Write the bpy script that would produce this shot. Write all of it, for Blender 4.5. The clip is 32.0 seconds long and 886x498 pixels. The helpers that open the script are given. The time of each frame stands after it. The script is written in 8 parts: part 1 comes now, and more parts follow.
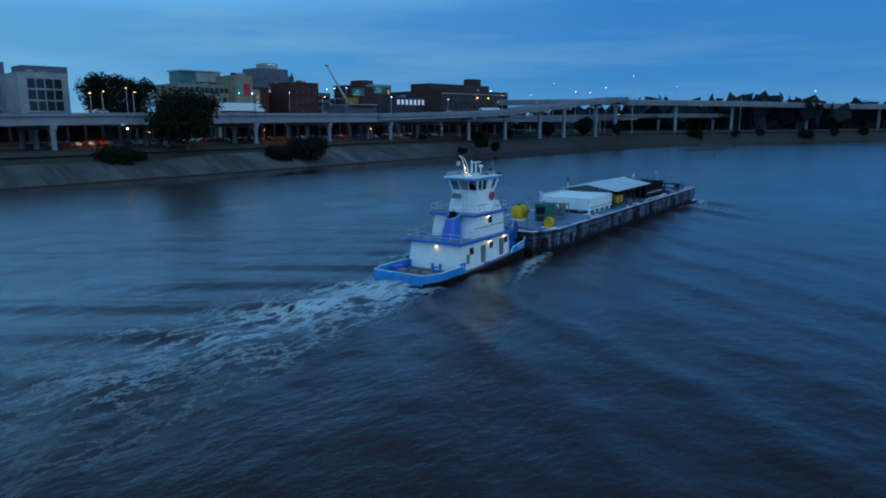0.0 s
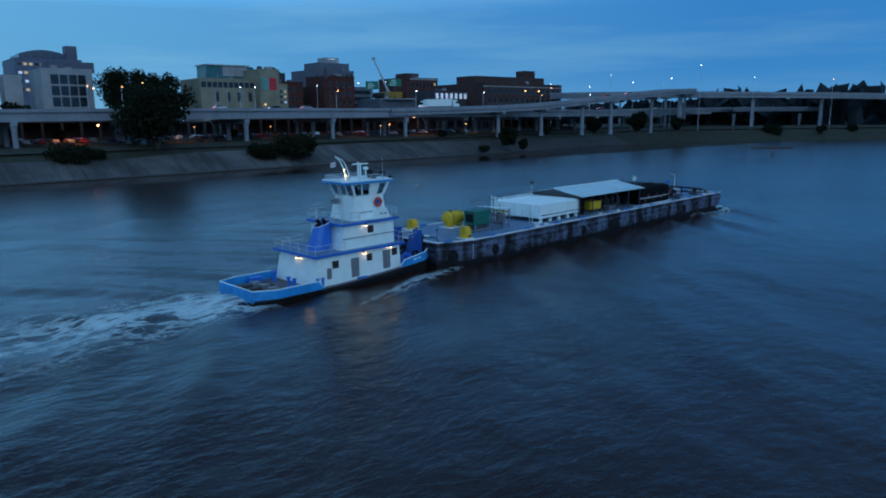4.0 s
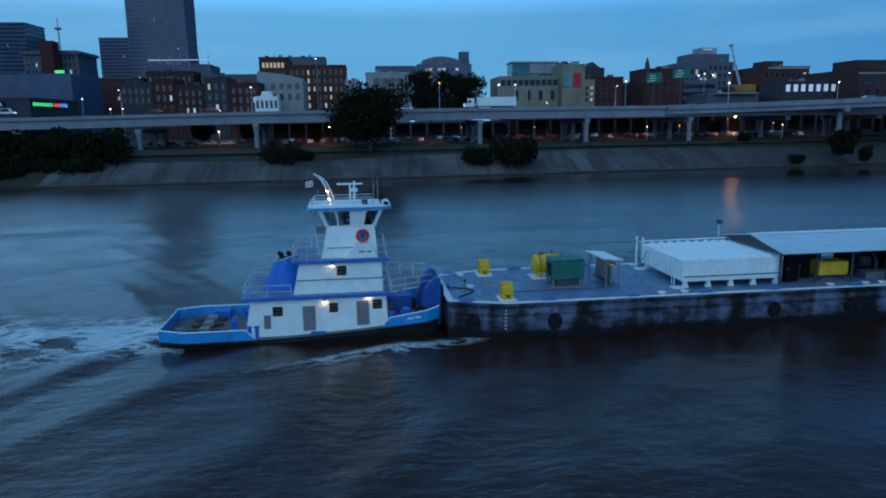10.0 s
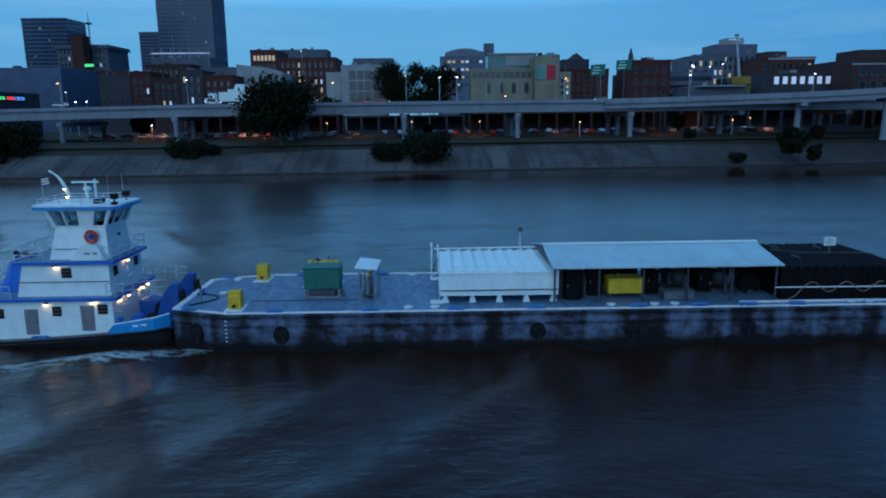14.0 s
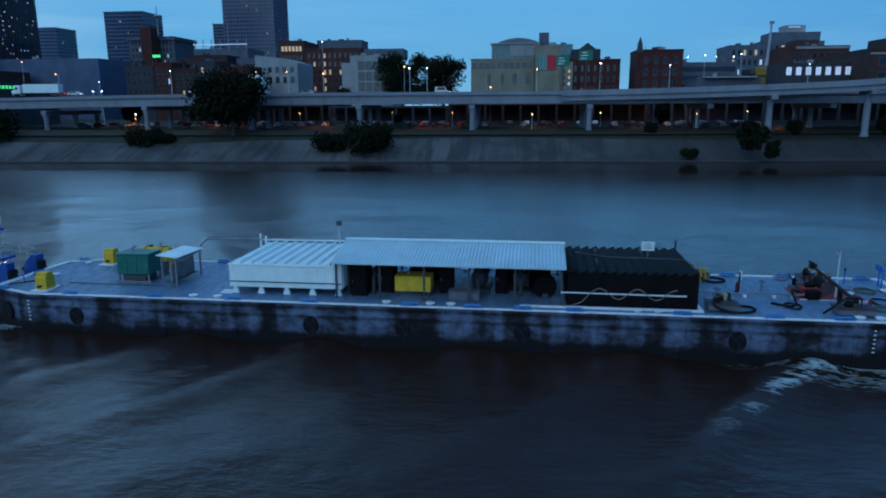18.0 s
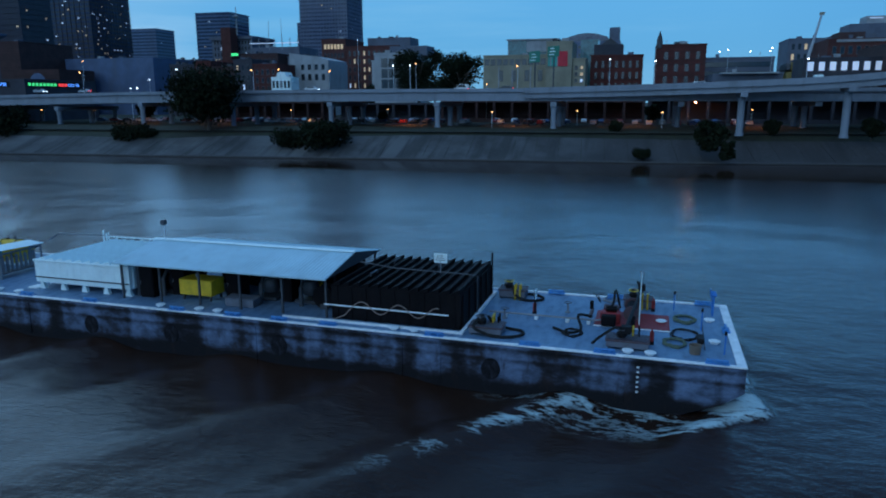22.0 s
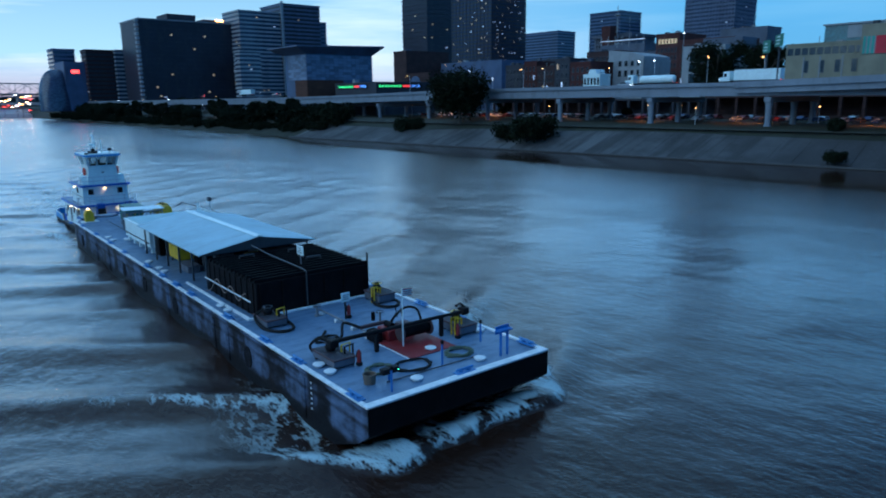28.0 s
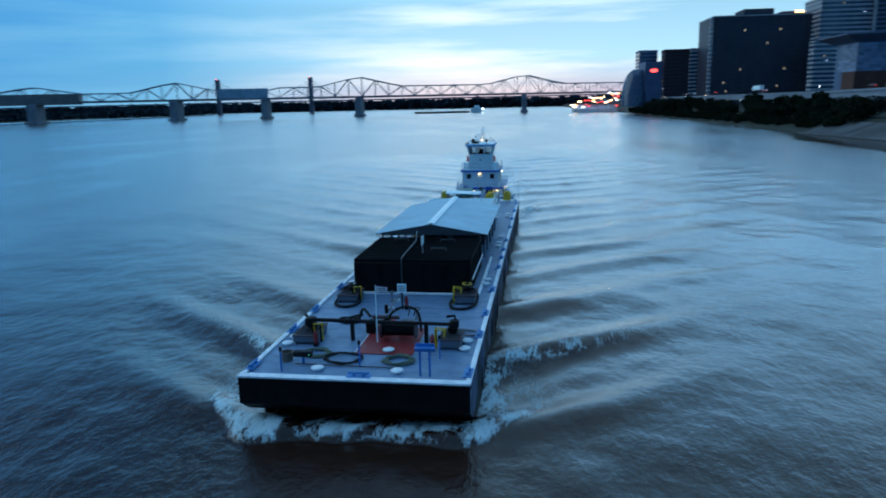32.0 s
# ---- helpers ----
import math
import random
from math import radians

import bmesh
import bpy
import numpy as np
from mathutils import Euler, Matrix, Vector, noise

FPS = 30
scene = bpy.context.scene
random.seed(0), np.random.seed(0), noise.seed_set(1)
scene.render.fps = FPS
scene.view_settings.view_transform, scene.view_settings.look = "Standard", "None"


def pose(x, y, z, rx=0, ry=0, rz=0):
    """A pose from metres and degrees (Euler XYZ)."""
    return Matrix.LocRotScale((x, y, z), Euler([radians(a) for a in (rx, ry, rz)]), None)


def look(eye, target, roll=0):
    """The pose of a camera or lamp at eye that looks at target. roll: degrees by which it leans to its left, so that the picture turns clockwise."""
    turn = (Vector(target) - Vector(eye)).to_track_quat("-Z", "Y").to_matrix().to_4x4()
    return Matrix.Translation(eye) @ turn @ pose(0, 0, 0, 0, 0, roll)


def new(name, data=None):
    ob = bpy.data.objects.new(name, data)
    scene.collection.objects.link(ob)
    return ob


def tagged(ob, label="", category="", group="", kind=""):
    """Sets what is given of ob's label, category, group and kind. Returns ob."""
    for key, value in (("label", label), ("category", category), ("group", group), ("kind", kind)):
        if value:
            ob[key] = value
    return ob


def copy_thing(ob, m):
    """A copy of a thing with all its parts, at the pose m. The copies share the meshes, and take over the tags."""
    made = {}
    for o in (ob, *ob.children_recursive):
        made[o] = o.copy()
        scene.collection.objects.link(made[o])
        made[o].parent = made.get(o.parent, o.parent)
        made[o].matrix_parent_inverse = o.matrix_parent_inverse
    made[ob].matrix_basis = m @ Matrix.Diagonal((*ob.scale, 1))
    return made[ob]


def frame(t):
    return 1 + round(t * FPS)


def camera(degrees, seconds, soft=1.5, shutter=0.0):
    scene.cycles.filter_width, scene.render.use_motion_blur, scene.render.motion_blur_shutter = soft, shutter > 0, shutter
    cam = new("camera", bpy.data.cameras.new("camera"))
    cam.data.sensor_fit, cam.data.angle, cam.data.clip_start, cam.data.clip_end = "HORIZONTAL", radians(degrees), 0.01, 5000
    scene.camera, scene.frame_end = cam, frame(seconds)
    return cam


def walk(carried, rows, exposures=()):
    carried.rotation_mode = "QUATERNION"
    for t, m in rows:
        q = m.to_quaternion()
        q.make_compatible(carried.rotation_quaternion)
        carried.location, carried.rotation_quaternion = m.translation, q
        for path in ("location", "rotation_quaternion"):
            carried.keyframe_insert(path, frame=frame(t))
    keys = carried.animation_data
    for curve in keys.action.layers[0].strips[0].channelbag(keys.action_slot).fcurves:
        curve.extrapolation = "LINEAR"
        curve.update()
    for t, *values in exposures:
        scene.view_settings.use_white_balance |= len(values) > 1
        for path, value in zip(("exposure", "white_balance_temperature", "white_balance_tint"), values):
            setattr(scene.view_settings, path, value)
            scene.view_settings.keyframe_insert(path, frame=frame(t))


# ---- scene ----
# the camera and its way
cam = camera(65.7, 32.0, soft=1.9, shutter=0.4)
PATH = [
    (0, (50.85, -124.07, 14.54), (18.16, -87.34, 5.46), -0.45),
    (0.5, (51.64, -119.29, 14.56), (18.11, -83.34, 5.42), -0.34),
    (1, (52.42, -114.50, 14.57), (19.02, -78.44, 5.38), -0.35),
    (1.5, (53.14, -109.67, 14.61), (19.96, -73.41, 5.41), -0.38),
    (2, (53.83, -104.74, 14.70), (20.84, -68.34, 5.43), -0.36),
    (2.5, (54.52, -99.77, 14.82), (20.02, -64.78, 5.53), -0.36),
    (4.5, (55.85, -75.94, 14.48), (17.06, -45.83, 5.08), -0.70),
    (5, (55.62, -70.19, 14.46), (14.81, -42.86, 5.09), -0.77),
    (5.5, (55.35, -64.45, 14.44), (12.83, -39.84, 5.11), -0.73),
    (6, (55.01, -58.69, 14.42), (11.25, -36.36, 5.15), -0.80),
    (6.5, (54.53, -52.93, 14.41), (10.02, -32.14, 5.13), -0.81),
    (7, (53.89, -47.14, 14.42), (8.32, -28.76, 5.16), -0.82),
    (7.5, (53.06, -41.30, 14.44), (6.35, -26.02, 5.21), -0.74),
    (8, (52.03, -35.42, 14.46), (4.40, -23.32, 5.24), -0.73),
    (8.5, (50.78, -29.56, 14.50), (2.52, -20.29, 5.28), -0.75),
    (9, (49.35, -23.76, 14.58), (0.88, -15.71, 5.32), -0.68),
    (9.5, (47.83, -17.99, 14.69), (-0.84, -11.25, 5.44), -0.70),
    (10, (46.39, -12.21, 14.77), (-2.49, -7.14, 5.55), -0.80),
    (10.5, (45.13, -6.47, 14.79), (-3.82, -2.10, 5.55), -0.71),
    (11, (44.10, -0.81, 14.76), (-4.88, 3.16, 5.51), -0.68),
    (11.5, (43.30, 4.73, 14.73), (-5.69, 8.43, 5.44), -0.68),
    (12, (42.69, 10.21, 14.67), (-6.33, 13.39, 5.33), -0.68),
    (12.5, (42.19, 15.63, 14.65), (-6.86, 18.00, 5.21), -0.72),
    (13, (41.75, 21.01, 14.66), (-7.31, 22.65, 5.15), -0.70),
    (13.5, (41.39, 26.36, 14.68), (-7.67, 27.44, 5.10), -0.65),
    (14, (41.13, 31.66, 14.69), (-7.92, 32.26, 5.02), -0.62),
    (14.5, (40.92, 36.92, 14.71), (-8.11, 36.72, 4.95), -0.58),
    (16.5, (40.06, 57.81, 14.95), (-8.78, 54.52, 4.77), -0.53),
    (17, (39.43, 63.04, 14.91), (-9.32, 58.79, 4.67), -0.46),
    (17.5, (38.79, 68.25, 14.87), (-9.87, 63.17, 4.58), -0.46),
    (18, (38.11, 73.40, 14.84), (-10.47, 67.64, 4.52), -0.26),
    (18.5, (37.38, 78.46, 14.84), (-11.12, 72.14, 4.47), -0.29),
    (19, (36.53, 83.61, 14.84), (-11.87, 76.61, 4.44), -0.17),
    (19.5, (35.58, 88.81, 14.86), (-12.70, 81.04, 4.42), -0.20),
    (20, (34.57, 94.02, 14.90), (-13.61, 85.68, 4.43), -0.15),
    (20.5, (33.48, 99.23, 14.93), (-14.60, 90.39, 4.45), -0.10),
    (21, (32.33, 104.42, 14.95), (-15.65, 95.07, 4.46), -0.07),
    (21.5, (31.13, 109.57, 14.96), (-16.60, 98.99, 4.44), -0.10),
    (22, (29.87, 114.72, 14.94), (-17.26, 101.76, 4.40), -0.12),
    (22.5, (28.53, 119.86, 14.88), (-18.15, 105.36, 4.33), -0.14),
    (23, (27.11, 124.96, 14.85), (-19.32, 109.72, 4.29), -0.09),
    (23.5, (25.68, 130.06, 14.87), (-20.45, 113.93, 4.30), -0.09),
    (24, (24.20, 135.23, 14.92), (-21.26, 117.30, 4.35), -0.13),
    (24.5, (22.69, 140.38, 14.98), (-21.60, 119.74, 4.40), -0.18),
    (26.5, (14.95, 160.56, 14.98), (-24.20, 131.31, 4.40), -0.40),
    (27, (12.98, 165.61, 14.97), (-23.43, 133.03, 4.35), -0.54),
    (27.5, (10.87, 170.63, 14.94), (-23.04, 135.46, 4.31), -0.56),
    (28, (8.53, 175.53, 14.90), (-23.00, 138.22, 4.24), -0.61),
    (28.5, (5.91, 180.22, 14.87), (-22.42, 140.43, 4.19), -0.73),
    (29, (2.96, 184.64, 14.83), (-20.92, 142.02, 4.17), -0.88),
    (29.5, (-0.35, 188.73, 14.78), (-19.42, 143.74, 4.18), -0.91),
    (30, (-3.96, 192.47, 14.70), (-17.71, 145.57, 4.15), -1.02),
    (30.5, (-7.84, 195.83, 14.62), (-16.04, 147.64, 4.14), -1.13),
    (31, (-11.93, 198.82, 14.54), (-15.29, 150.05, 4.04), -1.08),
    (31.5, (-16.19, 201.47, 14.52), (-15.57, 152.58, 4.03), -1.18),
    (32, (-20.45, 203.96, 14.51), (-14.97, 155.35, 4.17), -1.27),
]
walk(cam, [(t, look(eye, aim, roll)) for t, eye, aim, roll in PATH],
     exposures=[(0, 0.0, 6100, 13), (8, 0.0, 6000, 13), (14, 0.02, 5850, 12), (20, 0.09, 5950, 13), (25, 0.18, 5750, 11), (28, 0.33, 5750, 9), (32, 0.38, 6150, 7)])


def heading(t):
    s = (t - 16) / 16
    return -0.404 - 4.151 * s + 2.949 * s ** 2 - 0.507 * s ** 3


def tow_pose(t):
    """Where the tow stands at t: the origin lies at the barge's bow, on the water, y ahead."""
    h, s = radians(heading(t)), (t - 16) / 16
    x = -math.sin(h) * 35 - 0.435 * t + 0.206 - 0.815 * s + 0.213 * s * s
    y = math.cos(h) * 35 - 35 + 5.489 * t - 0.289 + 0.39 * s + 0.183 * s * s
    return pose(x, y, 0, 0, 0, heading(t))


# ---- sky and light: the hour before sunrise, the glow lies astern of the tow ----
def build_world():
    w = bpy.data.worlds.new("dawn_sky")
    scene.world = w
    w.use_nodes = True
    nt = w.node_tree
    N, L = nt.nodes, nt.links
    N.clear()
    out, bg = N.new("ShaderNodeOutputWorld"), N.new("ShaderNodeBackground")
    tc, sep = N.new("ShaderNodeTexCoord"), N.new("ShaderNodeSeparateXYZ")
    L.new(tc.outputs["Generated"], sep.inputs[0])

    def math_node(op, a, b=None, clamp=False):
        n = N.new("ShaderNodeMath")
        n.operation, n.use_clamp = op, clamp
        for k, v in enumerate((a, b)):
            if v is None:
                continue
            if isinstance(v, (int, float)):
                n.inputs[k].default_value = v
            else:
                L.new(v, n.inputs[k])
        return n.outputs[0]

    def ramp(fac, stops):
        r = N.new("ShaderNodeValToRGB")
        L.new(fac, r.inputs[0])
        e = r.color_ramp.elements
        while len(e) < len(stops):
            e.new(0.5)
        for k, (p, c) in enumerate(stops):
            e[k].position, e[k].color = p, (*c, 1)
        return r.outputs[0]

    def mix(fac, a, b):
        m = N.new("ShaderNodeMix")
        m.data_type = "RGBA"
        if isinstance(fac, (int, float)):
            m.inputs[0].default_value = fac
        else:
            L.new(fac, m.inputs[0])
        L.new(a, m.inputs[6])
        L.new(b, m.inputs[7])
        return m.outputs[2]

    elev = math_node("MAXIMUM", sep.outputs[2], 0.0)
    side = math_node("ADD", math_node("MULTIPLY", sep.outputs[1], -0.45), 0.5)  # 0 ahead of the tow, 1 astern
    east = math_node("MAXIMUM", sep.outputs[0], 0.0)
    skew = math_node("ADD", math_node("MULTIPLY", sep.outputs[0], -0.22), math_node("MULTIPLY", east, -0.55))
    turn = math_node("ADD", side, skew, True)
    ahead = ramp(elev, [(0.0, (0.09, 0.30, 0.55)), (0.06, (0.046, 0.235, 0.53)), (0.16, (0.038, 0.21, 0.52)), (0.4, (0.03, 0.12, 0.32)), (0.80, (0.02, 0.07, 0.19)), (1.0, (0.26, 0.60, 1.10))])
    # beam and aft hold a bright band above the view, to brighten far water
    beam = ramp(elev, [(0.0, (0.175, 0.42, 0.60)), (0.07, (0.128, 0.39, 0.63)), (0.14, (0.125, 0.40, 0.67)), (0.20, (0.26, 0.84, 1.55)), (0.31, (0.07, 0.23, 0.47)), (0.42, (0.035, 0.115, 0.28)), (0.80, (0.02, 0.07, 0.19)), (1.0, (0.26, 0.60, 1.10))])
    aft = ramp(elev, [(0.0, (0.56, 0.42, 0.50)), (0.022, (0.48, 0.50, 0.60)), (0.06, (0.40, 0.66, 0.82)), (0.13, (0.29, 0.53, 0.70)), (0.22, (0.46, 1.02, 1.68)), (0.32, (0.38, 0.85, 1.41)), (0.43, (0.22, 0.52, 0.84)), (0.64, (0.08, 0.20, 0.40)), (1.0, (0.26, 0.60, 1.10))])
    f1 = ramp(turn, [(0.20, (0, 0, 0)), (0.66, (1, 1, 1))])
    glow_side = math_node("ADD", side, math_node("MULTIPLY", east, -0.36))  # the glow is weaker towards the east
    high_side = math_node("ADD", side, math_node("MULTIPLY", east, -0.6))
    f2 = ramp(glow_side, [(0.73, (0, 0, 0)), (0.90, (1, 1, 1))])
    f3 = ramp(high_side, [(0.56, (0, 0, 0)), (0.82, (1, 1, 1))])  # above the view the bright sky is widened, to lighten the water
    f2 = mix(ramp(elev, [(0.12, (0, 0, 0)), (0.19, (1, 1, 1))]), f2, f3)
    base = mix(f2, mix(f1, ahead, beam), aft)
    # long level cloud streaks
    mp, nz = N.new("ShaderNodeMapping"), N.new("ShaderNodeTexNoise")
    L.new(tc.outputs["Generated"], mp.inputs[0])
    mp.inputs["Scale"].default_value = (1.6, 1.6, 17.0)
    L.new(mp.outputs[0], nz.inputs["Vector"])
    nz.inputs["Scale"].default_value, nz.inputs["Detail"].default_value, nz.inputs["Roughness"].default_value = 1.5, 5.0, 0.55
    cloud = ramp(nz.outputs[0], [(0.46, (0, 0, 0)), (0.66, (1, 1, 1))])
    light = mix(f2, ramp(turn, [(0.0, (0.10, 0.28, 0.50)), (0.5, (0.20, 0.47, 0.68))]), ramp(elev, [(0.0, (0.66, 0.54, 0.60)), (0.05, (0.92, 0.92, 0.88)), (0.2, (0.58, 0.86, 1.02))]))
    amount = math_node("MULTIPLY", cloud, 0.45)
    amount2 = math_node("MULTIPLY", cloud, 0.85)
    am = mix(f2, amount, amount2)
    clouded = mix(am, base, light)
    sky = N.new("ShaderNodeTexSky")
    sky.sky_type, sky.sun_disc = "NISHITA", False
    sky.sun_elevation, sky.sun_rotation = radians(2.0), radians(180)
    add = N.new("ShaderNodeMix")
    add.data_type, add.blend_type = "RGBA", "ADD"
    add.inputs[0].default_value = 0.0015
    L.new(clouded, add.inputs[6])
    L.new(sky.outputs[0], add.inputs[7])
    L.new(add.outputs[2], bg.inputs[0])
    bg.inputs[1].default_value = 0.98
    L.new(bg.outputs[0], out.inputs[0])


build_world()
# broad fill from starboard, in place of a brighter sky unseen on that side
sun = new("sun", bpy.data.lights.new("sun", "SUN"))
sun.data.energy, sun.data.angle, sun.data.color = 0.80, radians(60), (0.64, 0.89, 1.0)
sun.matrix_world = look((200, -25, 115), (0, 0, 0))


# ---- mesh helpers ----
class M:
    """Vertices and faces of one part."""

    def __init__(self):
        self.v, self.f = [], []

    def convex(self, vs, fs, m=None):
        vs = [Vector(p) for p in vs]
        mid = sum(vs, Vector()) / len(vs)
        k = len(self.v)
        for f in fs:
            a, b, c = vs[f[0]], vs[f[1]], vs[f[2]]
            n = (b - a).cross(c - a)
            q = sum((vs[i] for i in f), Vector()) / len(f)
            self.f.append(tuple(k + i for i in (f if n.dot(q - mid) >= 0 else f[::-1])))
        self.v += [tuple(m @ p) if m else tuple(p) for p in vs]
        return self

    def box(self, x0, x1, y0, y1, z0, z1, c=0.0, m=None):
        if c <= 0:
            vs = [(x, y, z) for x in (x0, x1) for y in (y0, y1) for z in (z0, z1)]
            return self.convex(vs, [(0, 1, 3, 2), (4, 5, 7, 6), (0, 1, 5, 4), (2, 3, 7, 6), (0, 2, 6, 4), (1, 3, 7, 5)], m)
        vs, ix = [], {}
        for a, (x, sx) in enumerate(((x0, 1), (x1, -1))):
            for b, (y, sy) in enumerate(((y0, 1), (y1, -1))):
                for d, (z, sz) in enumerate(((z0, 1), (z1, -1))):
                    ix[a, b, d] = len(vs)
                    vs += [(x, y + sy * c, z + sz * c), (x + sx * c, y, z + sz * c), (x + sx * c, y + sy * c, z)]
        fs = []
        for a in (0, 1):
            fs.append([ix[a, b, d] for b, d in ((0, 0), (0, 1), (1, 1), (1, 0))])
            fs.append([ix[b, a, d] + 1 for b, d in ((0, 0), (0, 1), (1, 1), (1, 0))])
            fs.append([ix[b, d, a] + 2 for b, d in ((0, 0), (0, 1), (1, 1), (1, 0))])
            for b in (0, 1):
                fs.append([ix[a, b, 0], ix[a, b, 1], ix[a, b, 1] + 1, ix[a, b, 0] + 1])
                fs.append([ix[a, 0, b], ix[a, 1, b], ix[a, 1, b] + 2, ix[a, 0, b] + 2])
                fs.append([ix[0, a, b] + 1, ix[1, a, b] + 1, ix[1, a, b] + 2, ix[0, a, b] + 2])
        fs += [[i, i + 1, i + 2] for i in ix.values()]
        return self.convex(vs, fs, m)

    def cyl(self, p0, p1, r0, r1=None, n=10):
        p0, p1, r1 = Vector(p0), Vector(p1), r0 if r1 is None else r1
        q = (p1 - p0).to_track_quat("Z", "Y").to_matrix()
        ring = [q @ Vector((math.cos(2 * math.pi * k / n), math.sin(2 * math.pi * k / n), 0)) for k in range(n)]
        k = len(self.v)
        self.v += [tuple(p0 + r0 * r) for r in ring] + [tuple(p1 + r1 * r) for r in ring]
        self.f += [(k + a, k + (a + 1) % n, k + n + (a + 1) % n, k + n + a) for a in range(n)]
        self.f += [tuple(k + a for a in reversed(range(n))), tuple(k + n + a for a in range(n))]
        return self

    def tube(self, pts, r, n=7, closed=False):
        pts = [Vector(p) for p in pts]
        k, c = len(self.v), len(pts)
        for i, p in enumerate(pts):
            a, b = (pts[i - 1], pts[(i + 1) % c]) if closed else (pts[max(i - 1, 0)], pts[min(i + 1, c - 1)])
            d = (b - a).normalized()
            u = d.cross(Vector((0, 0, 1)) if abs(d.z) < 0.9 else Vector((0, 1, 0))).normalized()
            w = d.cross(u)
            self.v += [tuple(p + r * (math.cos(2 * math.pi * j / n) * u + math.sin(2 * math.pi * j / n) * w)) for j in range(n)]
        for i in range(c if closed else c - 1):
            o = (i + 1) % c
            self.f += [(k + i * n + j, k + o * n + j, k + o * n + (j + 1) % n, k + i * n + (j + 1) % n) for j in range(n)]
        if not closed:
            self.f += [tuple(k + j for j in range(n)), tuple(k + (c - 1) * n + j for j in reversed(range(n)))]
        return self

    def prism(self, poly, a0, a1, axis="z"):
        """A closed outline, given in the two other axes, drawn out along one axis."""
        put = {"z": lambda p, a: (p[0], p[1], a), "x": lambda p, a: (a, p[0], p[1]), "y": lambda p, a: (p[0], a, p[1])}[axis]
        n, k = len(poly), len(self.v)
        self.v += [put(p, a0) for p in poly] + [put(p, a1) for p in poly]
        area = sum(poly[i][0] * poly[(i + 1) % n][1] - poly[(i + 1) % n][0] * poly[i][1] for i in range(n))
        flip = (area < 0) != (axis == "y") != (a1 < a0)
        side = [(k + i, k + (i + 1) % n, k + n + (i + 1) % n, k + n + i) for i in range(n)]
        caps = [tuple(k + i for i in reversed(range(n))), tuple(k + n + i for i in range(n))]
        self.f += [f[::-1] if flip else f for f in side + caps]
        return self

    def lathe(self, prof, at=(0, 0, 0), n=16):
        k = len(self.v)
        for r, z in prof:
            self.v += [(at[0] + r * math.cos(2 * math.pi * j / n), at[1] + r * math.sin(2 * math.pi * j / n), at[2] + z) for j in range(n)]
        for i in range(len(prof) - 1):
            self.f += [(k + i * n + j, k + i * n + (j + 1) % n, k + (i + 1) * n + (j + 1) % n, k + (i + 1) * n + j) for j in range(n)]
        self.f += [tuple(k + j for j in reversed(range(n))), tuple(k + (len(prof) - 1) * n + j for j in range(n))]
        return self

    def sheet(self, nu, nv, fn, thick=None):
        """An nu by nv grid of fn(u, v), u and v from 0 to 1; thick draws it down to a slab."""
        for top in (1, 0) if thick else (1,):
            k = len(self.v)
            for i in range(nu + 1):
                for j in range(nv + 1):
                    p = fn(i / nu, j / nv)
                    self.v.append((p[0], p[1], p[2] - (0 if top else thick)))
            for i in range(nu):
                for j in range(nv):
                    a = k + i * (nv + 1) + j
                    f = (a, a + nv + 1, a + nv + 2, a + 1)
                    self.f.append(f if top else f[::-1])
        if thick:
            o = (nu + 1) * (nv + 1)
            k = len(self.v) - 2 * o
            ring = [i * (nv + 1) for i in range(nu + 1)] + [nu * (nv + 1) + j for j in range(1, nv + 1)]
            ring += [i * (nv + 1) + nv for i in range(nu - 1, -1, -1)] + [j for j in range(nv - 1, 0, -1)]
            for a, b in zip(ring, ring[1:] + ring[:1]):
                self.f.append((k + b, k + a, k + o + a, k + o + b))
        return self


BASE = {}


def mesh_of(name, m, material, origin=(0, 0, 0), smooth=True):
    me = bpy.data.meshes.new(name)
    o = origin
    me.from_pydata([(x - o[0], y - o[1], z - o[2]) for x, y, z in m.v], [], m.f)
    if smooth:
        me.shade_smooth()
        me.set_sharp_from_angle(angle=radians(38))
    me.materials.append(material)
    return me


def thing(name, at, label, category, group="", kind=""):
    """An Empty at a thing's base. Its parts are drawn in the coordinates of the place (or of the tow) that it stands in."""
    ob = new(name)
    ob.empty_display_size = 0.1
    ob.location = at
    BASE[ob] = Vector(at)
    return tagged(ob, label, category, group, kind)


def part(name, m, material, parent, label="", smooth=True):
    """Links m as one mesh under a thing or under a part of it."""
    root = parent if parent in BASE else parent.parent
    ob = new(name, mesh_of(name, m, material, BASE[root], smooth))
    ob.parent = parent
    return tagged(ob, label)


def plain(name, m, material, label="", category="", kind="", at=(0, 0, 0), smooth=True, group=""):
    ob = new(name, mesh_of(name, m, material, at, smooth))
    ob.location = at
    BASE[ob] = Vector(at)
    return tagged(ob, label, category, group, kind)


def shared(name, me, parent, at, rz=0.0, label=""):
    """One more object on an existing mesh, under a part or thing that carries no turn."""
    ob = new(name, me)
    ob.parent = parent
    root = parent if parent in BASE else parent.parent
    ob.location = Vector(at) - BASE[root]
    ob.rotation_euler = (0, 0, radians(rz))
    return tagged(ob, label)


# ---- materials ----
def nodes_of(name):
    m = bpy.data.materials.new(name)
    m.use_nodes = True
    nt = m.node_tree
    return m, nt, nt.nodes["Principled BSDF"]


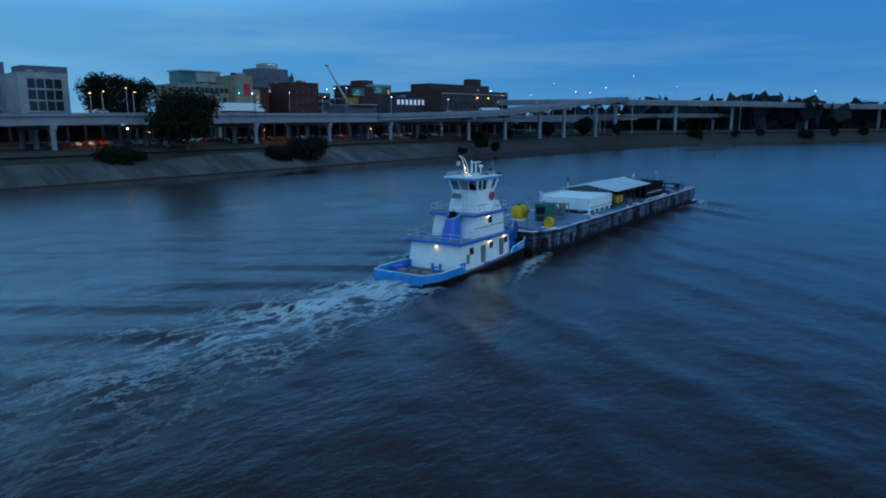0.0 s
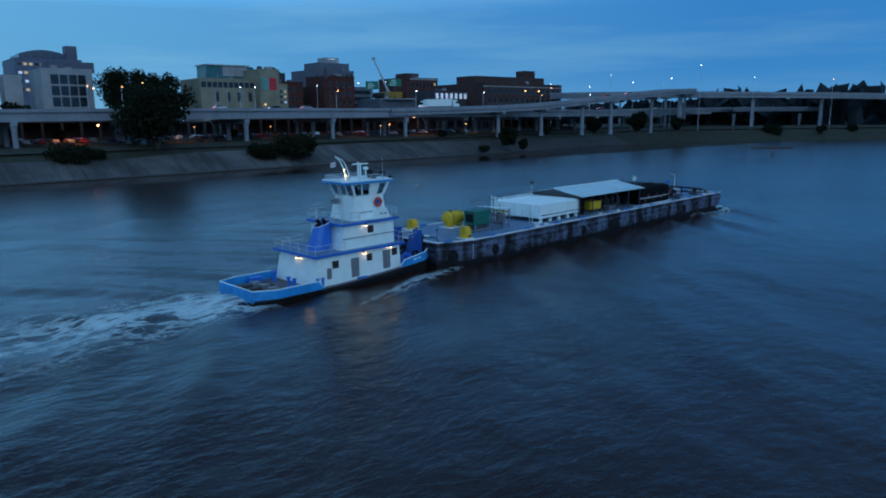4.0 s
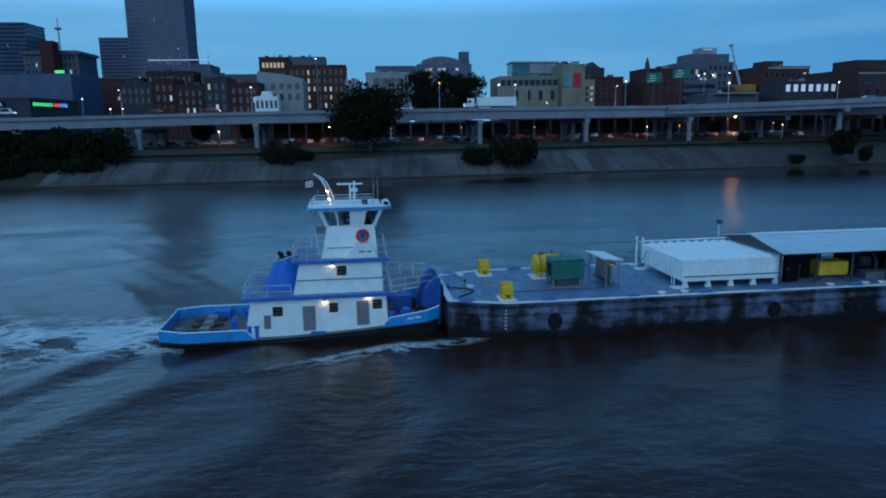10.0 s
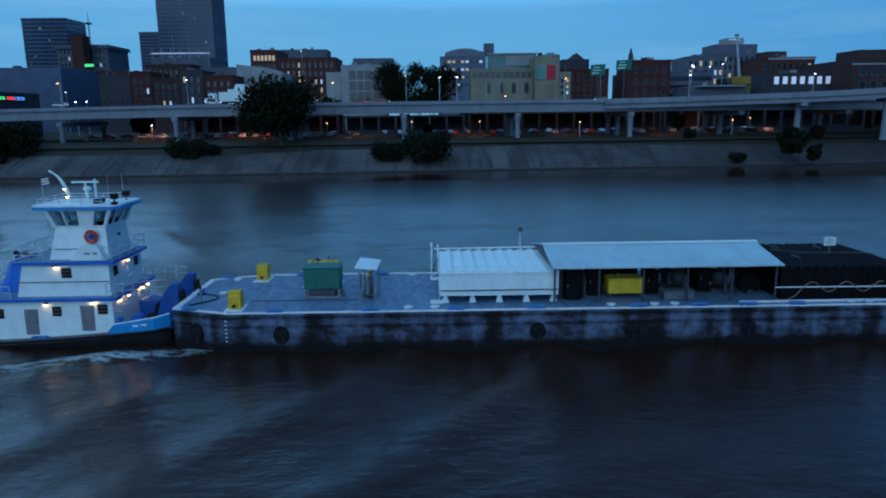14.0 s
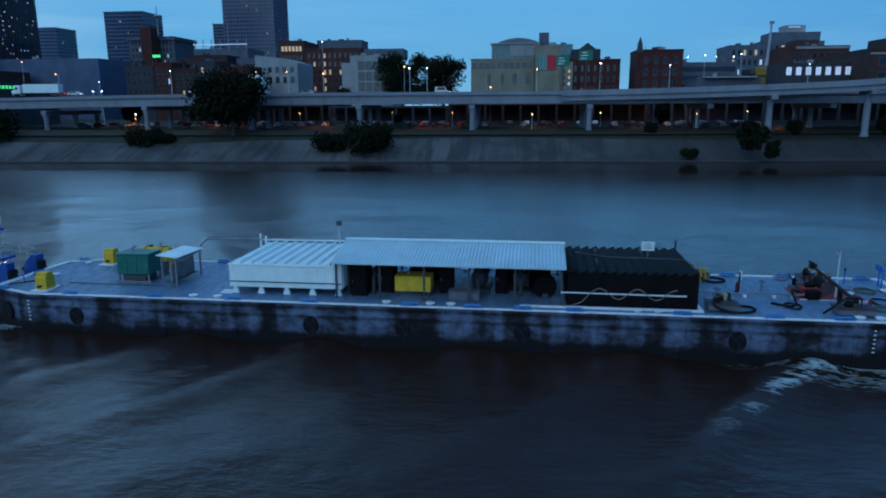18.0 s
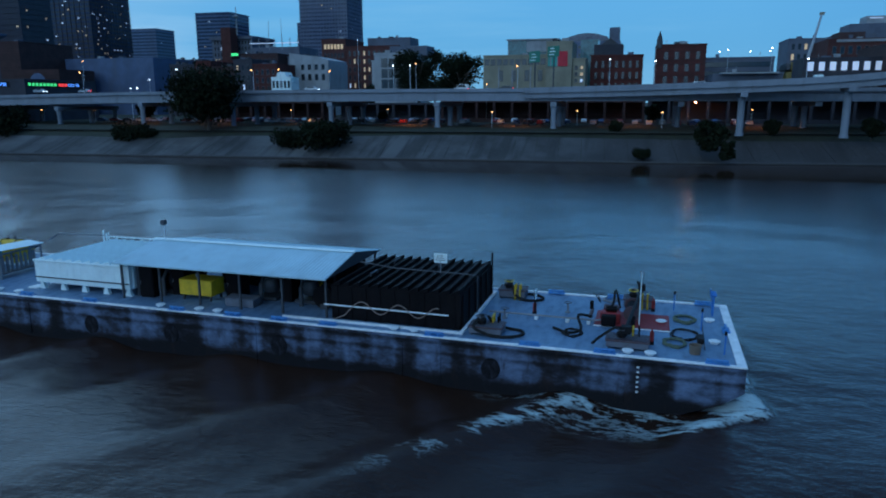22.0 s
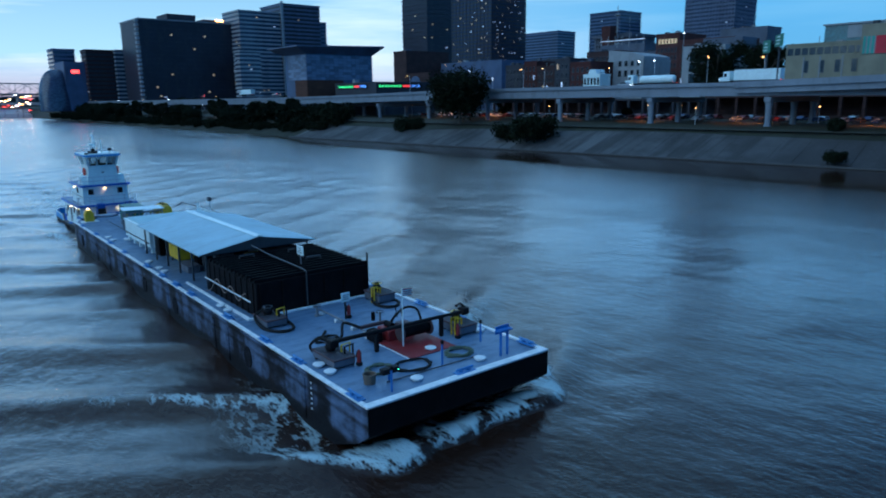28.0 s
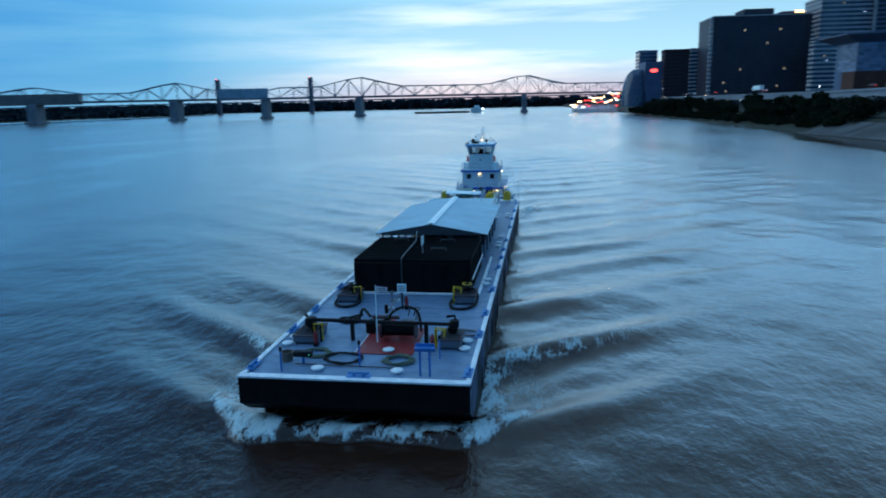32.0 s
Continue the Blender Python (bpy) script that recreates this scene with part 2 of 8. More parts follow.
def noise_of(nt, coord, scale, detail=4.0, rough=0.6, stretch=None):
    n = nt.nodes.new("ShaderNodeTexNoise")
    n.inputs["Scale"].default_value, n.inputs["Detail"].default_value, n.inputs["Roughness"].default_value = scale, detail, rough
    if stretch:
        mp = nt.nodes.new("ShaderNodeMapping")
        mp.inputs["Scale"].default_value = stretch
        nt.links.new(coord, mp.inputs[0])
        coord = mp.outputs[0]
    nt.links.new(coord, n.inputs["Vector"])
    return n.outputs[0]


def ramp_of(nt, fac, stops):
    r = nt.nodes.new("ShaderNodeValToRGB")
    nt.links.new(fac, r.inputs[0])
    e = r.color_ramp.elements
    while len(e) < len(stops):
        e.new(0.5)
    for k, (p, c) in enumerate(stops):
        e[k].position, e[k].color = p, (*c, 1) if not isinstance(c, (int, float)) else (c, c, c, 1)
    return r.outputs[0]


def mix_of(nt, fac, a, b, blend="MIX"):
    m = nt.nodes.new("ShaderNodeMix")
    m.data_type, m.blend_type = "RGBA", blend
    for sock, val in ((m.inputs[0], fac), (m.inputs[6], a), (m.inputs[7], b)):
        if isinstance(val, tuple):
            sock.default_value = (*val, 1)
        elif isinstance(val, (int, float)):
            sock.default_value = val
        else:
            nt.links.new(val, sock)
    return m.outputs[2]


def coord_of(nt, world=False):
    if world:
        return nt.nodes.new("ShaderNodeNewGeometry").outputs["Position"]
    return nt.nodes.new("ShaderNodeTexCoord").outputs["Object"]


def bump_of(nt, bsdf, height, strength=0.3, distance=0.05):
    b = nt.nodes.new("ShaderNodeBump")
    b.inputs["Strength"].default_value, b.inputs["Distance"].default_value = strength, distance
    nt.links.new(height, b.inputs["Height"])
    nt.links.new(b.outputs[0], bsdf.inputs["Normal"])


def paint(name, col, rough=0.55, metal=0.0, var=0.22, scale=1.2, grime=(0.09, 0.075, 0.06), dirty=0.35, streak=(1.0, 1.0, 0.35), bump=0.15, fine=14.0, tone=0.0):
    """Painted or plain stuff with patchy tone, dirt in streaks and a fine grain."""
    m, nt, b = nodes_of(name)
    co = coord_of(nt)
    n1 = noise_of(nt, co, scale, 5, 0.65)
    n2 = noise_of(nt, co, scale * 2.3, 6, 0.7, streak)
    n3 = noise_of(nt, co, fine, 3, 0.6)
    lo, hi = tuple(c * (1 - var) for c in col), tuple(min(1, c * (1 + var)) for c in col)
    c1 = ramp_of(nt, n1, [(0.3, lo), (0.7, hi)])
    d = ramp_of(nt, n2, [(0.52, 0.0), (0.74, dirty)])
    c2 = mix_of(nt, d, c1, grime)
    if tone:
        info = nt.nodes.new("ShaderNodeObjectInfo")
        t = ramp_of(nt, info.outputs["Random"], [(0.0, 1 - tone), (1.0, 1 + tone)])
        c2 = mix_of(nt, 1.0, c2, t, "MULTIPLY")
    nt.links.new(c2, b.inputs["Base Color"])
    r = ramp_of(nt, n3, [(0.2, max(0.05, rough - 0.12)), (0.8, min(1, rough + 0.12))])
    nt.links.new(r, b.inputs["Roughness"])
    b.inputs["Metallic"].default_value = metal
    bump_of(nt, b, n3, bump, 0.02)
    return m


def glow(name, col, strength):
    m, nt, b = nodes_of(name)
    b.inputs["Base Color"].default_value = (*[min(1, c) for c in col], 1)
    b.inputs["Emission Color"].default_value = (*col, 1)
    b.inputs["Emission Strength"].default_value = strength
    return m


def glassy(name, col=(0.02, 0.028, 0.035), rough=0.08):
    m, nt, b = nodes_of(name)
    co = coord_of(nt)
    n = noise_of(nt, co, 0.7, 3, 0.5)
    nt.links.new(ramp_of(nt, n, [(0.3, tuple(c * 0.6 for c in col)), (0.7, tuple(c * 1.5 for c in col))]), b.inputs["Base Color"])
    b.inputs["Roughness"].default_value = rough
    b.inputs["IOR"].default_value = 1.5
    return m


MUD_LO, MUD_HI = (0.023, 0.0100, 0.0060), (0.033, 0.0143, 0.0084)


def build_water(foam):
    """Muddy river water, rippled in the world's own coordinates; foam: with white water where the mesh's foam value asks for it."""
    m, nt, b = nodes_of("river_water_foam" if foam else "river_water")
    co = coord_of(nt, True)
    big = noise_of(nt, co, 0.022, 4, 0.6, (1.0, 0.45, 1.0))
    mid = noise_of(nt, co, 0.17, 3, 0.5, (1.0, 0.55, 1.0))
    fine = noise_of(nt, co, 1.1, 4, 0.62, (1.0, 0.6, 1.0))
    sep = nt.nodes.new("ShaderNodeSeparateXYZ")
    nt.links.new(co, sep.inputs[0])
    edge = noise_of(nt, co, 0.08, 3, 0.6, (0.6, 1.0, 1.0))
    shore = nt.nodes.new("ShaderNodeMath")  # sheltered water along the shore lies smooth
    shore.operation = "MULTIPLY_ADD"
    nt.links.new(edge, shore.inputs[0])
    shore.inputs[1].default_value = -7.0
    lee = nt.nodes.new("ShaderNodeMapRange")  # the shelter narrows downstream
    nt.links.new(sep.outputs[1], lee.inputs[0])
    lee.inputs[1].default_value, lee.inputs[2].default_value = -130.0, -50.0
    lee.inputs[3].default_value, lee.inputs[4].default_value = 26.0, 0.0
    reach = nt.nodes.new("ShaderNodeMath")
    nt.links.new(sep.outputs[0], reach.inputs[0])
    nt.links.new(lee.outputs[0], reach.inputs[1])
    nt.links.new(reach.outputs[0], shore.inputs[2])
    wind = nt.nodes.new("ShaderNodeMapRange")
    nt.links.new(shore.outputs[0], wind.inputs[0])
    wind.inputs[1].default_value, wind.inputs[2].default_value = -121.5, -118.0
    wind.inputs[3].default_value, wind.inputs[4].default_value = 0.05, 1.0
    patch = ramp_of(nt, big, [(0.38, 0.35), (0.60, 1.0)])
    calm = mix_of(nt, 1.0, patch, wind.outputs[0], "MULTIPLY")
    h = mix_of(nt, 1.0, mix_of(nt, 0.54, mid, fine), calm, "MULTIPLY")
    mud = ramp_of(nt, noise_of(nt, co, 0.05, 4, 0.6), [(0.3, MUD_LO), (0.7, MUD_HI)])
    nt.links.new(mud, b.inputs["Base Color"])
    b.inputs["IOR"].default_value = 1.25
    gloss = ramp_of(nt, calm, [(0.05, 0.07), (0.7, 0.23)])
    nt.links.new(ramp_of(nt, wind.outputs[0], [(0.1, 0.15), (0.9, 1.0)]), b.inputs["Coat Weight"])  # the many small ripples too fine to shape
    b.inputs["Coat Roughness"].default_value, b.inputs["Coat IOR"].default_value = 0.25, 1.20
    nt.links.new(gloss, b.inputs["Roughness"])
    if foam:
        at = nt.nodes.new("ShaderNodeAttribute")
        at.attribute_name = "foam"
        oc = coord_of(nt)
        f1 = noise_of(nt, oc, 0.55, 7, 0.70, (1.0, 0.36, 1.0))
        f2 = noise_of(nt, oc, 3.0, 6, 0.78, (1.0, 0.5, 1.0))
        strand = ramp_of(nt, f1, [(0.42, 0.0), (0.49, 0.55), (0.51, 0.55), (0.59, 0.0)])  # foam drawn out into threads
        s = nt.nodes.new("ShaderNodeMath")
        s.operation = "MULTIPLY_ADD"
        nt.links.new(f2, s.inputs[0])
        s.inputs[1].default_value = 0.62
        nt.links.new(strand, s.inputs[2])
        k = nt.nodes.new("ShaderNodeMath")
        k.operation = "MULTIPLY_ADD"
        nt.links.new(at.outputs["Fac"], k.inputs[0])
        k.inputs[1].default_value = 0.62
        nt.links.new(s.outputs[0], k.inputs[2])
        low = nt.nodes.new("ShaderNodeMath")
        low.operation = "MULTIPLY"
        nt.links.new(k.outputs[0], low.inputs[0])
        low.inputs[1].default_value = 0.5
        cover = ramp_of(nt, low.outputs[0], [(0.40, 0.0), (0.50, 0.5), (0.61, 1.0)])
        cover = mix_of(nt, 1.0, cover, ramp_of(nt, at.outputs["Fac"], [(0.02, 0.0), (0.22, 1.0)]), "MULTIPLY")
        h = mix_of(nt, mix_of(nt, 1.0, cover, (0.35, 0.35, 0.35), "MULTIPLY"), h, low.outputs[0])
        nt.links.new(mix_of(nt, cover, mud, (0.54, 0.67, 0.68)), b.inputs["Base Color"])
        nt.links.new(mix_of(nt, cover, gloss, (0.8, 0.8, 0.8)), b.inputs["Roughness"])
    bump_of(nt, b, h, 1.0, 0.44)
    soft = nt.nodes.new("ShaderNodeBump")
    soft.inputs["Strength"].default_value, soft.inputs["Distance"].default_value = 1.0, 0.09
    nt.links.new(mix_of(nt, 0.4, mid, fine), soft.inputs["Height"])
    nt.links.new(soft.outputs[0], b.inputs["Coat Normal"])
    return m


def build_hull_paint():
    """Dark, rusted plate with what is left of a blue-grey coat, worn away in bands and in columns where fenders have rubbed."""
    m, nt, b = nodes_of("worn_hull_paint")
    co = coord_of(nt)
    sep = nt.nodes.new("ShaderNodeSeparateXYZ")
    nt.links.new(co, sep.inputs[0])
    height = nt.nodes.new("ShaderNodeMapRange")
    nt.links.new(sep.outputs[2], height.inputs[0])
    height.inputs[1].default_value, height.inputs[2].default_value = 0.0, 2.5
    band = ramp_of(nt, height.outputs[0], [(0.12, 0.0), (0.28, 0.48), (0.58, 0.60), (0.66, 0.38), (0.73, 0.66), (0.82, 0.62), (0.89, 0.36), (0.96, 0.56)])
    patch = noise_of(nt, co, 1.35, 6, 0.66, (1.0, 0.75, 1.3))
    rubbed = ramp_of(nt, noise_of(nt, co, 0.30, 3, 0.6, (0.0, 1.0, 0.12)), [(0.44, 0.0), (0.60, 0.20)])
    grain = noise_of(nt, co, 9.0, 4, 0.6)
    left = mix_of(nt, 0.55, band, patch)
    left = mix_of(nt, 1.0, left, rubbed, "SUBTRACT")
    c = ramp_of(nt, left, [(0.28, (0.009, 0.008, 0.010)), (0.37, (0.026, 0.026, 0.035)), (0.45, (0.062, 0.078, 0.120)), (0.62, (0.155, 0.205, 0.32))])
    rust = noise_of(nt, co, 1.6, 6, 0.7, (1.0, 1.0, 0.3))
    c = mix_of(nt, ramp_of(nt, rust, [(0.56, 0.0), (0.70, 0.7)]), c, (0.026, 0.016, 0.013))
    nt.links.new(c, b.inputs["Base Color"])
    nt.links.new(ramp_of(nt, grain, [(0.2, 0.5), (0.8, 0.78)]), b.inputs["Roughness"])
    b.inputs["Specular IOR Level"].default_value = 0.2
    bump_of(nt, b, grain, 0.3, 0.02)
    return m


def build_deck_paint():
    m, nt, b = nodes_of("blue_grey_deck_paint")
    co = coord_of(nt)
    n1, n2 = noise_of(nt, co, 0.35, 6, 0.65), noise_of(nt, co, 1.7, 6, 0.7, (0.6, 1.4, 1))
    n3 = noise_of(nt, co, 25.0, 2, 0.5)
    c = ramp_of(nt, n1, [(0.3, (0.105, 0.180, 0.285)), (0.7, (0.160, 0.250, 0.375))])
    c = mix_of(nt, ramp_of(nt, n2, [(0.5, 0.0), (0.75, 0.55)]), c, (0.075, 0.075, 0.08))
    nt.links.new(c, b.inputs["Base Color"])
    nt.links.new(ramp_of(nt, n2, [(0.35, 0.34), (0.65, 0.62)]), b.inputs["Roughness"])
    bump_of(nt, b, n3, 0.25, 0.01)
    return m


def build_concrete_slope():
    m, nt, b = nodes_of("stained_slope_concrete")
    co = coord_of(nt, True)
    n1 = noise_of(nt, co, 0.07, 5, 0.6)
    run = noise_of(nt, co, 0.24, 3, 0.55, (0.10, 1.0, 0.05))
    n3 = noise_of(nt, co, 1.5, 5, 0.65)
    c = ramp_of(nt, n1, [(0.35, (0.046, 0.043, 0.042)), (0.62, (0.120, 0.117, 0.116))])
    c = mix_of(nt, ramp_of(nt, run, [(0.48, 0.0), (0.60, 0.75)]), c, (0.03, 0.028, 0.027))
    c = mix_of(nt, ramp_of(nt, n3, [(0.5, 0.0), (0.75, 0.4)]), c, (0.11, 0.10, 0.085))
    sep = nt.nodes.new("ShaderNodeSeparateXYZ")  # the upstream stretch is darker, in blotches
    nt.links.new(co, sep.inputs[0])
    up = nt.nodes.new("ShaderNodeMapRange")
    nt.links.new(sep.outputs[1], up.inputs[0])
    up.inputs[1].default_value, up.inputs[2].default_value = 84.0, 112.0
    old = mix_of(nt, 1.0, up.outputs[0], ramp_of(nt, n3, [(0.3, 0.55), (0.6, 0.85)]), "MULTIPLY")
    c = mix_of(nt, old, c, (0.038, 0.034, 0.034))
    nt.links.new(c, b.inputs["Base Color"])
    b.inputs["Roughness"].default_value = 0.9
    bump_of(nt, b, n3, 0.4, 0.1)
    return m


def build_leaf(name, lo, hi):
    m, nt, b = nodes_of(name)
    geo = nt.nodes.new("ShaderNodeNewGeometry")
    nt.links.new(ramp_of(nt, geo.outputs["Random Per Island"], [(0.0, lo), (1.0, hi)]), b.inputs["Base Color"])
    b.inputs["Roughness"].default_value = 0.8
    b.inputs["Specular IOR Level"].default_value = 0.08
    return m


def brickwork(name, col, mortar=(0.11, 0.085, 0.075), scale=1.0):
    m, nt, b = nodes_of(name)
    co = coord_of(nt)
    mp = nt.nodes.new("ShaderNodeMapping")
    mp.inputs["Rotation"].default_value = (radians(90), 0, radians(90))
    nt.links.new(co, mp.inputs[0])
    br = nt.nodes.new("ShaderNodeTexBrick")
    nt.links.new(mp.outputs[0], br.inputs["Vector"])
    br.inputs["Scale"].default_value = scale
    br.inputs["Color1"].default_value = (*col, 1)
    br.inputs["Color2"].default_value = (*[c * 0.62 for c in col], 1)
    br.inputs["Mortar"].default_value = (*[0.75 * c + 0.12 * k for c, k in zip(col, mortar)], 1)
    br.inputs["Mortar Size"].default_value, br.inputs["Brick Width"].default_value, br.inputs["Row Height"].default_value = 0.012, 0.45, 0.15
    n1, n2 = noise_of(nt, co, 0.25, 5, 0.6), noise_of(nt, co, 0.6, 5, 0.7, (1, 1, 0.25))
    c = mix_of(nt, 1.0, br.outputs[0], ramp_of(nt, n1, [(0.3, 0.7), (0.7, 1.25)]), "MULTIPLY")
    c = mix_of(nt, ramp_of(nt, n2, [(0.52, 0.0), (0.75, 0.5)]), c, (0.04, 0.035, 0.03))
    nt.links.new(c, b.inputs["Base Color"])
    b.inputs["Roughness"].default_value = 0.88
    return m


WATER, WATER_FOAM = build_water(False), build_water(True)
HULL, DECK, SLOPE = build_hull_paint(), build_deck_paint(), build_concrete_slope()
WHITE = paint("white_marine_paint", (0.80, 0.92, 0.91), 0.42, var=0.08, grime=(0.42, 0.38, 0.33), dirty=0.08)
WHITE_EDGE = paint("worn_white_edge_paint", (0.82, 0.88, 0.88), 0.55, grime=(0.16, 0.16, 0.16), dirty=0.30, scale=2.0)
BLUE = paint("bright_blue_paint", (0.02, 0.15, 0.60), 0.38, grime=(0.03, 0.04, 0.07), dirty=0.4)
DEEP_BLUE = paint("deep_blue_paint", (0.014, 0.085, 0.36), 0.45, grime=(0.02, 0.02, 0.03), dirty=0.55)
SKYBLUE = paint("light_blue_paint", (0.03, 0.29, 0.68), 0.4, grime=(0.05, 0.06, 0.08), dirty=0.35)
NAVY = paint("blue_cleat_paint", (0.035, 0.17, 0.50), 0.5)
CLEAT_BLUE = paint("faded_blue_paint", (0.06, 0.22, 0.50), 0.5, grime=(0.10, 0.11, 0.13), dirty=0.4)
BLACK = paint("black_paint", (0.014, 0.014, 0.016), 0.55, var=0.4, grime=(0.05, 0.03, 0.02), dirty=0.4)
SOOT = paint("sooty_black_steel", (0.006, 0.005, 0.006), 0.65, var=0.5, grime=(0.022, 0.012, 0.010), dirty=0.5)
WORN_BLACK = paint("worn_black_rubber", (0.014, 0.013, 0.016), 0.85, var=0.6, scale=3.0, grime=(0.05, 0.055, 0.075), dirty=0.7)
RUBBER = paint("black_rubber", (0.018, 0.018, 0.018), 0.75, dirty=0.2)
for matt in (BLACK, SOOT, RUBBER, WORN_BLACK):
    matt.node_tree.nodes["Principled BSDF"].inputs["Specular IOR Level"].default_value = 0.12
YELLOW = paint("yellow_paint", (0.72, 0.46, 0.02), 0.5, grime=(0.14, 0.09, 0.03), dirty=0.4)
GREEN = paint("dark_green_paint", (0.015, 0.15, 0.11), 0.45, dirty=0.35)
RED = paint("oxide_red_paint", (0.25, 0.016, 0.018), 0.55, dirty=0.45)
STEEL = paint("grey_steel", (0.22, 0.23, 0.25), 0.5, 0.2, dirty=0.5)
DARKSTEEL = paint("dark_steel", (0.07, 0.075, 0.085), 0.5, 0.3, dirty=0.5)
BOXGREY = paint("dull_grey_box_paint", (0.13, 0.14, 0.17), 0.6, dirty=0.5)
RAIL = paint("pale_rail_paint", (0.55, 0.60, 0.64), 0.5)
ROOFTIN = paint("pale_roof_sheet", (0.50, 0.67, 0.72), 0.42, 0.1, var=0.12, scale=0.35, dirty=0.22, streak=(0.4, 1, 1))
TIMBER = paint("weathered_timber", (0.16, 0.12, 0.09), 0.8, streak=(1, 0.3, 1))
HOSE_GREEN = paint("green_rope", (0.10, 0.13, 0.09), 0.85)
GLASS = glassy("dark_window_glass")
ORANGE_RING = paint("red_ring_paint", (0.65, 0.05, 0.03), 0.5, dirty=0.1)
WARM, COOL = glow("warm_lamp", (1.0, 0.62, 0.30), 9.0), glow("white_lamp", (0.92, 0.96, 1.0), 6.0)
TUGLAMP = glow("flood_lamp", (1.0, 0.58, 0.24), 20.0)
ORANGE_LAMP = glow("sodium_lamp", (1.0, 0.42, 0.12), 6.0)
SODIUM_STRONG = glow("bright_sodium_lamp", (1.0, 0.36, 0.10), 330.0)
SODIUM_MILD = glow("sodium_bulb", (1.0, 0.36, 0.10), 48.0)
GREEN_LAMP = glow("green_lamp", (0.1, 1.0, 0.45), 2.5)
RED_LAMP = glow("red_lamp", (1.0, 0.06, 0.05), 3.5)
LIT = glow("lit_window", (1.0, 0.66, 0.34), 0.22)
LIT_COOL = glow("lit_window_cool", (0.75, 0.85, 1.0), 0.3)
CONCRETE = paint("road_concrete", (0.225, 0.255, 0.30), 0.85, var=0.15, scale=0.12, grime=(0.10, 0.095, 0.09), dirty=0.5, fine=3.0)
ASPHALT = paint("asphalt", (0.05, 0.05, 0.052), 0.9, scale=0.3, dirty=0.2)
GRASS = paint("river_bank_grass", (0.024, 0.026, 0.013), 0.95, var=0.4, scale=0.25, fine=3.0, bump=0.5)
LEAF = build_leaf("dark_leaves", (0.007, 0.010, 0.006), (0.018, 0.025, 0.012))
# lighter, bluer leaves for the horizon woods, with the haze in their colour
HAZE_LEAF = build_leaf("hazed_leaves", (0.016, 0.024, 0.030), (0.030, 0.042, 0.050))
BARK = paint("bark", (0.07, 0.055, 0.042), 0.95)


# ---- river, banks and ground ----
TRAFFIC, CLIMBING = [], []
GROUND = 7.2
SHORE = [(-150, -4200), (-150, -1500), (-150, -900), (-142, -500), (-137, -280), (-135, -90), (-137, -60), (-141, 0), (-146, 60), (-150, 120), (-160, 200), (-152, 280), (-109, 342), (-41, 430), (60, 560), (260, 830), (700, 1500), (1800, 2800)]


def lane_pose(x, y, z, speed):
    return pose(x, y, z, 0, 0, 0 if speed > 0 else 180)


RAMP_LINE = [(-176, -900, 18.07), (-176, 46, 18.07), (-174.5, 84, 17.75), (-171.5, 120, 18.35), (-165, 160, 19.65), (-157.5, 188, 22.05), (-153, 220, 25.05), (-154, 255, 27.35), (-168, 300, 29.05), (-195, 345, 30.05), (-235, 385, 30.05), (-760, 800, 30.05)]


def ramp_pose(s):
    """A pose s metres along the lane that turns up the ramp; s equals y on its straight part."""
    s += 900
    for (xa, ya, za), (xb, yb, zb) in zip(RAMP_LINE, RAMP_LINE[1:]):
        w = math.hypot(xb - xa, yb - ya)
        if s <= w:
            break
        s -= w
    f = min(s / w, 1.0)
    return pose(xa + (xb - xa) * f, ya + (yb - ya) * f, za + (zb - za) * f, math.degrees(math.atan2(zb - za, w)), 0, math.degrees(math.atan2(-(xb - xa), yb - ya)))


def along(pts, step):
    """The line through pts cut into pieces of about step metres: points and left normals."""
    out = []
    for (xa, ya), (xb, yb) in zip(pts, pts[1:]):
        n = max(1, round(math.hypot(xb - xa, yb - ya) / step))
        out += [(xa + (xb - xa) * k / n, ya + (yb - ya) * k / n) for k in range(n)]
    out.append(pts[-1])
    res = []
    for i, p in enumerate(out):
        a, b = out[max(i - 1, 0)], out[min(i + 1, len(out) - 1)]
        d = Vector((b[0] - a[0], b[1] - a[1])).normalized()
        res.append((Vector(p), Vector((-d.y, d.x))))
    return res


plain("river", M().sheet(40, 60, lambda u, v: (-420 + 3400 * u, -4200 + 7000 * v, -0.38)), WATER, "wide muddy brown river, gently rippled", "river", "structure")


DARK_ROCK = paint("dark_edge_stone", (0.045, 0.042, 0.04), 0.6, scale=0.6)


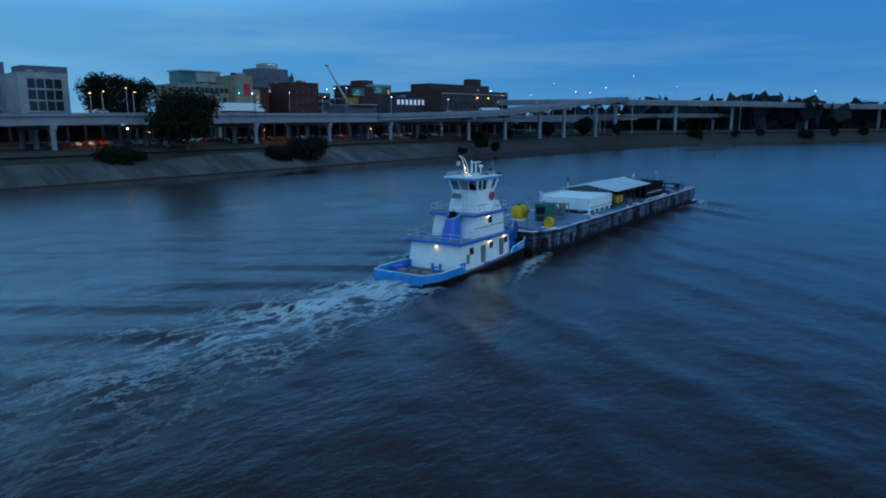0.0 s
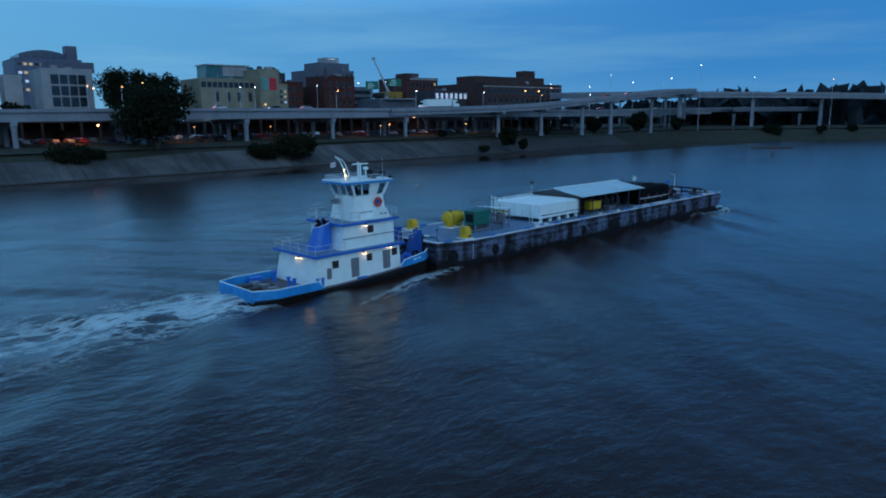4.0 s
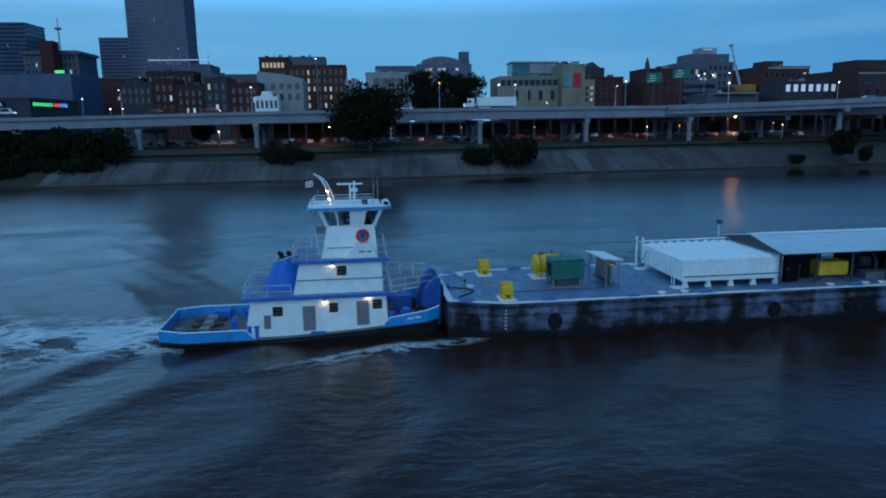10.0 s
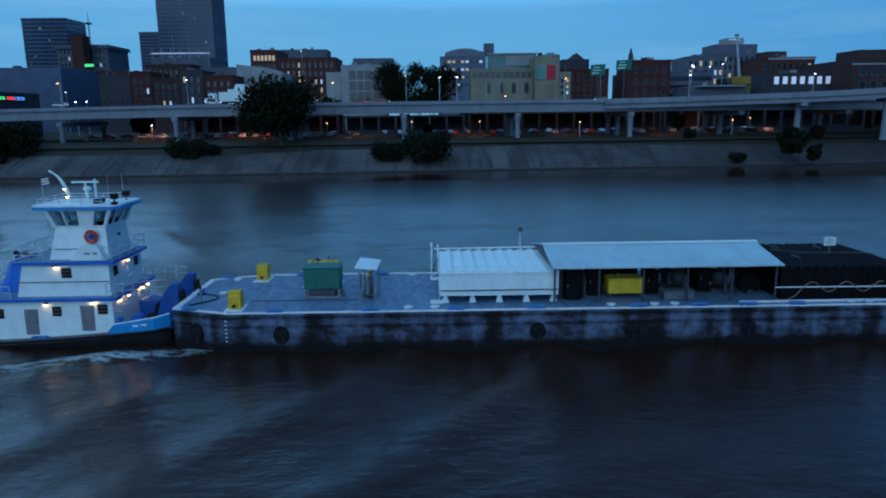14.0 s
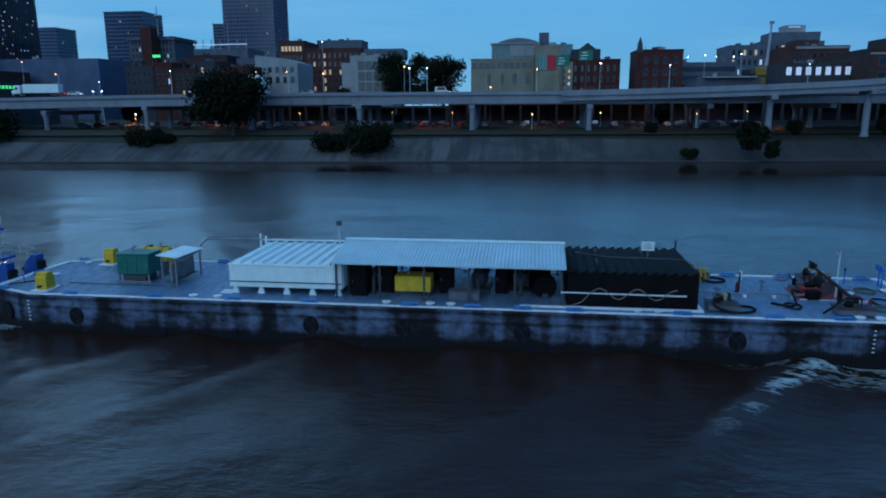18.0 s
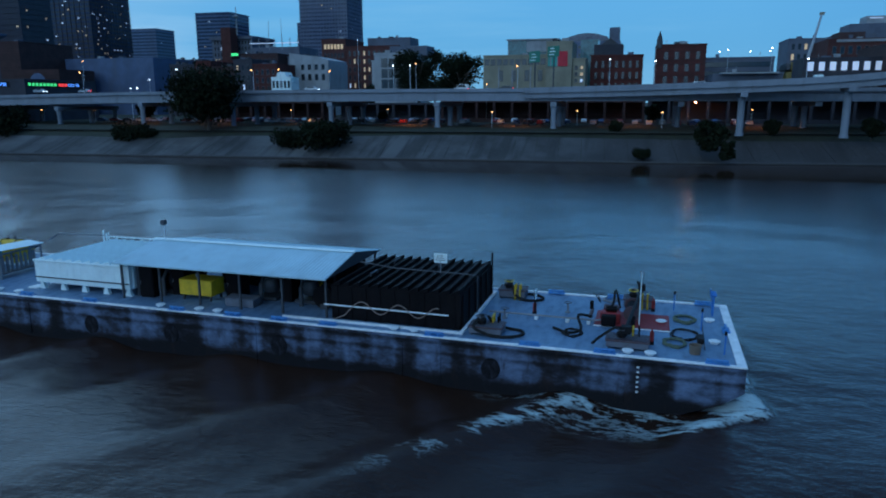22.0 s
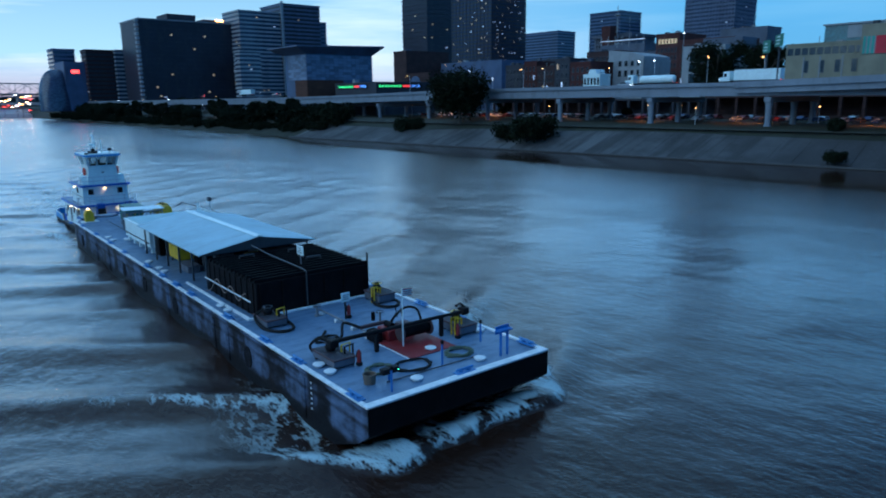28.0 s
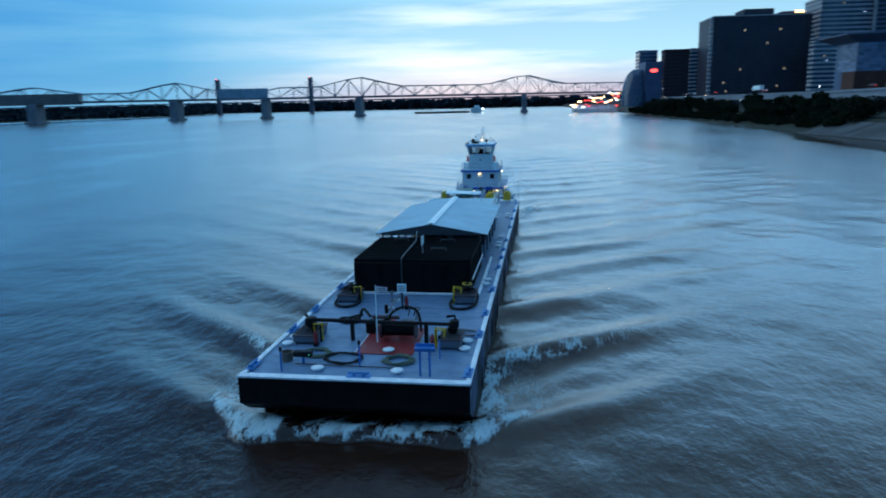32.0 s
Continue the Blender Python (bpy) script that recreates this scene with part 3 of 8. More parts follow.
def build_banks():
    line = along(SHORE, 25)
    n = len(line) - 1

    def rows(u, v):
        p, nm = line[round(u * n)]
        far = 24 + 2400 * max(0, v * 4 - 1) / 3 if v > 0.25 else 18 + 24 * v
        w = 0.5 * math.sin(p.y * 0.05)
        q = p + nm * far
        return (q.x, q.y, GROUND - (1.0 if v == 0 else 0) + (0 if v < 0.3 else 0.3) + 0 * w)

    m = M().sheet(n, 4, rows)
    plain("ground", m, GRASS, "dark grassy river bank and city ground", "ground", "structure")
    # earth slope below the ground's edge where no concrete lies
    def slope(u, v):
        p, nm = line[round(u * n)]
        bumpy = 0.9 * noise.noise(Vector((p.y * 0.08, v * 3, 0)))
        q = p + nm * (18.6 * v + (1.4 * bumpy if 0 < v < 1 else 0))
        return (q.x, q.y, -0.9 + (GROUND - 0.15) * v + (0.35 * bumpy if 0 < v < 1 else 0) - 0.35)
    plain("bank_earth", M().sheet(n, 6, slope), GRASS, "dark overgrown river bank", "bank", "structure")
    # the far right bank and the land beyond the bend
    plain("right_bank", M().sheet(1, 8, lambda u, v: (650 + 1500 * u + 60 * math.sin(v * 9), -3500 + 4600 * v, 4.0 - (5 if u == 0 else 0))), GRASS, "low dark far river bank", "bank", "structure")
    plain("far_land", M().sheet(12, 1, lambda u, v: (-700 + 3000 * u, -2050 - 2000 * v, 6.0)), GRASS, "dark land beyond the river bend", "ground", "structure")
    # concrete slope in slabs
    e = thing("embankment", (-150, 50, 0), "stained grey concrete river slope in slabs", "embankment", kind="structure")
    cl = [(p, nm) for p, nm in along(SHORE, 6.2) if -97 < p.y < 235 and p.x < -100]
    for (p, na), (q, nb) in zip(cl, cl[1:]):
        d = (q - p).normalized() * 0.05
        a, b = p + d, q - d
        pts = []
        for k in range(4):
            f = k / 3
            pts.append((a + na * 19.2 * f, b + nb * 19.2 * f, -0.9 + (GROUND - 0.35) * f))
        m = M()
        m.sheet(1, 3, lambda u, v: ((*(pts[round(v * 3)][0] if u == 0 else pts[round(v * 3)][1]), pts[round(v * 3)][2])), 0.3)
        part("slab", m, SLOPE, e, smooth=False)
    rip = M().tube([(p.x + 0.3, p.y, -0.25) for p, nm in cl], 0.35, 6)
    part("toe_beam", rip, DARK_ROCK, e)
    part("top_kerb", M().tube([(*(p + nm * 19.3), GROUND - 1.0) for p, nm in cl], 0.3, 6), DARK_ROCK, e)


build_banks()


# ---- trees ----
def tree_parts(t, at, height, radius, lobes, leaves, seed, trunk=True):
    r = random.Random(seed)
    x, y, z = at
    if trunk:
        m = M()
        m.cyl((x, y, z - 0.4), (x + 0.2, y, z + height * 0.32), height * 0.035, height * 0.025, 9)
        m.cyl((x + 0.2, y, z + height * 0.31), (x - 0.2, y + 0.3, z + height * 0.75), height * 0.025, height * 0.008, 8)
        part("trunk", m, BARK, t)
        for k in range(6):
            a, h = r.uniform(0, 6.28), r.uniform(0.28, 0.55)
            tip = (x + radius * 0.75 * math.cos(a), y + radius * 0.75 * math.sin(a), z + height * (h + r.uniform(0.1, 0.3)))
            part("limb", M().tube(smooth_line([(x + 0.1, y, z + height * h), ((x + tip[0]) / 2, (y + tip[1]) / 2, z + height * (h + 0.12)), tip], 3), height * 0.009, 6), BARK, t)
    blobs = []
    for k in range(lobes):
        a, q = r.uniform(0, 6.28), radius * math.sqrt(r.random()) * 0.72
        hz = z + height * r.uniform(0.36 if trunk else 0.2, 0.86)
        s = radius * r.uniform(0.26, 0.48) * (1.1 - 0.5 * max(0, (hz - z) / height - 0.6))
        blobs.append((x + q * math.cos(a), y + q * math.sin(a), hz, s))
    vs, fs = [], []
    for k in range(leaves):
        bx, by, bz, s = blobs[k % lobes]
        v = Vector((r.gauss(0, 1), r.gauss(0, 1), r.gauss(0, 0.85))).normalized() * s * r.uniform(0.3, 1.06)
        c = Vector((bx, by, bz)) + v
        size = r.uniform(0.5, 1.15) * (0.46 if radius > 4 else 0.3)
        q = Euler((r.uniform(0, 6), r.uniform(0, 6), r.uniform(0, 6))).to_matrix()
        i = len(vs)
        for p in ((-1, -0.6, 0), (1, -0.5, 0.15), (0.8, 0.7, 0), (-0.7, 0.6, 0.2)):
            vs.append(tuple(c + q @ Vector(p) * size))
        fs.append((i, i + 1, i + 2, i + 3))
    m = M()
    m.v, m.f = vs, fs
    part("crown", m, LEAF, t, smooth=False)


def smooth_line(p, k):
    """A curve through the points, k steps between two."""
    p = [Vector(q) for q in p]
    out = []
    for i in range(len(p) - 1):
        a, b, c, d = p[max(i - 1, 0)], p[i], p[i + 1], p[min(i + 2, len(p) - 1)]
        for j in range(k):
            t = j / k
            out.append(0.5 * ((2 * b) + (c - a) * t + (2 * a - 5 * b + 4 * c - d) * t * t + (3 * b - a - 3 * c + d) * t ** 3))
    return out + [p[-1]]


def tree(at, height, radius, lobes, leaves, seed, label="dark full-crowned tree on the bank", name="tree", trunk=True, group="trees along the shore"):
    t = thing(name, at, label, "bush" if name == "bush" else "tree", group)
    tree_parts(t, at, height, radius, lobes, leaves, seed, trunk)
    return t


def plant(kind, at, size, turn):
    c = copy_thing(kind, pose(*at, 0, 0, turn))
    c.scale = (size, size, size)
    return c


def build_trees():
    r = random.Random(11)
    big = tree((-158.5, -12, GROUND - 0.6), 17.5, 12.3, 26, 11500, 1, "broad dark tree standing before the highway")
    tree((-283, 17, GROUND), 33, 12.5, 24, 11000, 2, "tall dark tree behind the highway")
    tree((-290, 35, GROUND), 31, 11.0, 22, 9000, 3, "tall dark tree behind the highway")
    small = tree((-152, -95, 3.5), 9.0, 5.0, 13, 2600, 4, "dark leafy tree on the steep bank")
    slim = tree((-153, -118, 3.5), 10.0, 3.6, 11, 2200, 5, "slim dark tree on the steep bank")
    bush = tree((-151.0, 30, 2.2), 6.6, 7.4, 16, 4200, 6, "dark bush growing over the concrete slope", "bush", False, "bushes on the slope")
    b2 = tree((-153, 133, 2.0), 8.5, 4.2, 13, 2600, 7, "tall dark bush growing out of the slope", "bush", False, "bushes on the slope")
    plant(bush, (-152, 18.5, 1.8), 0.7, 80)
    plant(b2, (-148, 137, 0.6), 0.6, 120)
    plant(bush, (-151.5, 117, 0.6), 0.34, 10)
    plant(bush, (-154.5, -37, 2.2), 0.82, 40)
    plant(bush, (-154, -31, 3.6), 0.45, 140)
    plant(bush, (-149, -108, 1.2), 0.9, 60)
    plant(small, (-151, -101, 2.0), 0.9, 10)
    y = -84.0
    while y > -520:
        x = -146 - r.uniform(0, 12)
        plant(r.choice((small, slim, bush)), (x, y, 2.2 + (-142 - x) * 0.3), r.uniform(0.65, 1.15), r.uniform(0, 360))
        y -= r.uniform(4.0, 8.5)
    y = -86.0
    while y > -640:  # scrub hanging over the water's edge
        x = -141.0 - r.uniform(0, 4) - max(0, -280 - y) * 0.016
        plant(r.choice((bush, bush, small)), (x - 2.5, y, 0.2), r.uniform(0.45, 0.8), r.uniform(0, 360))
        y -= r.uniform(4.5, 7.5)
    for x, y, s in ((-163, 205, 1.0), (-158, 236, 1.25), (-150, 262, 0.9), (-166, 172, 0.6), (-170, 110, 0.5), (-172, 150, 0.55)):
        plant(small, (x, y, 5.0), s, 30 * y)
    for k in range(16):
        plant(r.choice((small, big, slim)), (-185 + 13 * k + r.uniform(-6, 6), 372 + 17 * k + r.uniform(-8, 8), 6.5), r.uniform(0.6, 1.3), r.uniform(0, 360))
    for k in range(14):
        plant(r.choice((bush, small)), (-130 + 16 * k + r.uniform(-5, 5), 335 + 20 * k, 2.2), r.uniform(0.6, 1.0), r.uniform(0, 360))
    for x, y, s in ((-205, -70, 1.0), (-215, -160, 1.2), (-222, -135, 1.1), (-230, -60, 1.0), (-330, -20, 1.8), (-322, 160, 1.6), (-245, 46, 0.9), (-210, 120, 0.7), (-200, 30, 0.45), (-198, -30, 0.5), (-215, -250, 1.2), (-205, -300, 1.1), (-212, -360, 1.2), (-220, -420, 1.2), (-226, -470, 1.3)):
        plant(small, (x, y, GROUND), s, 50 * y)


build_trees()


def build_far_woods():
    """Uneven dark woods along the horizon."""
    r = random.Random(8)
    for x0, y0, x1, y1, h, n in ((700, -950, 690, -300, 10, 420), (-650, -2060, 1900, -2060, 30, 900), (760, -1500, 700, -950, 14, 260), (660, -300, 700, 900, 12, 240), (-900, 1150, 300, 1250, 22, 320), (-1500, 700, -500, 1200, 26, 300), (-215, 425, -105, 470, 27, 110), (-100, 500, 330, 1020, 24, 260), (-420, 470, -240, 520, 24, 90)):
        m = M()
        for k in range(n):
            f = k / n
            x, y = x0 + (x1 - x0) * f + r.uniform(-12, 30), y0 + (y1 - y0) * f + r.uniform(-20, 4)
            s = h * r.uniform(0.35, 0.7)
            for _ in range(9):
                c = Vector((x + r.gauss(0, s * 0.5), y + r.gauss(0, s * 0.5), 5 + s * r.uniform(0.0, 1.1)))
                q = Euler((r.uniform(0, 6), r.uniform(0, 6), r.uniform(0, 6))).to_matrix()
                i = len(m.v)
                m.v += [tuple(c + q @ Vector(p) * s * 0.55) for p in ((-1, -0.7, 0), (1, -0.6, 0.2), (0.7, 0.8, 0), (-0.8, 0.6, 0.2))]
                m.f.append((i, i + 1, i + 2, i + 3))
        plain("far_woods", m, HAZE_LEAF, "distant dark line of woods", "woods", "stuff", smooth=False)


build_far_woods()


# ---- the riverside highway ----
def ribbon(t, path, width, girder=2.6, parapet=1.0, beams=4):
    """A raised road: deck slab, girders and parapets along a path of (x, y, z of the road)."""
    pts = smooth_line(path, 6)
    nr = []
    for i, p in enumerate(pts):
        d = pts[min(i + 1, len(pts) - 1)] - pts[max(i - 1, 0)]
        d.z = 0
        d.normalize()
        nr.append(Vector((d.y, -d.x, 0)))

    def strip(o0, o1, z0, z1):
        m = M()
        for p, n in zip(pts, nr):
            for o, z in ((o0, z1), (o1, z1), (o1, z0), (o0, z0)):
                m.v.append(tuple(p + n * o + Vector((0, 0, z))))
        for i in range(len(pts) - 1):
            for j in range(4):
                a, b = 4 * i + j, 4 * i + (j + 1) % 4
                m.f.append((a, a + 4, b + 4, b))
        k = len(m.v) - 4
        m.f += [(3, 2, 1, 0), (k, k + 1, k + 2, k + 3)]
        m.f = [f[::-1] for f in m.f]
        return m

    h = width / 2
    part("road_deck", strip(-h, h, -0.35, 0.0), ASPHALT, t, smooth=False)
    for s in (-1, 1):
        part("parapet", strip(s * h - 0.2, s * h + 0.2, -0.55, parapet), CONCRETE, t, "pale concrete parapet", smooth=False)
    for k in range(beams):
        o = -h + 0.8 + (width - 1.6) * k / (beams - 1)
        part("girder", strip(o - 0.35, o + 0.35, -girder, -0.35), CONCRETE, t, smooth=False)
    return pts, nr


def build_highway():
    t = thing("highway", (-180, 0, GROUND), "raised pale concrete riverside highway on columns", "highway", kind="structure")
    ribbon(t, [(x - 6.5, y, z + 0.55) for x, y, z in ((-190, -1300, 16), (-186, -700, 15.6), (-183, -350, 15.6), (-181, -150, 15.9), (-180, -40, 17.2), (-180, 60, 17.5), (-182, 140, 17.3), (-192, 240, 17.0), (-205, 340, 17.5), (-205, 440, 18.0), (-170, 620, 18.0))], 31.0, 3.1, 0.45, 6)
    ramp = thing("highway_ramp", (-160, 170, GROUND), "curving pale concrete ramp climbing on tall columns", "ramp", kind="structure")
    ribbon(ramp, [(-174.5, 84, 17.6), (-171.5, 120, 18.3), (-165, 160, 19.6), (-157.5, 188, 22.0), (-153, 220, 25.0), (-154, 255, 27.3), (-168, 300, 29.0), (-195, 345, 30.0), (-235, 385, 30.0), (-420, 531, 30.0), (-760, 800, 30.0)], 8.5, 2.0, 1.0, 3)
    via = thing("far_viaduct", (-120, 410, GROUND), "distant pale viaduct on columns", "viaduct", kind="structure")
    ribbon(via, [(-260, 250, 28.0), (-215, 270, 28.0), (-175, 305, 27.6), (-131, 400, 27.0), (-55, 500, 24.5), (60, 640, 24.0), (300, 930, 22), (700, 1400, 20)], 11.0, 2.6, 1.0, 3)
    ribbon(via, [(-230, 300, 18.0), (-190, 350, 18.5), (-150, 420, 18.5), (-80, 520, 17), (30, 660, 16), (270, 960, 15)], 10.0, 2.0, 0.9, 3)

    def column(parent, x, y, z0, z1, s=1.0):
        part("column", M().lathe([(0.95 * s, z0 - 0.5), (0.95 * s, z0 + 0.3), (0.78 * s, z0 + 0.35), (0.78 * s, z1 - 1.5), (1.05 * s, z1)], (x, y, 0), 14), CONCRETE, parent)

    for k in range(-12, 8):
        y = 92.2 - 34.7 * k
        if -360 < y < 330:
            x = -180 - (0.0 if y < 100 else (y - 100) * 0.07)
            top = 14.6 if y > -60 else 13.2
            for o in (-19.5, -7.2, 7.6) if y < 100 else (-19.5, -7.2):
                column(t, x + o, y, GROUND, top - 1.2)
            part("cap_beam", M().box(x - 21.4, x + 8.9, y - 0.9, y + 0.9, top - 1.3, top + 0.1, 0.15), CONCRETE, t)
    for x, y, z in ((-166.0, 141.5, 17.0), (-161.0, 165, 18.2), (-154.5, 187, 20.4), (-149.5, 203, 21.8), (-151, 240, 24.0), (-162, 285, 26.2), (-185, 330, 27.4), (-233, 385, 27.9), (-326, 459, 27.9), (-418, 531, 27.9), (-530, 620, 27.9), (-640, 707, 27.9)):
        column(ramp, x - 2.0, y, GROUND - 1, z, 1.15)
        part("cap_beam", M().box(x - 6.0, x + 2.0, y - 0.9, y + 0.9, z - 1.3, z + 0.15, 0.15), CONCRETE, ramp)
    for k, (x, y) in enumerate(((-175, 305), (-153, 352), (-131, 400), (-93, 450), (-55, 500), (0, 570), (60, 640), (150, 750), (240, 860))):
        column(via, x, y, 4, 24.6 if k < 4 else 22, 1.4)
        column(via, x - 18, y + 12, 4, 15.0, 1.1)
    # green signs on posts beside the road
    green = paint("sign_green", (0.01, 0.17, 0.11), 0.5, var=0.08, dirty=0.1)
    for x, y, zz, hh in ((-184.5, 84.6, 26.3, 3.3), (-177.5, 91.0, 27.4, 3.0)):
        g = thing("road_sign", (x, y, 17.5), "green highway sign on a dark steel post", "road sign", "green highway signs")
        rot = Matrix.Translation((x, y, 0)) @ Matrix.Rotation(radians(44), 4, "Z")
        part("post", M().box(-0.16, 0.16, 0.1, 0.4, 17.0, zz + hh - 0.3, 0, rot), DARKSTEEL, g)
        p = part("sign_panel", M().box(-2.7, 2.7, -0.08, 0.08, zz, zz + hh, 0.03, rot), green, g, "green highway sign")
        for k in range(3):
            part("text_bar", M().box(-2.0 + 0.3 * k, 0.5 + 0.5 * (k % 2), -0.12, -0.085, zz + 0.55 + 0.85 * k, zz + 0.80 + 0.85 * k, 0, rot), WHITE, p)


build_highway()


# ---- vehicles ----
TYRE = RUBBER


def wheels(t, spots, r):
    for x, y, z in spots:
        w = part("wheel", M().cyl((x - 0.14, y, z + r), (x + 0.14, y, z + r), r, n=12), TYRE, t)
        part("rim", M().cyl((x + (0.141 if x > 0 else -0.141), y, z + r), (x + (0.15 if x > 0 else -0.15), y, z + r), r * 0.55, n=8), STEEL, w)


def car(colour, at=(0, 0, 0), label="parked car under the highway", van=False, lights=True):
    t = thing("van" if van else "car", at, label, "car", "cars by the highway")
    x, y, z = at
    h = 2.0 if van else 1.45
    prof = [(-2.2, 0.35), (2.2, 0.35), (2.25, 0.75), (1.35, 0.95), (0.75, h), (-1.3 if not van else -2.15, h), (-2.15, 0.95), (-2.25, 0.7)]
    part("body", M().prism([(y + a, z + c) for a, c in prof], x - 0.88, x + 0.88, "x"), colour, t)
    glassp = [(1.15, 0.98), (0.68, h - 0.08), (-1.2, h - 0.08), (-1.75, 0.98)]
    part("cabin_glass", M().prism([(y + a, z + c) for a, c in glassp], x - 0.89, x + 0.89, "x"), GLASS, t)
    wheels(t, [(x + s * 0.8, y + d, z) for s in (1, -1) for d in (1.35, -1.35)], 0.33)
    if lights:
        for s in (-0.6, 0.6):
            part("tail_light", M().box(x + s - 0.14, x + s + 0.14, y - 2.27, y - 2.2, z + 0.7, z + 0.85), RED_LAMP, t)
            part("head_light", M().box(x + s - 0.14, x + s + 0.14, y + 2.2, y + 2.27, z + 0.6, z + 0.76), COOL, t)
    return t


def truck(at, label, length=16.0, tanker=False):
    t = thing("lorry", at, label, "lorry", "lorries on the highway")
    x, y, z = at
    b = y - length / 2
    if tanker:
        m = M().lathe([(0.4, 0), (1.1, 0.3), (1.2, 0.8), (1.2, length * 0.7 - 0.8), (1.1, length * 0.7 - 0.3), (0.4, length * 0.7)], n=16)
        m.v = [(x + px, b + pz, z + 2.2 + py) for px, py, pz in m.v]
        part("tank", m, WHITE, t, "pale tank")
    else:
        part("trailer", M().box(x - 1.28, x + 1.28, b, b + length * 0.74, z + 1.15, z + 4.05, 0.05), WHITE, t, "white box trailer")
    part("frame", M().box(x - 0.6, x + 0.6, b + 0.3, b + length * 0.95, z + 0.8, z + 1.15), BLACK, t)
    f = y + length / 2
    part("cab", M().box(x - 1.2, x + 1.2, f - 3.4, f - 1.3, z + 0.9, z + 3.7, 0.15), WHITE, t)
    part("bonnet", M().box(x - 1.0, x + 1.0, f - 1.35, f, z + 0.8, z + 2.1, 0.15), WHITE, t)
    part("windscreen", M().box(x - 1.0, x + 1.0, f - 1.32, f - 1.27, z + 2.2, z + 3.2), GLASS, t)
    part("side_window", M().box(x - 1.22, x + 1.22, f - 2.4, f - 1.6, z + 2.2, z + 3.1), GLASS, t)
    wheels(t, [(x + s * 1.05, yy, z) for s in (1, -1) for yy in (b + 1.2, b + 2.5, f - 4.6, f - 3.5, f - 0.8)], 0.5)
    for s in (-1, 1):
        part("head_light", M().box(x + s * 0.8 - 0.15, x + s * 0.8 + 0.15, f, f + 0.05, z + 1.2, z + 1.4), COOL, t)
        part("tail_light", M().box(x + s * 0.9 - 0.12, x + s * 0.9 + 0.12, b - 0.04, b, z + 1.0, z + 1.15), RED_LAMP, t)
    return t


PAINTS = [paint("car_" + n, c, 0.3, 0.1, var=0.05, dirty=0.15) for n, c in (("white", (0.7, 0.7, 0.7)), ("silver", (0.4, 0.42, 0.44)), ("dark", (0.03, 0.03, 0.035)), ("red", (0.25, 0.02, 0.02)), ("blue", (0.03, 0.06, 0.15)))]


def build_traffic():
    z = 18.07
    for x, y0, v, kind in ((-176, 20, 23.0, "truck"), (-184, 178, -15.0, "truck"), (-184, 641, -20.0, "truck"), (-184, 609, -20.0, "tanker")):
        ob = truck((0, 0, 0), "white lorry with a long box trailer on the highway" if kind == "truck" else "white tank lorry on the highway", 17.5, kind == "tanker")
        if v > 22.5:
            CLIMBING.append((ob, y0, v))
        else:
            TRAFFIC.append((ob, x, y0, z, v))
    base = [car(p, (0, 0, 0), "moving car on the highway with lights lit") for p in PAINTS] + [car(PAINTS[0], (0, 0, 0), "white van on the highway", True)]
    spec = ((-175, -90, 22, 0), (-178, -30, 20, 1), (-186, 220, -22, 0), (-184, 120, -20, 2), (-176, -330, 21, 5), (-178, -470, 22, 0), (-186, 380, -21, 1), (-184, 480, -19, 5), (-176, -250, 19, 3), (-184, 330, -23, 3), (-178, -600, 23, 1), (-186, 700, -21, 0), (-175, 60, 21, 4), (-184, 560, -22, 2))
    used = set()
    for x, y0, v, k in spec:
        if k in used:
            ob = copy_thing(base[k], pose(0, 0, 0))
            BASE[ob] = Vector((0, 0, 0))
        else:
            ob = base[k]
            used.add(k)
        TRAFFIC.append((ob, x, y0, z, v))
    for k, y0 in ((3, 116), (1, 131), (0, -75)):
        ob = copy_thing(base[k], pose(0, 0, 0))
        BASE[ob] = Vector((0, 0, 0))
        CLIMBING.append((ob, y0, 22.6))
    r = random.Random(5)
    parked = [car(p, (-196, -60 - 6 * k, GROUND + 0.3), lights=False) for k, p in enumerate(PAINTS)]
    for row, x in enumerate((-194, -200, -208, -214)):
        y = -70.0
        while y < 150:
            if r.random() < 0.55:
                plant(r.choice(parked), (x + r.uniform(-0.3, 0.3), y, GROUND + 0.3), 1.0, 90 if row % 2 else 270)
            y += 4.2 if row < 2 else 6.0


build_traffic()


# ---- the city ----
def city_paint(name, col, **k):
    return paint(name, col, k.pop("rough", 0.8), scale=0.12, fine=2.0, streak=(0.6, 0.6, 0.12), **k)


BRICK_RED = brickwork("dark_red_brick", (0.095, 0.022, 0.018))
BRICK_BROWN = brickwork("brown_brick", (0.062, 0.028, 0.026))
BRICK_ORANGE = brickwork("orange_brick", (0.11, 0.042, 0.025))
BEIGE = city_paint("beige_stucco", (0.27, 0.245, 0.175))
WHITE_STONE = city_paint("white_stone", (0.33, 0.345, 0.36))
GREY_STONE = city_paint("grey_stone", (0.105, 0.118, 0.155))
# tinted blue for the haze that lies before the city
DARK_STONE = city_paint("dark_stone", (0.038, 0.038, 0.050))
SLATE = city_paint("blue_grey_cladding", (0.10, 0.125, 0.195), rough=0.6)
PALE_BLUE = city_paint("pale_blue_cladding", (0.08, 0.115, 0.20), rough=0.6)
BLACKISH = city_paint("dark_brown_glass_wall", (0.020, 0.020, 0.034), rough=0.5)
TRIM = city_paint("pale_trim", (0.30, 0.31, 0.32))
WINDOW_FRAME = city_paint("grey_window_frame", (0.12, 0.115, 0.12))
TOWER_GLASS = glassy("tower_glass", (0.045, 0.06, 0.10), 0.14)
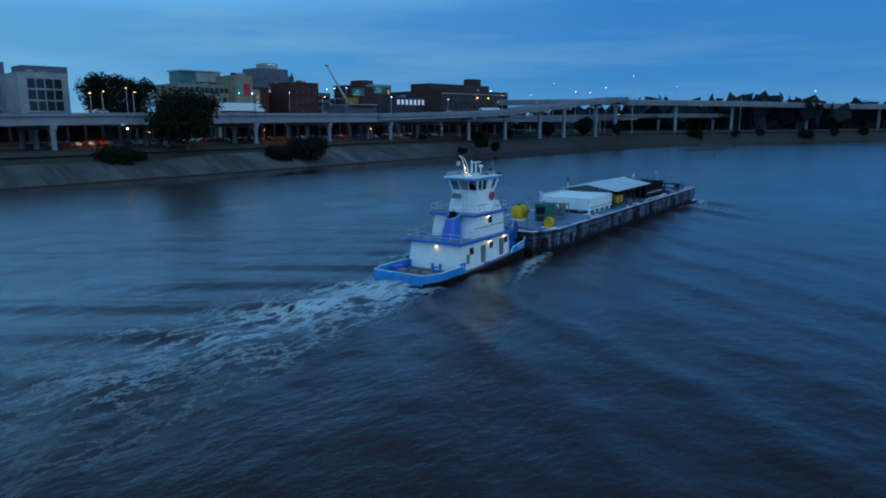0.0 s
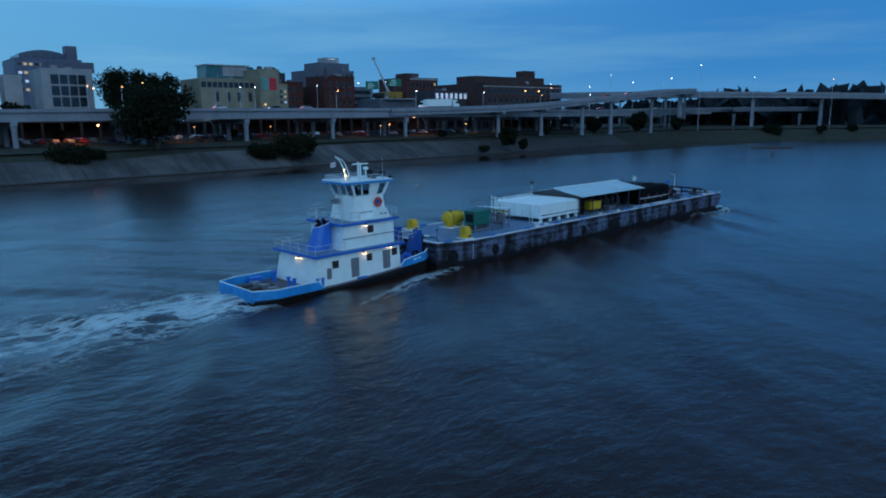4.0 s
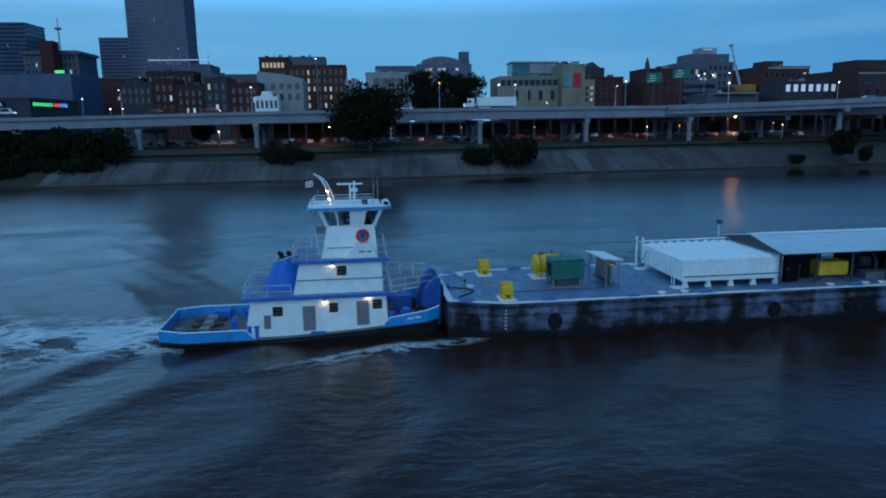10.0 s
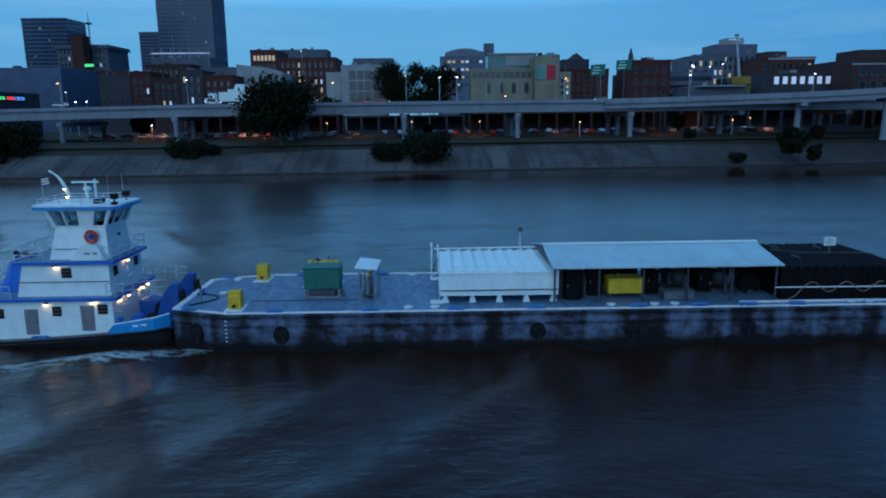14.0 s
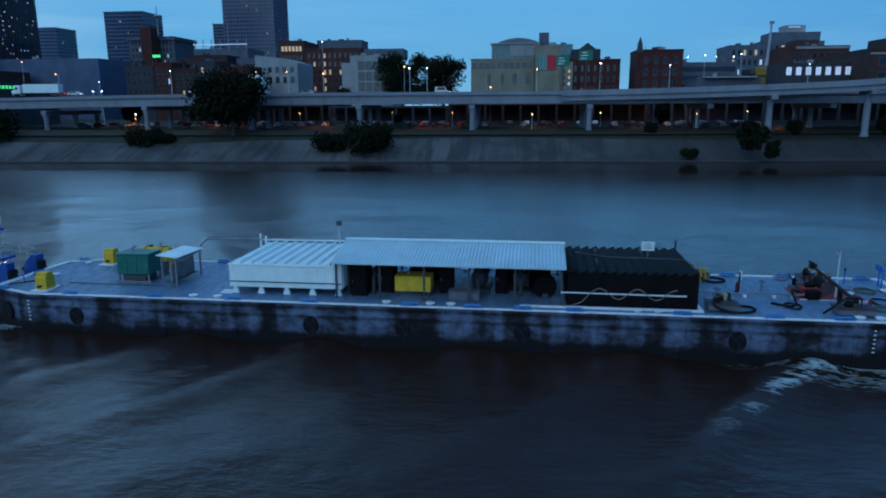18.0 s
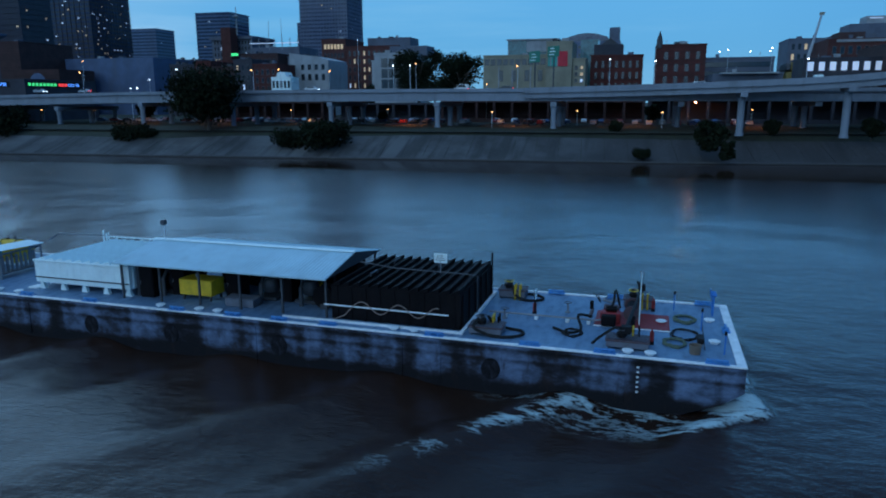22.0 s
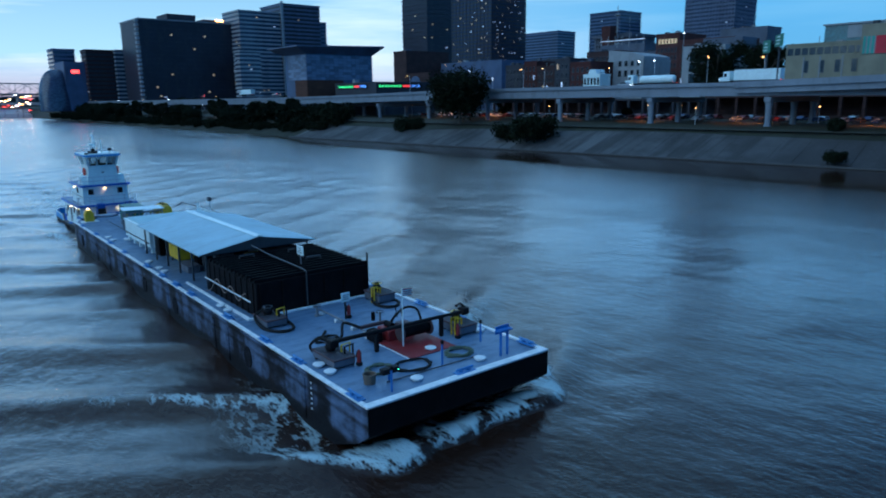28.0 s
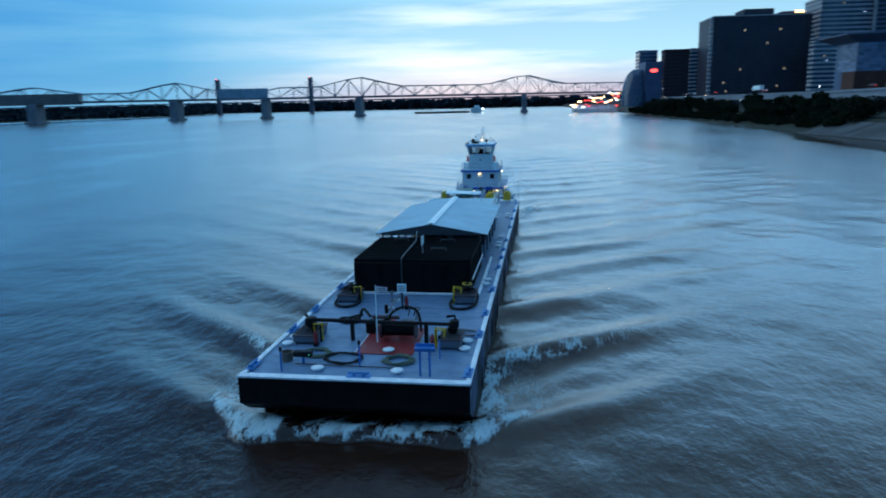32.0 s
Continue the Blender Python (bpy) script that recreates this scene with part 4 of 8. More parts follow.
TEAL_GLASS = glassy("teal_glass", (0.05, 0.14, 0.15), 0.15)
ROOFING = city_paint("dark_roofing", (0.06, 0.06, 0.065))
WINS = {}


def window_meshes(w, h):
    key = (round(w, 2), round(h, 2))
    if key not in WINS:
        f = 0.14
        m = M().box(0, 0.12, -w / 2, w / 2, 0, f).box(0, 0.12, -w / 2, w / 2, h - f, h).box(0, 0.12, -w / 2, -w / 2 + f, f, h - f).box(0, 0.12, w / 2 - f, w / 2, f, h - f).box(0.0, 0.2, -w / 2 - 0.1, w / 2 + 0.1, -0.12, 0)
        p = M().box(0.0, 0.05, -w / 2 + f, w / 2 - f, f, h - f)
        WINS[key] = [mesh_of("window", m, WINDOW_FRAME, smooth=False)] + [mesh_of("pane", p, g, smooth=False) for g in (GLASS, LIT, LIT_COOL)]
    return WINS[key]


RW = random.Random(3)


def windows(parent, x, y0, y1, z0, z1, cols, rows, lit=0.06, cool=0.04, fill=0.55, tall=0.6, face=0, x1=None):
    """A grid of framed windows on the wall at x (face 0, looking to +x) or, face 90, on the wall at y0 (looking to +y) from x to x1."""
    span = (y1 - y0) if face == 0 else (x1 - x)
    w, h = span / cols * fill, (z1 - z0) / rows * tall
    me = window_meshes(w, h)
    for i in range(cols):
        for j in range(rows):
            o = span * (i + 0.5) / cols
            z = z0 + (z1 - z0) * (j + 0.5 - tall / 2) / rows
            at = (x + 0.02, y0 + o, z) if face == 0 else (x + o, y0 + 0.02, z)
            win = shared("window", me[0], parent, at, face)
            k = RW.random()
            pane = new("pane", me[2] if k < lit else me[3] if k < lit + cool else me[1])
            pane.parent = win


def block(name, label, x, depth, y0, y1, z1, wall, roof=True, z0=None, category="building"):
    z0 = GROUND if z0 is None else z0
    t = thing(name, (x - depth / 2, (y0 + y1) / 2, z0), label, category, "riverfront buildings")
    part("wall", M().box(x - depth, x, y0, y1, z0 - 0.5, z1), wall, t, smooth=False)
    if roof:
        rr = random.Random(int(abs(y0) * 7 + z1))
        for _ in range(rr.randrange(1, 4)):  # plant on the roof
            w, q, hh = rr.uniform(1.2, 3.2), rr.uniform(0.2, 0.8), rr.uniform(1.0, 2.4)
            yy = y0 + (y1 - y0) * q
            if y0 + w < yy < y1 - w:
                xx = x - rr.uniform(3, 6)
                part("roof_unit", M().box(xx - w * 0.6, xx + w * 0.6, yy - w / 2, yy + w / 2, z1, z1 + hh, 0.05), rr.choice((TRIM, GREY_STONE, ROOFING)), t, smooth=False)
        if rr.random() < 0.5:
            yy = y0 + (y1 - y0) * rr.uniform(0.1, 0.9)
            part("roof_pipe", M().cyl((x - 4, yy, z1), (x - 4, yy, z1 + rr.uniform(1.5, 3.5)), 0.14, 0.1, 6), TRIM, t)
        part("roof", M().box(x - depth + 0.3, x - 0.3, y0 + 0.3, y1 - 0.3, z1, z1 + 0.08), ROOFING, t, smooth=False)
        m = M()
        for a in ((x - 0.35, x + 0.15, y0 - 0.15, y1 + 0.15), (x - depth - 0.15, x - depth + 0.35, y0 - 0.15, y1 + 0.15), (x - depth + 0.35, x - 0.35, y0 - 0.15, y0 + 0.35), (x - depth + 0.35, x - 0.35, y1 - 0.35, y1 + 0.15)):
            m.box(*a, z1 - 0.15, z1 + 0.55)
        part("parapet", m, wall, t, smooth=False)
    return t


def roof_box(t, x, d, y0, y1, z0, z1, wall, name="penthouse"):
    return part(name, M().box(x - d, x, y0, y1, z0, z1, 0.1), wall, t, smooth=False)


def tower(name, label, x, depth, y0, y1, z1, wall, glass, floor=4.2, lit=20, seed=1, mull=0, face_y=True, base=0):
    """A tall block: a glass core and a projecting band at every floor; some windows lit."""
    t = thing(name, (x - depth / 2, (y0 + y1) / 2, GROUND), label, "tower", "city towers")
    part("core", M().box(x - depth + 0.4, x - 0.4, y0 + 0.4, y1 - 0.4, GROUND, z1 - 0.3), glass, t, smooth=False)
    band = mesh_of("floor_band", M().box(-depth / 2, depth / 2, -(y1 - y0) / 2, (y1 - y0) / 2, 0, floor * 0.45), wall, smooth=False)
    z = GROUND + base
    cx, cy = x - depth / 2, (y0 + y1) / 2
    while z < z1 - floor * 0.4:
        shared("floor_band", band, t, (cx, cy, z))
        z += floor
    part("roof", M().box(x - depth - 0.2, x + 0.2, y0 - 0.2, y1 + 0.2, z1 - 1.4, z1), wall, t, smooth=False)
    if mull:
        for k in range(mull + 1):
            y = y0 + (y1 - y0) * k / mull
            part("pier", M().box(x - 0.3, x + 0.25, y - 0.35, y + 0.35, GROUND, z1), wall, t, smooth=False)
            if face_y:
                xx = x - depth * k / mull
                part("pier", M().box(xx - 0.35, xx + 0.35, y1 - 0.3, y1 + 0.25, GROUND, z1), wall, t, smooth=False)
    r = random.Random(seed)
    lw = mesh_of("lit_window", M().box(-0.05, 0.05, -0.6, 0.6, 0, floor * 0.3), LIT, smooth=False)
    lc = mesh_of("lit_window", M().box(-0.05, 0.05, -0.9, 0.9, 0, floor * 0.28), LIT_COOL, smooth=False)
    n = int((z1 - GROUND) / floor)
    for k in range(lit):
        zz = GROUND + base + floor * r.randrange(2, max(3, n)) + floor * 0.5
        if zz > z1 - 4:
            continue
        if r.random() < 0.5 or not face_y:
            shared("lit_window", r.choice((lw, lc)), t, (x - 0.3, r.uniform(y0 + 3, y1 - 3), zz))
        else:
            shared("lit_window", r.choice((lw, lc)), t, (r.uniform(x - depth + 3, x - 3), y1 - 0.3, zz), 90)
    return t


def build_riverfront():
    # far right: the long brown warehouse
    t = block("warehouse", "long dark brown brick warehouse with a stepped roof", -235, 45, 197, 265, 33.5, BRICK_BROWN)
    windows(t, -235, 199, 263, 16, 32, 14, 3, 0.03, 0.0)
    roof_box(t, -262, 17, 215, 279, 33.0, 39.8, BRICK_BROWN)
    roof_box(t, -264, 8, 262, 272, 39.0, 44.4, BRICK_BROWN, "stair_tower")
    part("cornice", M().box(-235.3, -234.6, 196.8, 265.2, 31.8, 32.4), TRIM, t)
    for y in (231, 243):
        part("wall_lamp", M().box(-234.7, -234.3, y - 0.4, y + 0.4, 29.6, 30.1), ORANGE_LAMP, t)
    t = block("shop_row", "black-fronted row with pale lit windows", -250, 18, 172, 203, 29.3, DARK_STONE)
    for k in range(8):
        y = 174.5 + 3.6 * k
        part("window", M().box(-250.1, -249.85, y - 0.95, y + 0.95, 25.3, 28.3), LIT_COOL, t, "pale lit window", smooth=False)
    t = block("brown_block", "dark red-brown brick block with small windows", -300, 30, 191, 217, 39.4, BRICK_RED)
    windows(t, -300, 192, 216, 22, 38, 8, 3, 0.08, 0.10)
    roof_box(t, -306, 12, 196, 206, 39.0, 43.0, BRICK_BROWN)
    part("pale_cornice", M().box(-300.2, -299.6, 194, 217.2, 38.6, 39.6), TRIM, t)
    t = block("grey_office", "grey office block behind the brick row", -420, 30, 198, 223, 49.2, GREY_STONE)
    windows(t, -420, 199, 222, 25, 48, 7, 4, 0.1, 0.1)
    t = block("hospital", "stepped grey office block with rooftop rooms", -506, 40, 243, 287, 58.0, GREY_STONE)
    roof_box(t, -512, 25, 252, 286, 57.5, 65.5, GREY_STONE)
    roof_box(t, -514, 15, 262, 276, 65, 70.5, WHITE_STONE)
    windows(t, -506, 244, 286, 26, 57, 10, 5, 0.08, 0.1)
    part("sign_lamp", M().box(-513.9, -513.6, 264, 272, 68.8, 69.4), LIT_COOL, t)
    # brick house with a corner spire
    t = block("corner_brick_house", "tall dark brick house with a pointed corner turret", -285, 20, 122, 142, 37.6, BRICK_RED)
    windows(t, -285, 124, 141, 16, 36, 4, 4, 0.05, 0.05, 0.4)
    part("turret", M().lathe([(1.2, 0), (1.2, 3.5), (0.15, 7.0)], (-285.2, 123.2, 36.5), 8), ROOFING, t)
    part("side_wall", M().box(-320, -305, 124, 140, GROUND, 33.0), BRICK_BROWN, t, smooth=False)
    t = block("brick_row", "row of dark brick houses of uneven height", -300, 20, 94, 117, 34.7, BRICK_RED)
    windows(t, -300, 95, 116, 14, 33.5, 7, 4, 0.07, 0.05, 0.42)
    roof_box(t, -303, 12, 95, 108, 34.2, 40.0, DARK_STONE)
    part("dormer", M().prism([(98, 40), (106, 40), (102, 43)], -312, -304, "x"), ROOFING, t)
    t = block("low_pale_shed", "low pale shed behind the highway", -262, 22, 143, 168, 24.5, GREY_STONE)
    part("awning_roof", M().box(-285, -259, 146, 166, 24.9, 25.5), TRIM, t)
    # beige theatre-like block with a bright banner
    t = block("beige_block", "beige block with a loggia row and an upper glass storey", -277, 26, 49, 77, 34.0, BEIGE)
    for k in range(10):
        y = 50.6 + 2.75 * k
        part("loggia_opening", M().box(-277.1, -276.9, y - 1.1, y + 1.1, 30.2, 32.8), GLASS, t, smooth=False)
    windows(t, -277, 54, 77, 22.5, 29, 4, 1, 0.0, 0.0, 0.35, 0.7)
    part("doorway", M().box(-277.1, -276.9, 64, 66.5, 15, 20), GLASS, t, smooth=False)
    for y in (56, 62, 70):
        part("pilaster", M().box(-277, -276.7, y - 0.25, y + 0.25, 8, 29.5), TRIM, t, smooth=False)
    part("upper_storey", M().box(-302, -290, 57.5, 80, 33.8, 41.5), TEAL_GLASS, t, smooth=False)
    part("upper_screen", M().box(-290, -289.6, 66, 79, 36.5, 41.3), TRIM, t, smooth=False)
    part("upper_roof", M().box(-303, -289, 57, 80.5, 41.5, 42.1), TRIM, t, smooth=False)
    b = block("banner_block", "beige block carrying a green, white and red banner", -272, 22, 77.2, 88, 38.9, BEIGE)
    part("banner", M().box(-271.9, -271.7, 78.0, 86.2, 29.2, 35.3), TRIM, b, "tall colourful banner", smooth=False)
    teal, red = city_paint("banner_green", (0.05, 0.35, 0.28)), city_paint("banner_red", (0.55, 0.03, 0.05))
    part("banner_half", M().box(-271.7, -271.6, 82.2, 86.2, 29.2, 35.3), red, b, "red half", smooth=False)
    for k in range(3):
        part("banner_stripe", M().box(-271.7, -271.6, 78.1 + 1.4 * k, 78.9 + 1.4 * k, 29.2, 35.3), teal, b, smooth=False)
    t = block("annex", "low beige annex with lit windows", -274, 16, 88.2, 93.5, 32.0, BEIGE)
    windows(t, -274, 88.6, 93.2, 22, 30, 2, 3, 0.5, 0.1)
    t = block("teal_glass_house", "teal glass stair block", -318, 12, 88, 96, 43.0, TEAL_GLASS)
    # white grid building and its set-back storey
    t = block("white_grid_block", "white office block with a grid of dark windows", -305, 24, -13, 8.5, 38.0, WHITE_STONE)
    for j in range(4):
        for k in range(4):
            y0, z0 = -9.2 + 3.8 * k, 16.2 + 5.1 * j
            part("window_bay", M().box(-305.1, -304.9, y0, y0 + 3.3, z0, z0 + 4.3), GLASS, t, smooth=False)
    roof_box(t, -314, 14, -8, 12, 37.5, 42.3, GREY_STONE)
    t = block("small_white_house", "small pale house beside the tree", -330, 14, -24, -16.5, 36.0, WHITE_STONE)
    # brick block with lit top storey
    t = block("brick_warehouse", "red brick warehouse with lit top windows", -377, 30, -75, -59, 52.0, BRICK_RED)
    for k in range(6):
        part("lit_window", M().box(-377.1, -376.85, -73.2 + 2.2 * k, -71.8 + 2.2 * k, 46.4, 49.3), LIT, t, smooth=False)
    windows(t, -377, -74, -60, 22, 45, 6, 5, 0.04, 0.02, 0.5)
    t = block("brick_wing", "lower red brick wing with rows of windows", -377, 30, -58.8, -25, 47.4, BRICK_RED)
    windows(t, -377, -58, -26, 22, 46, 10, 5, 0.16, 0.05, 0.42)
    t = block("grey_slab", "plain grey block behind the brick warehouse", -450, 20, -73, -41, 58.5, GREY_STONE)
    t = block("pale_angular_house", "pale stone house with a stepped, angled roof line", -320, 26, -68, -45, 34.5, WHITE_STONE)
    part("raked_top", M().prism([(-68, 34.4), (-45, 34.4), (-45, 36.5), (-52, 38.5), (-68, 40.5)], -345, -320.4, "x"), WHITE_STONE, t, smooth=False)
    windows(t, -320, -62, -46, 25, 36, 4, 2, 0.05, 0.0, 0.5, 0.6)
    k_ = block("white_pavilion", "small ornate white pavilion with arched windows", -296, 9, -66, -55, 26.6, WHITE)
    part("gable", M().prism([(-63.5, 27.0), (-57.5, 27.0), (-58.7, 29.6), (-62.3, 29.6)], -304, -296.5, "x"), WHITE, k_, smooth=False)
    for j in range(5):
        part("arched_window", M().box(-296.1, -295.9, -65.4 + 2.15 * j, -64.1 + 2.15 * j, 21.6, 25.2), GLASS, k_, smooth=False)
    # dark row between the pavilion and the museum
    y = -64.5
    for w, z, m in ((14, 33.5, BRICK_RED), (11, 36.0, DARK_STONE), (13, 32.5, BRICK_BROWN), (10, 35.5, BRICK_RED), (15, 34.0, DARK_STONE)):
        t = block("row_house", "dark brick town house in a row", -300, 22, y - w, y, z, m)
        windows(t, -300, y - w + 0.6, y - 0.6, 15, z - 1.5, max(3, w // 3), 4, 0.07, 0.04, 0.42)
        y -= w + 0.3
    for y0, y1, z, x, m in ((-175, -148, 42.0, -400, BRICK_RED), (-212, -176, 43.0, -400, DARK_STONE), (-146, -118, 46.0, -400, BRICK_BROWN), (-116, -80, 44.5, -410, GREY_STONE)):
        t = block("city_block", "dark mid-rise block in the city", x, 25, y0, y1, z, m)
        windows(t, x, y0 + 1, y1 - 1, 25, z - 2, 8, 4, 0.06, 0.03, 0.45)
    t = block("pale_hall", "long low pale blue hall roof", -330, 40, -225, -162, 40.0, PALE_BLUE)
    t = block("brown_hall", "plain dark brick hall", -300, 40, -243, -228, 48.5, BRICK_BROWN)
    part("side_wing", M().box(-325, -298, -227.8, -200, GROUND, 33), BRICK_BROWN, t, smooth=False)
    part("round_sign", M().prism([(-215 + 5 * math.cos(a), 27 + 4 * math.sin(a)) for a in np.linspace(0, 6.28, 21)[:-1]], -297.9, -297.6, "x"), PALE_BLUE, t, "pale oval sign")
    # lit roof frames
    t = block("lit_terrace", "flat roof with a lit white frame", -420, 30, -150, -112, 51.5, GREY_STONE)
    for k in range(7):
        part("frame_post", M().box(-420.2, -419.8, -149 + 6 * k, -148.6 + 6 * k, 51.5, 58), TRIM, t)
    part("frame_bar", M().box(-420.2, -419.8, -150, -112, 54.5, 55.0), LIT_COOL, t)
    for x, y, z in ((-420, -135, 70), (-420, -125, 71)):
        part("mast", M().cyl((x, y, 50), (x, y, z), 0.25, 0.1, 6), TRIM, t)
    # slanting crane behind the houses
    c = thing("crane", (-312, 186, GROUND), "yellow mobile crane with a long raised boom", "crane")
    part("boom", M().cyl((-312, 186, 31), (-344, 197, 54.6), 0.75, 0.45, 8), WHITE_STONE, c)
    part("boom_tip", M().box(-345, -343.2, 196.2, 198, 54.2, 55.4), BEIGE, c)
    part("cab", M().box(-318, -303, 178.5, 190.5, 27.0, 31.0, 0.5), city_paint("cab_yellow", (0.30, 0.19, 0.03)), c)
    part("counterweight", M().box(-318, -304, 176.5, 178.4, 27.6, 30.6, 0.3), DARKSTEEL, c)
    part("carrier", M().box(-320, -304, 177, 190.6, GROUND, 27, 0.4), city_paint("crane_yellow", (0.20, 0.15, 0.04)), c)
    t = block("car_park", "grey open car park with dark level bands", -312, 22, 142, 173, 33.4, GREY_STONE)
    # dark panels on the solid wall stand for the shaded open levels
    for k in range(5):
        part("level_opening", M().box(-312.1, -311.9, 143, 172, 13.2 + 4.1 * k, 15.4 + 4.1 * k), GLASS, t, smooth=False)
    for y in (150, 163, 171):
        part("flood_lamp", M().box(-313, -312.6, y - 0.28, y + 0.28, 36.2, 36.5), COOL, t)
        part("lamp_post", M().cyl((-312.8, y, 33.4), (-312.8, y, 36.2), 0.08, 0.06, 6), RAIL, t)
    t = block("curved_office", "pale office tower with a curved dark crown", -690, 60, 40, 97, 72, SLATE)
    part("curved_crown", M().prism([(45, 71)] + [(45 + 40 * k / 12, 73 + 7.5 * math.sin(math.pi * (0.15 + 0.7 * k / 12))) for k in range(13)] + [(85, 71)], -735, -692, "x"), TOWER_GLASS, t)
    roof_box(t, -700, 12, 86, 96, 71, 86, GREY_STONE, "stair_tower")
    windows(t, -690, 42, 84, 40, 71, 9, 4, 0.25, 0.2, 0.7, 0.35)
    # low garage with lit sign boards on two sides
    t = block("garage", "low dark concrete garage behind the highway with lit sign boards", -201, 39, -164.5, -124.5, 23.6, DARK_STONE)
    green, redl, blue = glow("green_sign", (0.1, 0.9, 0.25), 0.8), glow("red_sign", (1.0, 0.06, 0.06), 0.8), glow("blue_sign", (0.12, 0.35, 1.0), 1.2)
    for side, start, w in (("upstream", -202.0, 29.0), ("river", -161.0, 29.0)):
        place = (lambda o, out: Matrix.Translation((start - o, -124.5 + out, 0)) @ Matrix.Rotation(radians(180), 4, "Z")) if side == "upstream" else (lambda o, out: Matrix.Translation((-201 + out, start + o, 0)) @ Matrix.Rotation(radians(90), 4, "Z"))
        part("sign_board", M().box(0, w, -0.1, 0.1, 20.9, 23.0, 0, place(0, 0.1)), BLACK, t, smooth=False)
        for k in range(8):
            part("sign_letter", M().box(0, w * 0.040, -0.04, 0.04, 21.4, 22.6, 0, place(w * (0.02 + 0.52 * k / 8), 0.25)), green, t, smooth=False)
        for k in range(3):
            part("sign_letter", M().box(0, w * 0.045, -0.04, 0.04, 21.4, 22.6, 0, place(w * (0.56 + 0.055 * k), 0.25)), redl, t, smooth=False)
        cu = bpy.data.curves.new("sign_word", "FONT")
        cu.body, cu.size, cu.extrude = "CENTER", 1.75, 0.03
        tx = new("sign_word", cu)
        tx.parent = t
        tx.matrix_local = Matrix.Translation(-BASE[t]) @ place(w * 0.73, 0.25) @ Matrix.Translation((0, 0, 21.4)) @ Matrix.Rotation(radians(90), 4, "X")
        cu.materials.append(blue)


def build_museum():
    """The tiled museum with a flared roof; its wide face looks upstream."""
    t = thing("museum", (-210, -190, GROUND), "pale blue tiled museum with a flared dark roof", "museum", "riverfront buildings")
    part("wall", M().box(-238, -193, -206, -181.2, GROUND, 41.5), PALE_BLUE, t, smooth=False)
    w, h = 3.0, 1.55
    tile = mesh_of("tile", M().box(-w / 2 + 0.06, w / 2 - 0.06, 0, 0.2, 0.06, h - 0.06), paint("museum_tile", (0.17, 0.215, 0.31), 0.5, var=0.08, scale=0.2, dirty=0.1, tone=0.35), smooth=False)
    for i in range(15):
        for j in range(9):
            shared("tile", tile, t, (-238 + w * i + 1.5, -181.2, 26.5 + h * j))
    for i in range(7):
        for j in range(9):
            shared("tile", tile, t, (-193, -183 - w * i, 26.5 + h * j), -90)
    rf = M()
    lo, hi = [(-238, -207), (-192.5, -207), (-192.5, -181), (-238, -181)], [(-243, -211), (-184, -211), (-184, -175), (-243, -175)]
    rf.v = [(x, y, 41.0) for x, y in lo] + [(x, y, 44.2 if x > -200 else 45.6) for x, y in hi] + [(x, y, 44.9 if x > -200 else 46.4) for x, y in hi]
    rf.f = [(0, 1, 5, 4), (1, 2, 6, 5), (2, 3, 7, 6), (3, 0, 4, 7), (4, 5, 9, 8), (5, 6, 10, 9), (6, 7, 11, 10), (7, 4, 8, 11), (8, 9, 10, 11), (3, 2, 1, 0)]
    part("flared_roof", rf, SLATE, t, smooth=False)
    part("brick_base", M().box(-214, -190, -190, -176, GROUND, 26.2), BRICK_ORANGE, t, smooth=False)
    part("terrace", M().box(-236, -214, -192, -174, GROUND, 22.5), GREY_STONE, t, smooth=False)


